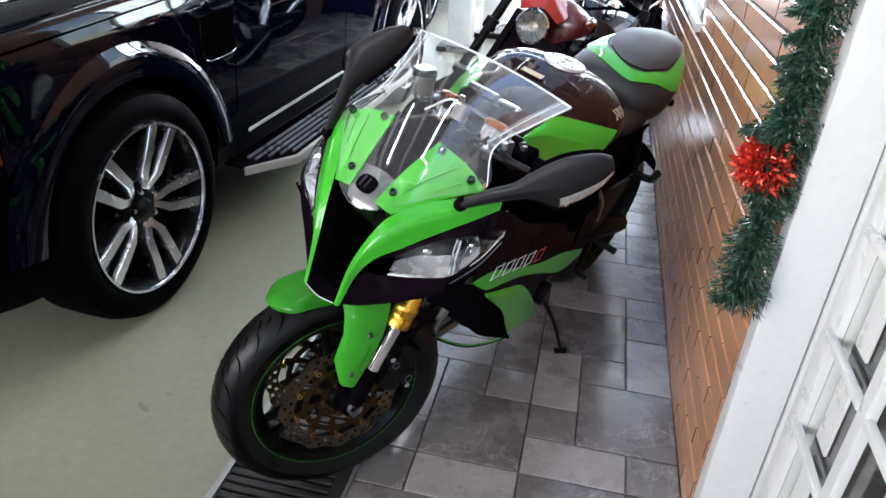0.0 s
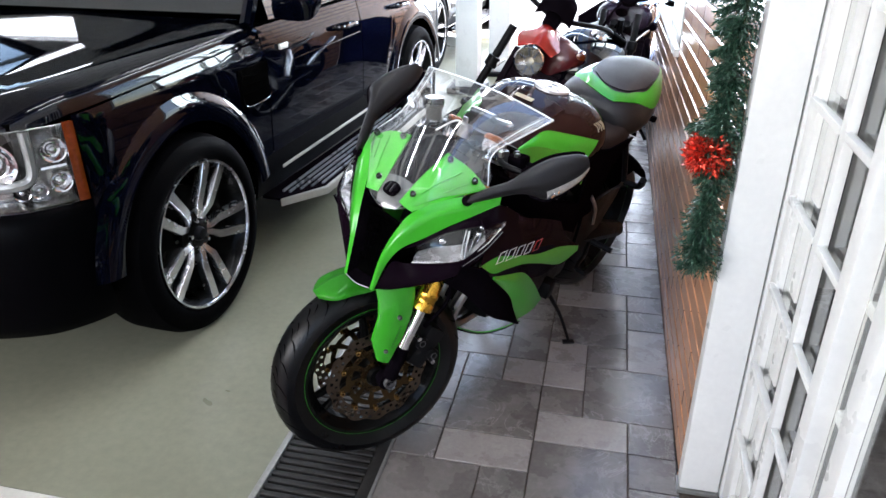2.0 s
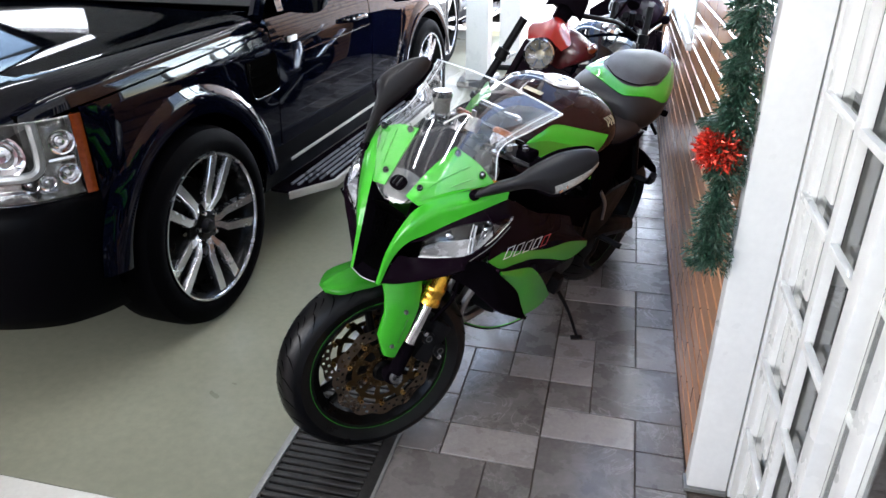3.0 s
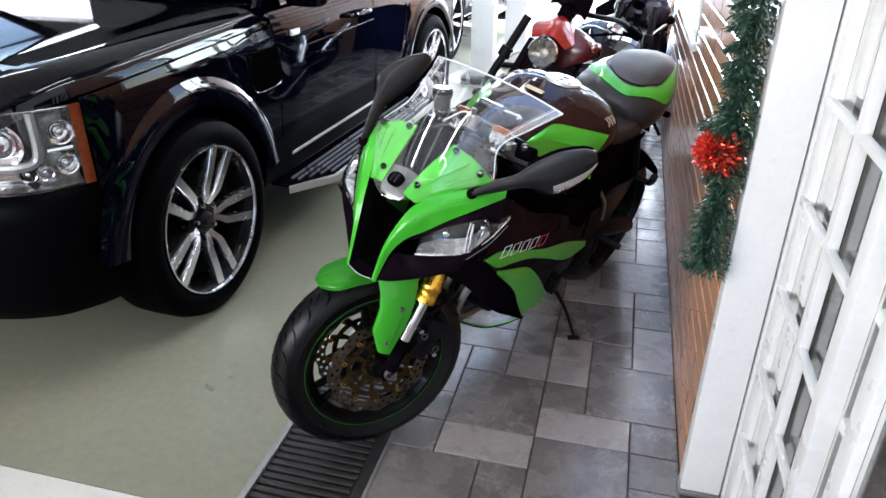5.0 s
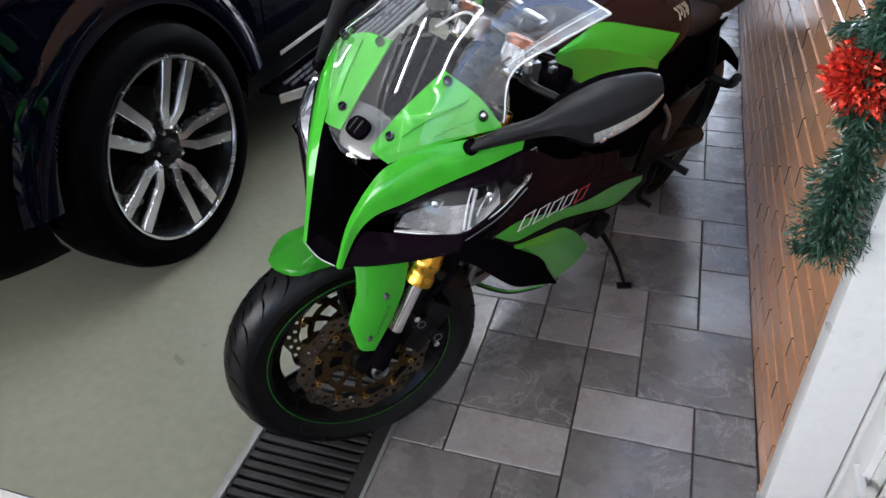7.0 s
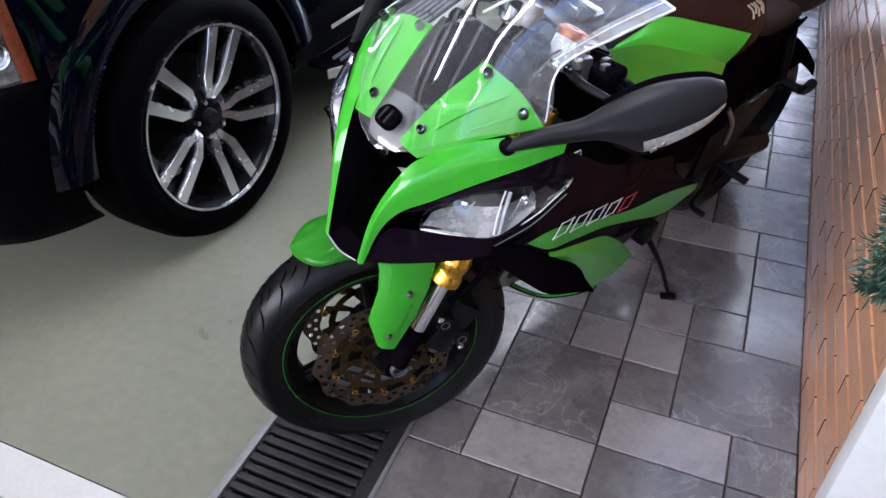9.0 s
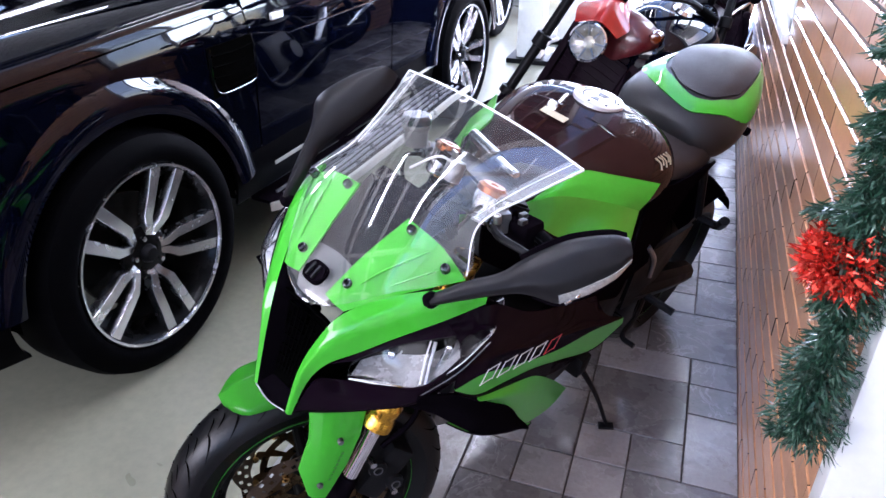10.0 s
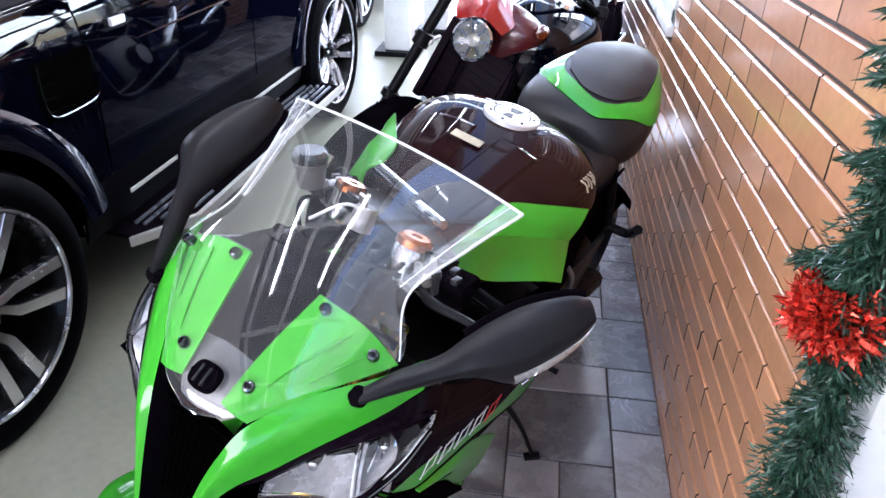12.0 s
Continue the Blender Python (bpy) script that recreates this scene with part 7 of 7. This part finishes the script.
        skin([[(-0.26, -0.09, 1.0), (-0.24, 0.0, 1.04), (-0.26, 0.09, 1.0)], [(-0.30, -0.08, 1.08), (-0.29, 0.0, 1.12), (-0.30, 0.08, 1.08)], [(-0.36, -0.06, 1.10), (-0.36, 0.0, 1.14), (-0.36, 0.06, 1.10)]], 12, 8, 0.004, bm=bm)
        rp("fly_screen", bm, PLASTIC, "small black fly screen")
    bm = bmesh.new()
    lathe(bm, [(0.0, 0.02), (0.036, 0.02), (0.041, 0.012), (0.036, -0.04), (0.0, -0.05)], Matrix.Translation((-0.28, 0.0, 1.0)) @ pose(0, 0, 0, 0, -50, 0), 20)
    rp("speedometer", bm, PLASTIC, "black round speedometer")
    def tank_shell():
        bm = bmesh.new()
        rows = []
        for x, zt, w in ((-0.40, 0.90, 0.08), (-0.46, 0.965, 0.14), (-0.58, 1.0, 0.17), (-0.72, 0.985, 0.165), (-0.86, 0.90, 0.12), (-0.94, 0.83, 0.07)):
            rows.append([Vector((x, w * math.copysign(abs(math.cos(a)) ** 0.8, math.cos(a)), zt - 0.10 + 0.10 * math.sin(a))) for a in np.linspace(0, 2 * math.pi, 21)[:-1]])
        cols = list(zip(*[cr([r[j] for r in rows], 20) for j in range(20)]))
        vs = grid(bm, [list(c) for c in cols], True)
        bm.faces.new(vs[0])
        bm.faces.new(list(reversed(vs[-1])))
        return bm
    bm = tank_shell()
    if small_screen:
        # the shroud beside the radiator, its red darkened for shade, sits in front of the black tank
        bm.transform(Matrix.Translation((-0.20, 0.085, 0.44)) @ Matrix.Diagonal((0.36, 0.72, 0.54, 1)))
        rp("radiator_shroud", bm, tank_paint, "red radiator shroud, darkened in colour for shade", sharp=60)
        bm = tank_shell()
        bm.transform(Matrix.Translation((-0.01, 0.16, 0.01)))
        tk = rp("fuel_tank", bm, CAR_PAINT, "glossy black fuel tank", sharp=60)
    else:
        tk = rp("fuel_tank", bm, tank_paint, "dark painted fuel tank", sharp=60)
    bm = bmesh.new()
    lathe(bm, [(0.0, 0.012), (0.035, 0.012), (0.042, 0.0)], Matrix.Translation((-0.61, 0.16, 1.008) if small_screen else (-0.60, 0, 0.998)), 20)
    rp("fuel_cap", bm, CHROME, "", tk)
    bm = skin([[(-0.88, 0.0, 0.86), (-1.05, 0.0, 0.82), (-1.25, 0.0, 0.85), (-1.50, 0.0, 0.88)], [(-0.88, 0.09, 0.84), (-1.05, 0.13, 0.80), (-1.25, 0.13, 0.83), (-1.50, 0.09, 0.86)], [(-0.90, 0.10, 0.77), (-1.05, 0.14, 0.74), (-1.25, 0.14, 0.77), (-1.5, 0.09, 0.81)]], 18, 8, 0.02)
    skin([[(-0.88, 0.0, 0.86), (-1.05, 0.0, 0.82), (-1.25, 0.0, 0.85), (-1.50, 0.0, 0.88)], [(-0.88, 0.09, 0.84), (-1.05, 0.13, 0.80), (-1.25, 0.13, 0.83), (-1.50, 0.09, 0.86)], [(-0.90, 0.10, 0.77), (-1.05, 0.14, 0.74), (-1.25, 0.14, 0.77), (-1.5, 0.09, 0.81)]], 18, 8, 0.02, True, bm)
    rp("seat", bm, SEAT, "black stepped seat")
    bm = bmesh.new()
    tube(bm, [(-1.30, 0.12, 0.84), (-1.45, 0.13, 0.93), (-1.60, 0.06, 0.98), (-1.60, -0.06, 0.98), (-1.45, -0.13, 0.93), (-1.30, -0.12, 0.84)], 0.011, 8, 30)
    rp("grab_rail", bm, CHROME, "chrome grab rail")
    bm = bmesh.new()
    box(bm, (0.46, 0.30, 0.34), Matrix.Translation((-0.72, 0, 0.48)), 0.04)
    for s in (-1, 1):
        lathe(bm, [(0.0, 0.03), (0.08, 0.026), (0.10, 0.0), (0.10, -0.04)], Matrix.Translation((-0.80, 0.16 * s, 0.42)) @ pose(0, 0, 0, -90 * s, 0, 0), 24)
    rp("engine", bm, DARK_METAL, "dark finned engine")
    bm = bmesh.new()
    RM = Matrix.Translation((-0.40, 0.03, 0.66)) @ pose(0, 0, 0, 0, -16, 0)
    box(bm, (0.06, 0.26, 0.30), RM, 0.012)
    for s in (-1, 1):
        box(bm, (0.075, 0.035, 0.33), RM @ Matrix.Translation((0, 0.148 * s, 0)), 0.012)
    box(bm, (0.08, 0.24, 0.03), RM @ Matrix.Translation((0, 0, 0.158)), 0.010)
    lathe(bm, [(0.0, 0.02), (0.022, 0.02), (0.026, 0.012), (0.022, 0.0)], RM @ Matrix.Translation((0.0, 0.11, 0.17)), 14)
    rad = rp("radiator", bm, PURPLE_BLACK, "radiator and its shroud, coloured dark for shade")
    for k in range(9):
        bm = bmesh.new()
        box(bm, (0.004, 0.25, 0.004), RM @ Matrix.Translation((0.031, 0, -0.128 + 0.032 * k)), 0.001)
        rp("fin", bm, PURPLE_BLACK, "", rad)
    bm = bmesh.new()
    tube(bm, [RM @ Vector((0.02, 0.14, 0.14)), RM @ Vector((0.06, 0.17, 0.05)), RM @ Vector((0.04, 0.16, -0.10)), RM @ Vector((-0.08, 0.13, -0.2))], 0.014, 8, 16)
    tube(bm, [RM @ Vector((0.03, -0.12, 0.17)), RM @ Vector((0.07, -0.05, 0.10)), RM @ Vector((0.06, -0.03, -0.15))], 0.006, 6, 14)
    rp("radiator_hose", bm, PLASTIC, "black rubber hose")
    bm = bmesh.new()
    for s in (-1, 1):
        tube(bm, [(-0.50, 0.08 * s, 0.55), (-0.43, 0.09 * s, 0.44), (-0.46, 0.10 * s, 0.26), (-0.70, 0.13 * s, 0.20), (-1.25, 0.17 * s, 0.25)], 0.021, 10, 26)
    rp("exhaust_pipe", bm, DARK_METAL, "dark exhaust header pipes")
    bm = bmesh.new()
    tube(bm, [(-0.36, 0, 0.92), (-0.48, 0.0, 0.55), (-0.60, 0.0, 0.26), (-1.0, 0.0, 0.27), (-1.05, 0, 0.5)], 0.022, 8, 20)
    for s in (-1, 1):
        tube(bm, [(-0.34, 0.04 * s, 0.90), (-0.7, 0.12 * s, 0.70), (-1.0, 0.12 * s, 0.58), (-1.05, 0.1 * s, 0.4)], 0.02, 8, 16)
        tube(bm, [(-0.95, 0.11 * s, 0.62), (-1.3, 0.11 * s, 0.78), (-1.55, 0.07 * s, 0.83)], 0.014, 8, 12)
        tube(bm, [(-1.0, 0.13 * s, 0.40), (-1.48, 0.13 * s, 0.31)], 0.026, 8)
        tube(bm, [(-1.36, 0.15 * s, 0.36), (-1.24, 0.14 * s, 0.76)], 0.03, 10)
    rp("frame", bm, DARK_METAL, "black tube frame")
    for k, s in enumerate((-1, 1)):
        bm = bmesh.new()
        tube(bm, [(-1.15, 0.19 * s, 0.37), (-1.38, 0.22 * s, 0.52), (-1.62, 0.22 * s, 0.66)], [0.022, 0.036, 0.034], 12, 10)
        rp("silencer", bm, CHROME, "bright exhaust silencer")
    for a0, a1, rr, c in ((40, 130, 0.345, 0.0), (50, 165, 0.35, -1.48)):
        bm = bmesh.new()
        rows = []
        for t in np.linspace(0, 1, 12):
            a = radians(a0 + (a1 - a0) * t)
            rows.append([Vector((c + rr * math.cos(a), 0.08 * u, 0.31 + (rr - 0.04 * u * u) * math.sin(a))) for u in np.linspace(-1, 1, 7)])
        grid(bm, rows)
        bmesh.ops.solidify(bm, geom=bm.faces[:], thickness=0.004)
        rp("mudguard", bm, PLASTIC, "black mudguard")
    bm = bmesh.new()
    lathe(bm, [(0.0, 0.02), (0.04, 0.015), (0.045, 0.0), (0.04, -0.03)], Matrix.Translation((-1.62, 0, 0.80)) @ pose(0, 0, 0, 0, -100, 0), 16)
    rp("tail_light", bm, AMBER)
    bm = bmesh.new()
    tube(bm, [(-0.80, 0.15, 0.28), (-0.86, 0.30, 0.06)], 0.012, 8)
    rp("side_stand", bm, DARK_METAL)
    return rs


def headed(x, y, deg):
    """Ground pose with local x pointing towards the near end, turned by deg towards the car."""
    a = radians(deg)
    f = Vector((-math.sin(a), -math.cos(a), 0))
    l = Vector((math.cos(a), -math.sin(a), 0))
    return Matrix(((f.x, l.x, 0, x), (f.y, l.y, 0, y), (0, 0, 1, 0), (0, 0, 0, 1)))


roadster(headed(-0.754, 3.006, 23.7) @ Matrix.Diagonal((1.09, 1.09, 1.09, 1)), RED_PAINT, SHADED_RED_PAINT, "red roadster motorcycle with a round headlight, parked on the tiles", -24, True,
         Matrix.Translation((-0.225, 0.045, 0.880)) @ pose(0, 0, 0, 0, -12, 16) @ Matrix.Translation((0.13, 0, -0.815)), 0.30)
roadster(headed(0.05, 3.75, 5), BLACK_PAINT, BLACK_PAINT, "black roadster motorcycle with chrome handlebar parked behind the red one", -6, False, Matrix(), 0.27)

# a second dark car beyond the posts
tagged(copy_thing(suv, Matrix.Translation((-0.22, 4.85, 0)) @ suv.matrix_basis), "second glossy black car parked behind the first", "car")

# ---- christmas garland on the jamb ----
garland = empty("christmas_garland", Matrix.Translation((0.430, 1.192, 0.62)), "dark green tinsel christmas garland hanging down the jamb", "garland")
random.seed(5)
line = cr([Vector(p) for p in ((-0.035, 0.004, 0.13), (-0.042, 0.008, 0.23), (-0.030, 0.022, 0.34), (-0.028, 0.042, 0.46), (-0.024, 0.052, 0.58), (-0.022, 0.058, 0.72), (-0.030, 0.058, 0.9), (-0.03, 0.05, 1.2), (-0.03, 0.04, 1.55))], 160)


def clear_of_jamb(p):
    """Keeps a tip in front of the jamb's face and off the bricks."""
    p.x = min(p.x, 0.010)
    return p


# short side twigs that droop outwards from the wire
twigs = []
for k in range(64):
    i = int((k + random.random()) * (len(line) - 1) / 64)
    a = random.uniform(0.30, 1.35) * math.pi
    d = Vector((math.cos(a), math.sin(a), random.uniform(-0.9, 0.1))).normalized()
    if d.x > 0.25:
        d.x = -d.x
    twigs.append((line[i], d, random.uniform(0.035, 0.075) * (0.7 if line[i].z < 0.35 else 1.0)))
for z, d in ((0.60, Vector((-0.45, 0.85, -0.35))), (0.49, Vector((-0.85, 0.4, -0.35))), (0.72, Vector((-0.5, 0.8, -0.2)))):
    base = min(line, key=lambda v: abs(v.z - z))
    for j in range(2):
        twigs.append((base, (d + Vector((0.08 * j, 0.1 * j, -0.15 * j))).normalized(), 0.085))

bm = bmesh.new()
tube(bm, line[::4], 0.004, 6)
for base, along, reach in twigs:
    tube(bm, [base, clear_of_jamb(base + along * reach)], [0.0015, 0.0008], 4)
part("wire", bm, TWINE, garland)
for mat_, count, name in ((NEEDLE, 23000, "needles"), (NEEDLE_LIGHT, 10500, "pale_needles")):
    verts, faces = [], []
    for k in range(count):
        i = random.randrange(len(line) - 1)
        a = random.uniform(0, 2 * math.pi)
        lump = 0.5 + 0.5 * math.sin(i * 0.23) * math.sin(i * 0.11 + 1)
        if random.random() > 0.45 + 0.75 * lump:
            continue
        d = Vector((math.cos(a), math.sin(a), random.uniform(-0.8, 0.5))).normalized()
        if random.random() < 0.5:
            base, along, reach = random.choice(twigs)
            root = base + along * reach * random.random() + d * 0.004
            d = (along + d * 0.75).normalized()
        else:
            root = line[i] + d * random.uniform(0, 0.055) * (0.45 + 0.75 * lump)
        e = (d + Vector((random.uniform(-1, 1), random.uniform(-1, 1), random.uniform(-1.2, 0.5))) * 0.7).normalized()
        tip = root + e * random.uniform(0.008, 0.024)
        q = e.cross(Vector((random.uniform(-1, 1), random.uniform(-1, 1), random.uniform(-1, 1)))).normalized() * random.uniform(0.0010, 0.0018)
        root, tip = clear_of_jamb(root), clear_of_jamb(tip)
        mid = root.lerp(tip, 0.55) + Vector((0, 0, -0.003 * random.random()))
        n = len(verts)
        verts += [root - q, root + q, mid - q, mid + q, tip]
        faces += [(n, n + 1, n + 3, n + 2), (n + 2, n + 3, n + 4)]
    me = bpy.data.meshes.new(name)
    me.from_pydata(verts, [], faces)
    me.materials.append(mat_)
    ob = new(name, me)
    ob.parent = garland
    tagged(ob, kind="stuff")
# red foil bow
verts, faces = [], []
for k in range(2300):
    a, b = random.uniform(0, 2 * math.pi), random.uniform(-1.0, 1.0)
    d = Vector((math.cos(a) * math.cos(b), math.sin(a) * math.cos(b), math.sin(b)))
    c = Vector((-0.052, 0.045, 0.405)) + Vector((d.x * 0.9, d.y * 1.1, d.z * 0.9)) * random.uniform(0.01, 0.054)
    e = (d + Vector((random.uniform(-1, 1), random.uniform(-1, 1), random.uniform(-1, 1))) * 0.8).normalized()
    q = e.cross(Vector((random.uniform(-1, 1), random.uniform(-1, 1), random.uniform(-1, 1)))).normalized()
    w, ln = random.uniform(0.0012, 0.0034), random.uniform(0.010, 0.030)
    u = e.cross(q) * random.uniform(-0.006, 0.006)
    n = len(verts)
    for p in (c - q * w, c + q * w, c + e * ln * 0.6 + q * w + u, c + e * ln * 0.6 - q * w + u, c + e * ln):
        verts.append(clear_of_jamb(p))
    faces += [(n, n + 1, n + 2, n + 3), (n + 3, n + 2, n + 4)]
me = bpy.data.meshes.new("foil_bow")
me.from_pydata(verts, [], faces)
me.materials.append(TINSEL)
bow = new("foil_bow", me)
bow.parent = garland
tagged(bow, "shiny red foil bow", kind="stuff")

# ---- floor tiles ----
U = 0.1485
GAP = 0.0022
CELLS = {
    "A": ((1, 0, 2, 2, 0), (1, 2, 1, 1, 0), (2, 2, 1, 1, 1), (0, 0, 1, 1, 0), (0, 1, 1, 2, 1)),
    "B": ((1, 1, 2, 2, 0), (0, 1, 1, 1, 0), (0, 2, 1, 1, 1), (0, 0, 2, 1, 1), (2, 0, 1, 1, 0)),
    "C": ((0, 0, 2, 2, 0), (0, 2, 1, 1, 0), (1, 2, 2, 1, 1), (2, 0, 1, 2, 0)),
    "D": ((0, 1, 2, 2, 0), (2, 2, 1, 1, 0), (2, 0, 1, 2, 0), (0, 0, 2, 1, 1)),
    "E": ((0, 0, 1, 1, 1), (1, 0, 1, 1, 0), (0, 1, 2, 2, 0), (2, 0, 1, 2, 1), (2, 2, 1, 1, 0)),
    "F": ((0, 0, 2, 1, 1), (2, 0, 1, 1, 0), (1, 1, 2, 2, 0), (0, 1, 1, 2, 1)),
}
ROW_CELLS = {-1: ("C", "D"), 0: ("A", "B"), 1: ("D", "E"), 2: ("A", "F"), 3: ("C", "D")}
tile_meshes = {}


def tile_mesh(w, h, light):
    key = (w, h, light)
    if key not in tile_meshes:
        bm = bmesh.new()
        sx, sy = U * w - 2 * GAP, U * h - 2 * GAP
        slab(bm, -sx / 2, sx / 2, -sy / 2, sy / 2, -0.008, 0.0)
        top = [e for e in bm.edges if all(v.co.z > -0.001 for v in e.verts)]
        bmesh.ops.bevel(bm, geom=top, offset=0.0015, segments=1, affect="EDGES")
        bmesh.ops.recalc_face_normals(bm, faces=bm.faces)
        me = bpy.data.meshes.new("tile")
        bm.to_mesh(me)
        bm.free()
        me.materials.append(TILE_LIGHT if light else TILE_DARK)
        tile_meshes[key] = me
    return tile_meshes[key]


random.seed(11)
ROW_Y = [1.327, 1.771, 2.205, 2.616, 3.022]
while len(ROW_Y) < 15:
    ROW_Y.append(ROW_Y[-1] + 0.405)
ROW_Y = [1.327 - 0.447 * k for k in range(6, 0, -1)] + ROW_Y
for r in range(-6, 14):
    pair = ROW_CELLS.get(r) or (random.choice("ACDE"), random.choice("BDEF"))
    y0, pitch = ROW_Y[r + 6], (ROW_Y[r + 7] - ROW_Y[r + 6]) / 3
    for c, kind in enumerate(pair):
        x0 = 0.002 + (c - 1) * 3 * U
        for u, v, w, h, light in CELLS[kind]:
            me = tile_mesh(w, h, light)
            shared("tile", me, tile_bed, Matrix.Translation((x0 + (u + w / 2) * U, y0 + (v + h / 2) * pitch, random.uniform(-0.0004, 0.0004))) @ Matrix.Diagonal((1, pitch / U, 1, 1)))

# ---- bricks of the wall ----
BH, BLEN = 0.0705, 0.265
COURSE_FALL = 0.035  # the courses fall slightly along the wall
random.seed(21)
bm = bmesh.new()
slab(bm, 0.0, 0.03, -BLEN / 2 + 0.0024, BLEN / 2 - 0.0024, 0.0, BH - 0.011)
es = [e for e in bm.edges if all(v.co.x < 0.001 and v.co.z > 0.03 for v in e.verts) and abs(e.verts[0].co.y - e.verts[1].co.y) > 0.1]
bmesh.ops.bevel(bm, geom=es, offset=0.0042, segments=3, affect="EDGES")
bmesh.ops.recalc_face_normals(bm, faces=bm.faces)
brick_mesh = bpy.data.meshes.new("brick")
bm.to_mesh(brick_mesh)
bm.free()
brick_mesh.materials.append(BRICK)
brick_mesh.materials.append(MORTAR)
for p in brick_mesh.polygons:
    # the ends and the underside take the dark mortar material
    p.material_index = 1 if abs(p.normal.y) > 0.8 or p.normal.z < -0.8 else 0
unit = [v.co.copy() for v in brick_mesh.vertices]
unit_faces = [tuple(p.vertices) for p in brick_mesh.polygons]
far_v, far_f = [], []
TILT_M = pose(0, 0, 0, -math.degrees(math.atan(COURSE_FALL)), 0, 0)
for k in range(-18, 30):
    for j in range(-4, 30):
        y = 1.81 + (0.0 if k % 2 == 0 else BLEN / 2) + BLEN * (j + 0.5)
        y0, y1 = y - BLEN / 2, y + BLEN / 2
        sc = 1.0
        if y0 < DOOR_Y + 0.056:
            if y1 < DOOR_Y + 0.068:
                continue
            sc = (y1 - (DOOR_Y + 0.06)) / BLEN
            y = (y1 + DOOR_Y + 0.06) / 2
        elif y1 > WALL_END:
            continue
        z = 1.112 + BH * k - (BH - 0.011) - COURSE_FALL * (y - 1.81)
        if y1 > WIN_Y0 and y0 < WIN_Y1 and z + BH > WIN_Z0 - 0.045 and z < WIN_Z1:
            if not (y0 < WIN_Y0 - 0.06):
                continue
            sc = (WIN_Y0 - 0.022 - y0) / BLEN
            y = (y0 + WIN_Y0 - 0.022) / 2
        if z < -0.06 or z + BH > 2.75:
            continue
        m = Matrix.Translation((WALL_X + random.uniform(-0.0008, 0.0008), y, z)) @ TILT_M @ Matrix.Diagonal((1, sc, 1, 1))
        if y < 3.0 and z < 1.5:
            shared("brick", brick_mesh, brick_wall, m)
        else:
            n = len(far_v)
            far_v += [m @ c for c in unit]
            far_f += [tuple(i + n for i in f) for f in unit_faces]
# grey bed joints between the courses, set back from the brick faces
bm = bmesh.new()
for k in range(-18, 30):
    for ya, yb in ((DOOR_Y + 0.060, WIN_Y0 - 0.024), (WIN_Y0 - 0.024, WIN_Y1 + 0.024), (WIN_Y1 + 0.024, WALL_END - 0.01)):
        yc = (ya + yb) / 2
        z = 1.112 + BH * k - COURSE_FALL * (yc - 1.81)
        if z < 0.05 or z + BH > 2.70 or (ya < WIN_Y0 < yb and WIN_Z0 - 0.09 < z < WIN_Z1 + 0.04):
            continue
        box(bm, (0.013, yb - ya, 0.0106), Matrix.Translation((WALL_X + 0.0150, yc, z + 0.0054)) @ TILT_M)
me = bpy.data.meshes.new("bed_joints")
bm.to_mesh(me)
bm.free()
me.materials.append(MORTAR_PALE)
ob = new("bed_joints", me)
ob.parent = brick_wall
tagged(ob, kind="stuff")
me = bpy.data.meshes.new("brickwork")
me.from_pydata(far_v, [], far_f)
me.materials.append(BRICK)
me.materials.append(MORTAR)
me.polygons.foreach_set("material_index", [p.material_index for p in brick_mesh.polygons] * (len(far_f) // len(unit_faces)))
ob = new("brickwork", me)
ob.parent = brick_wall
tagged(ob, kind="stuff")
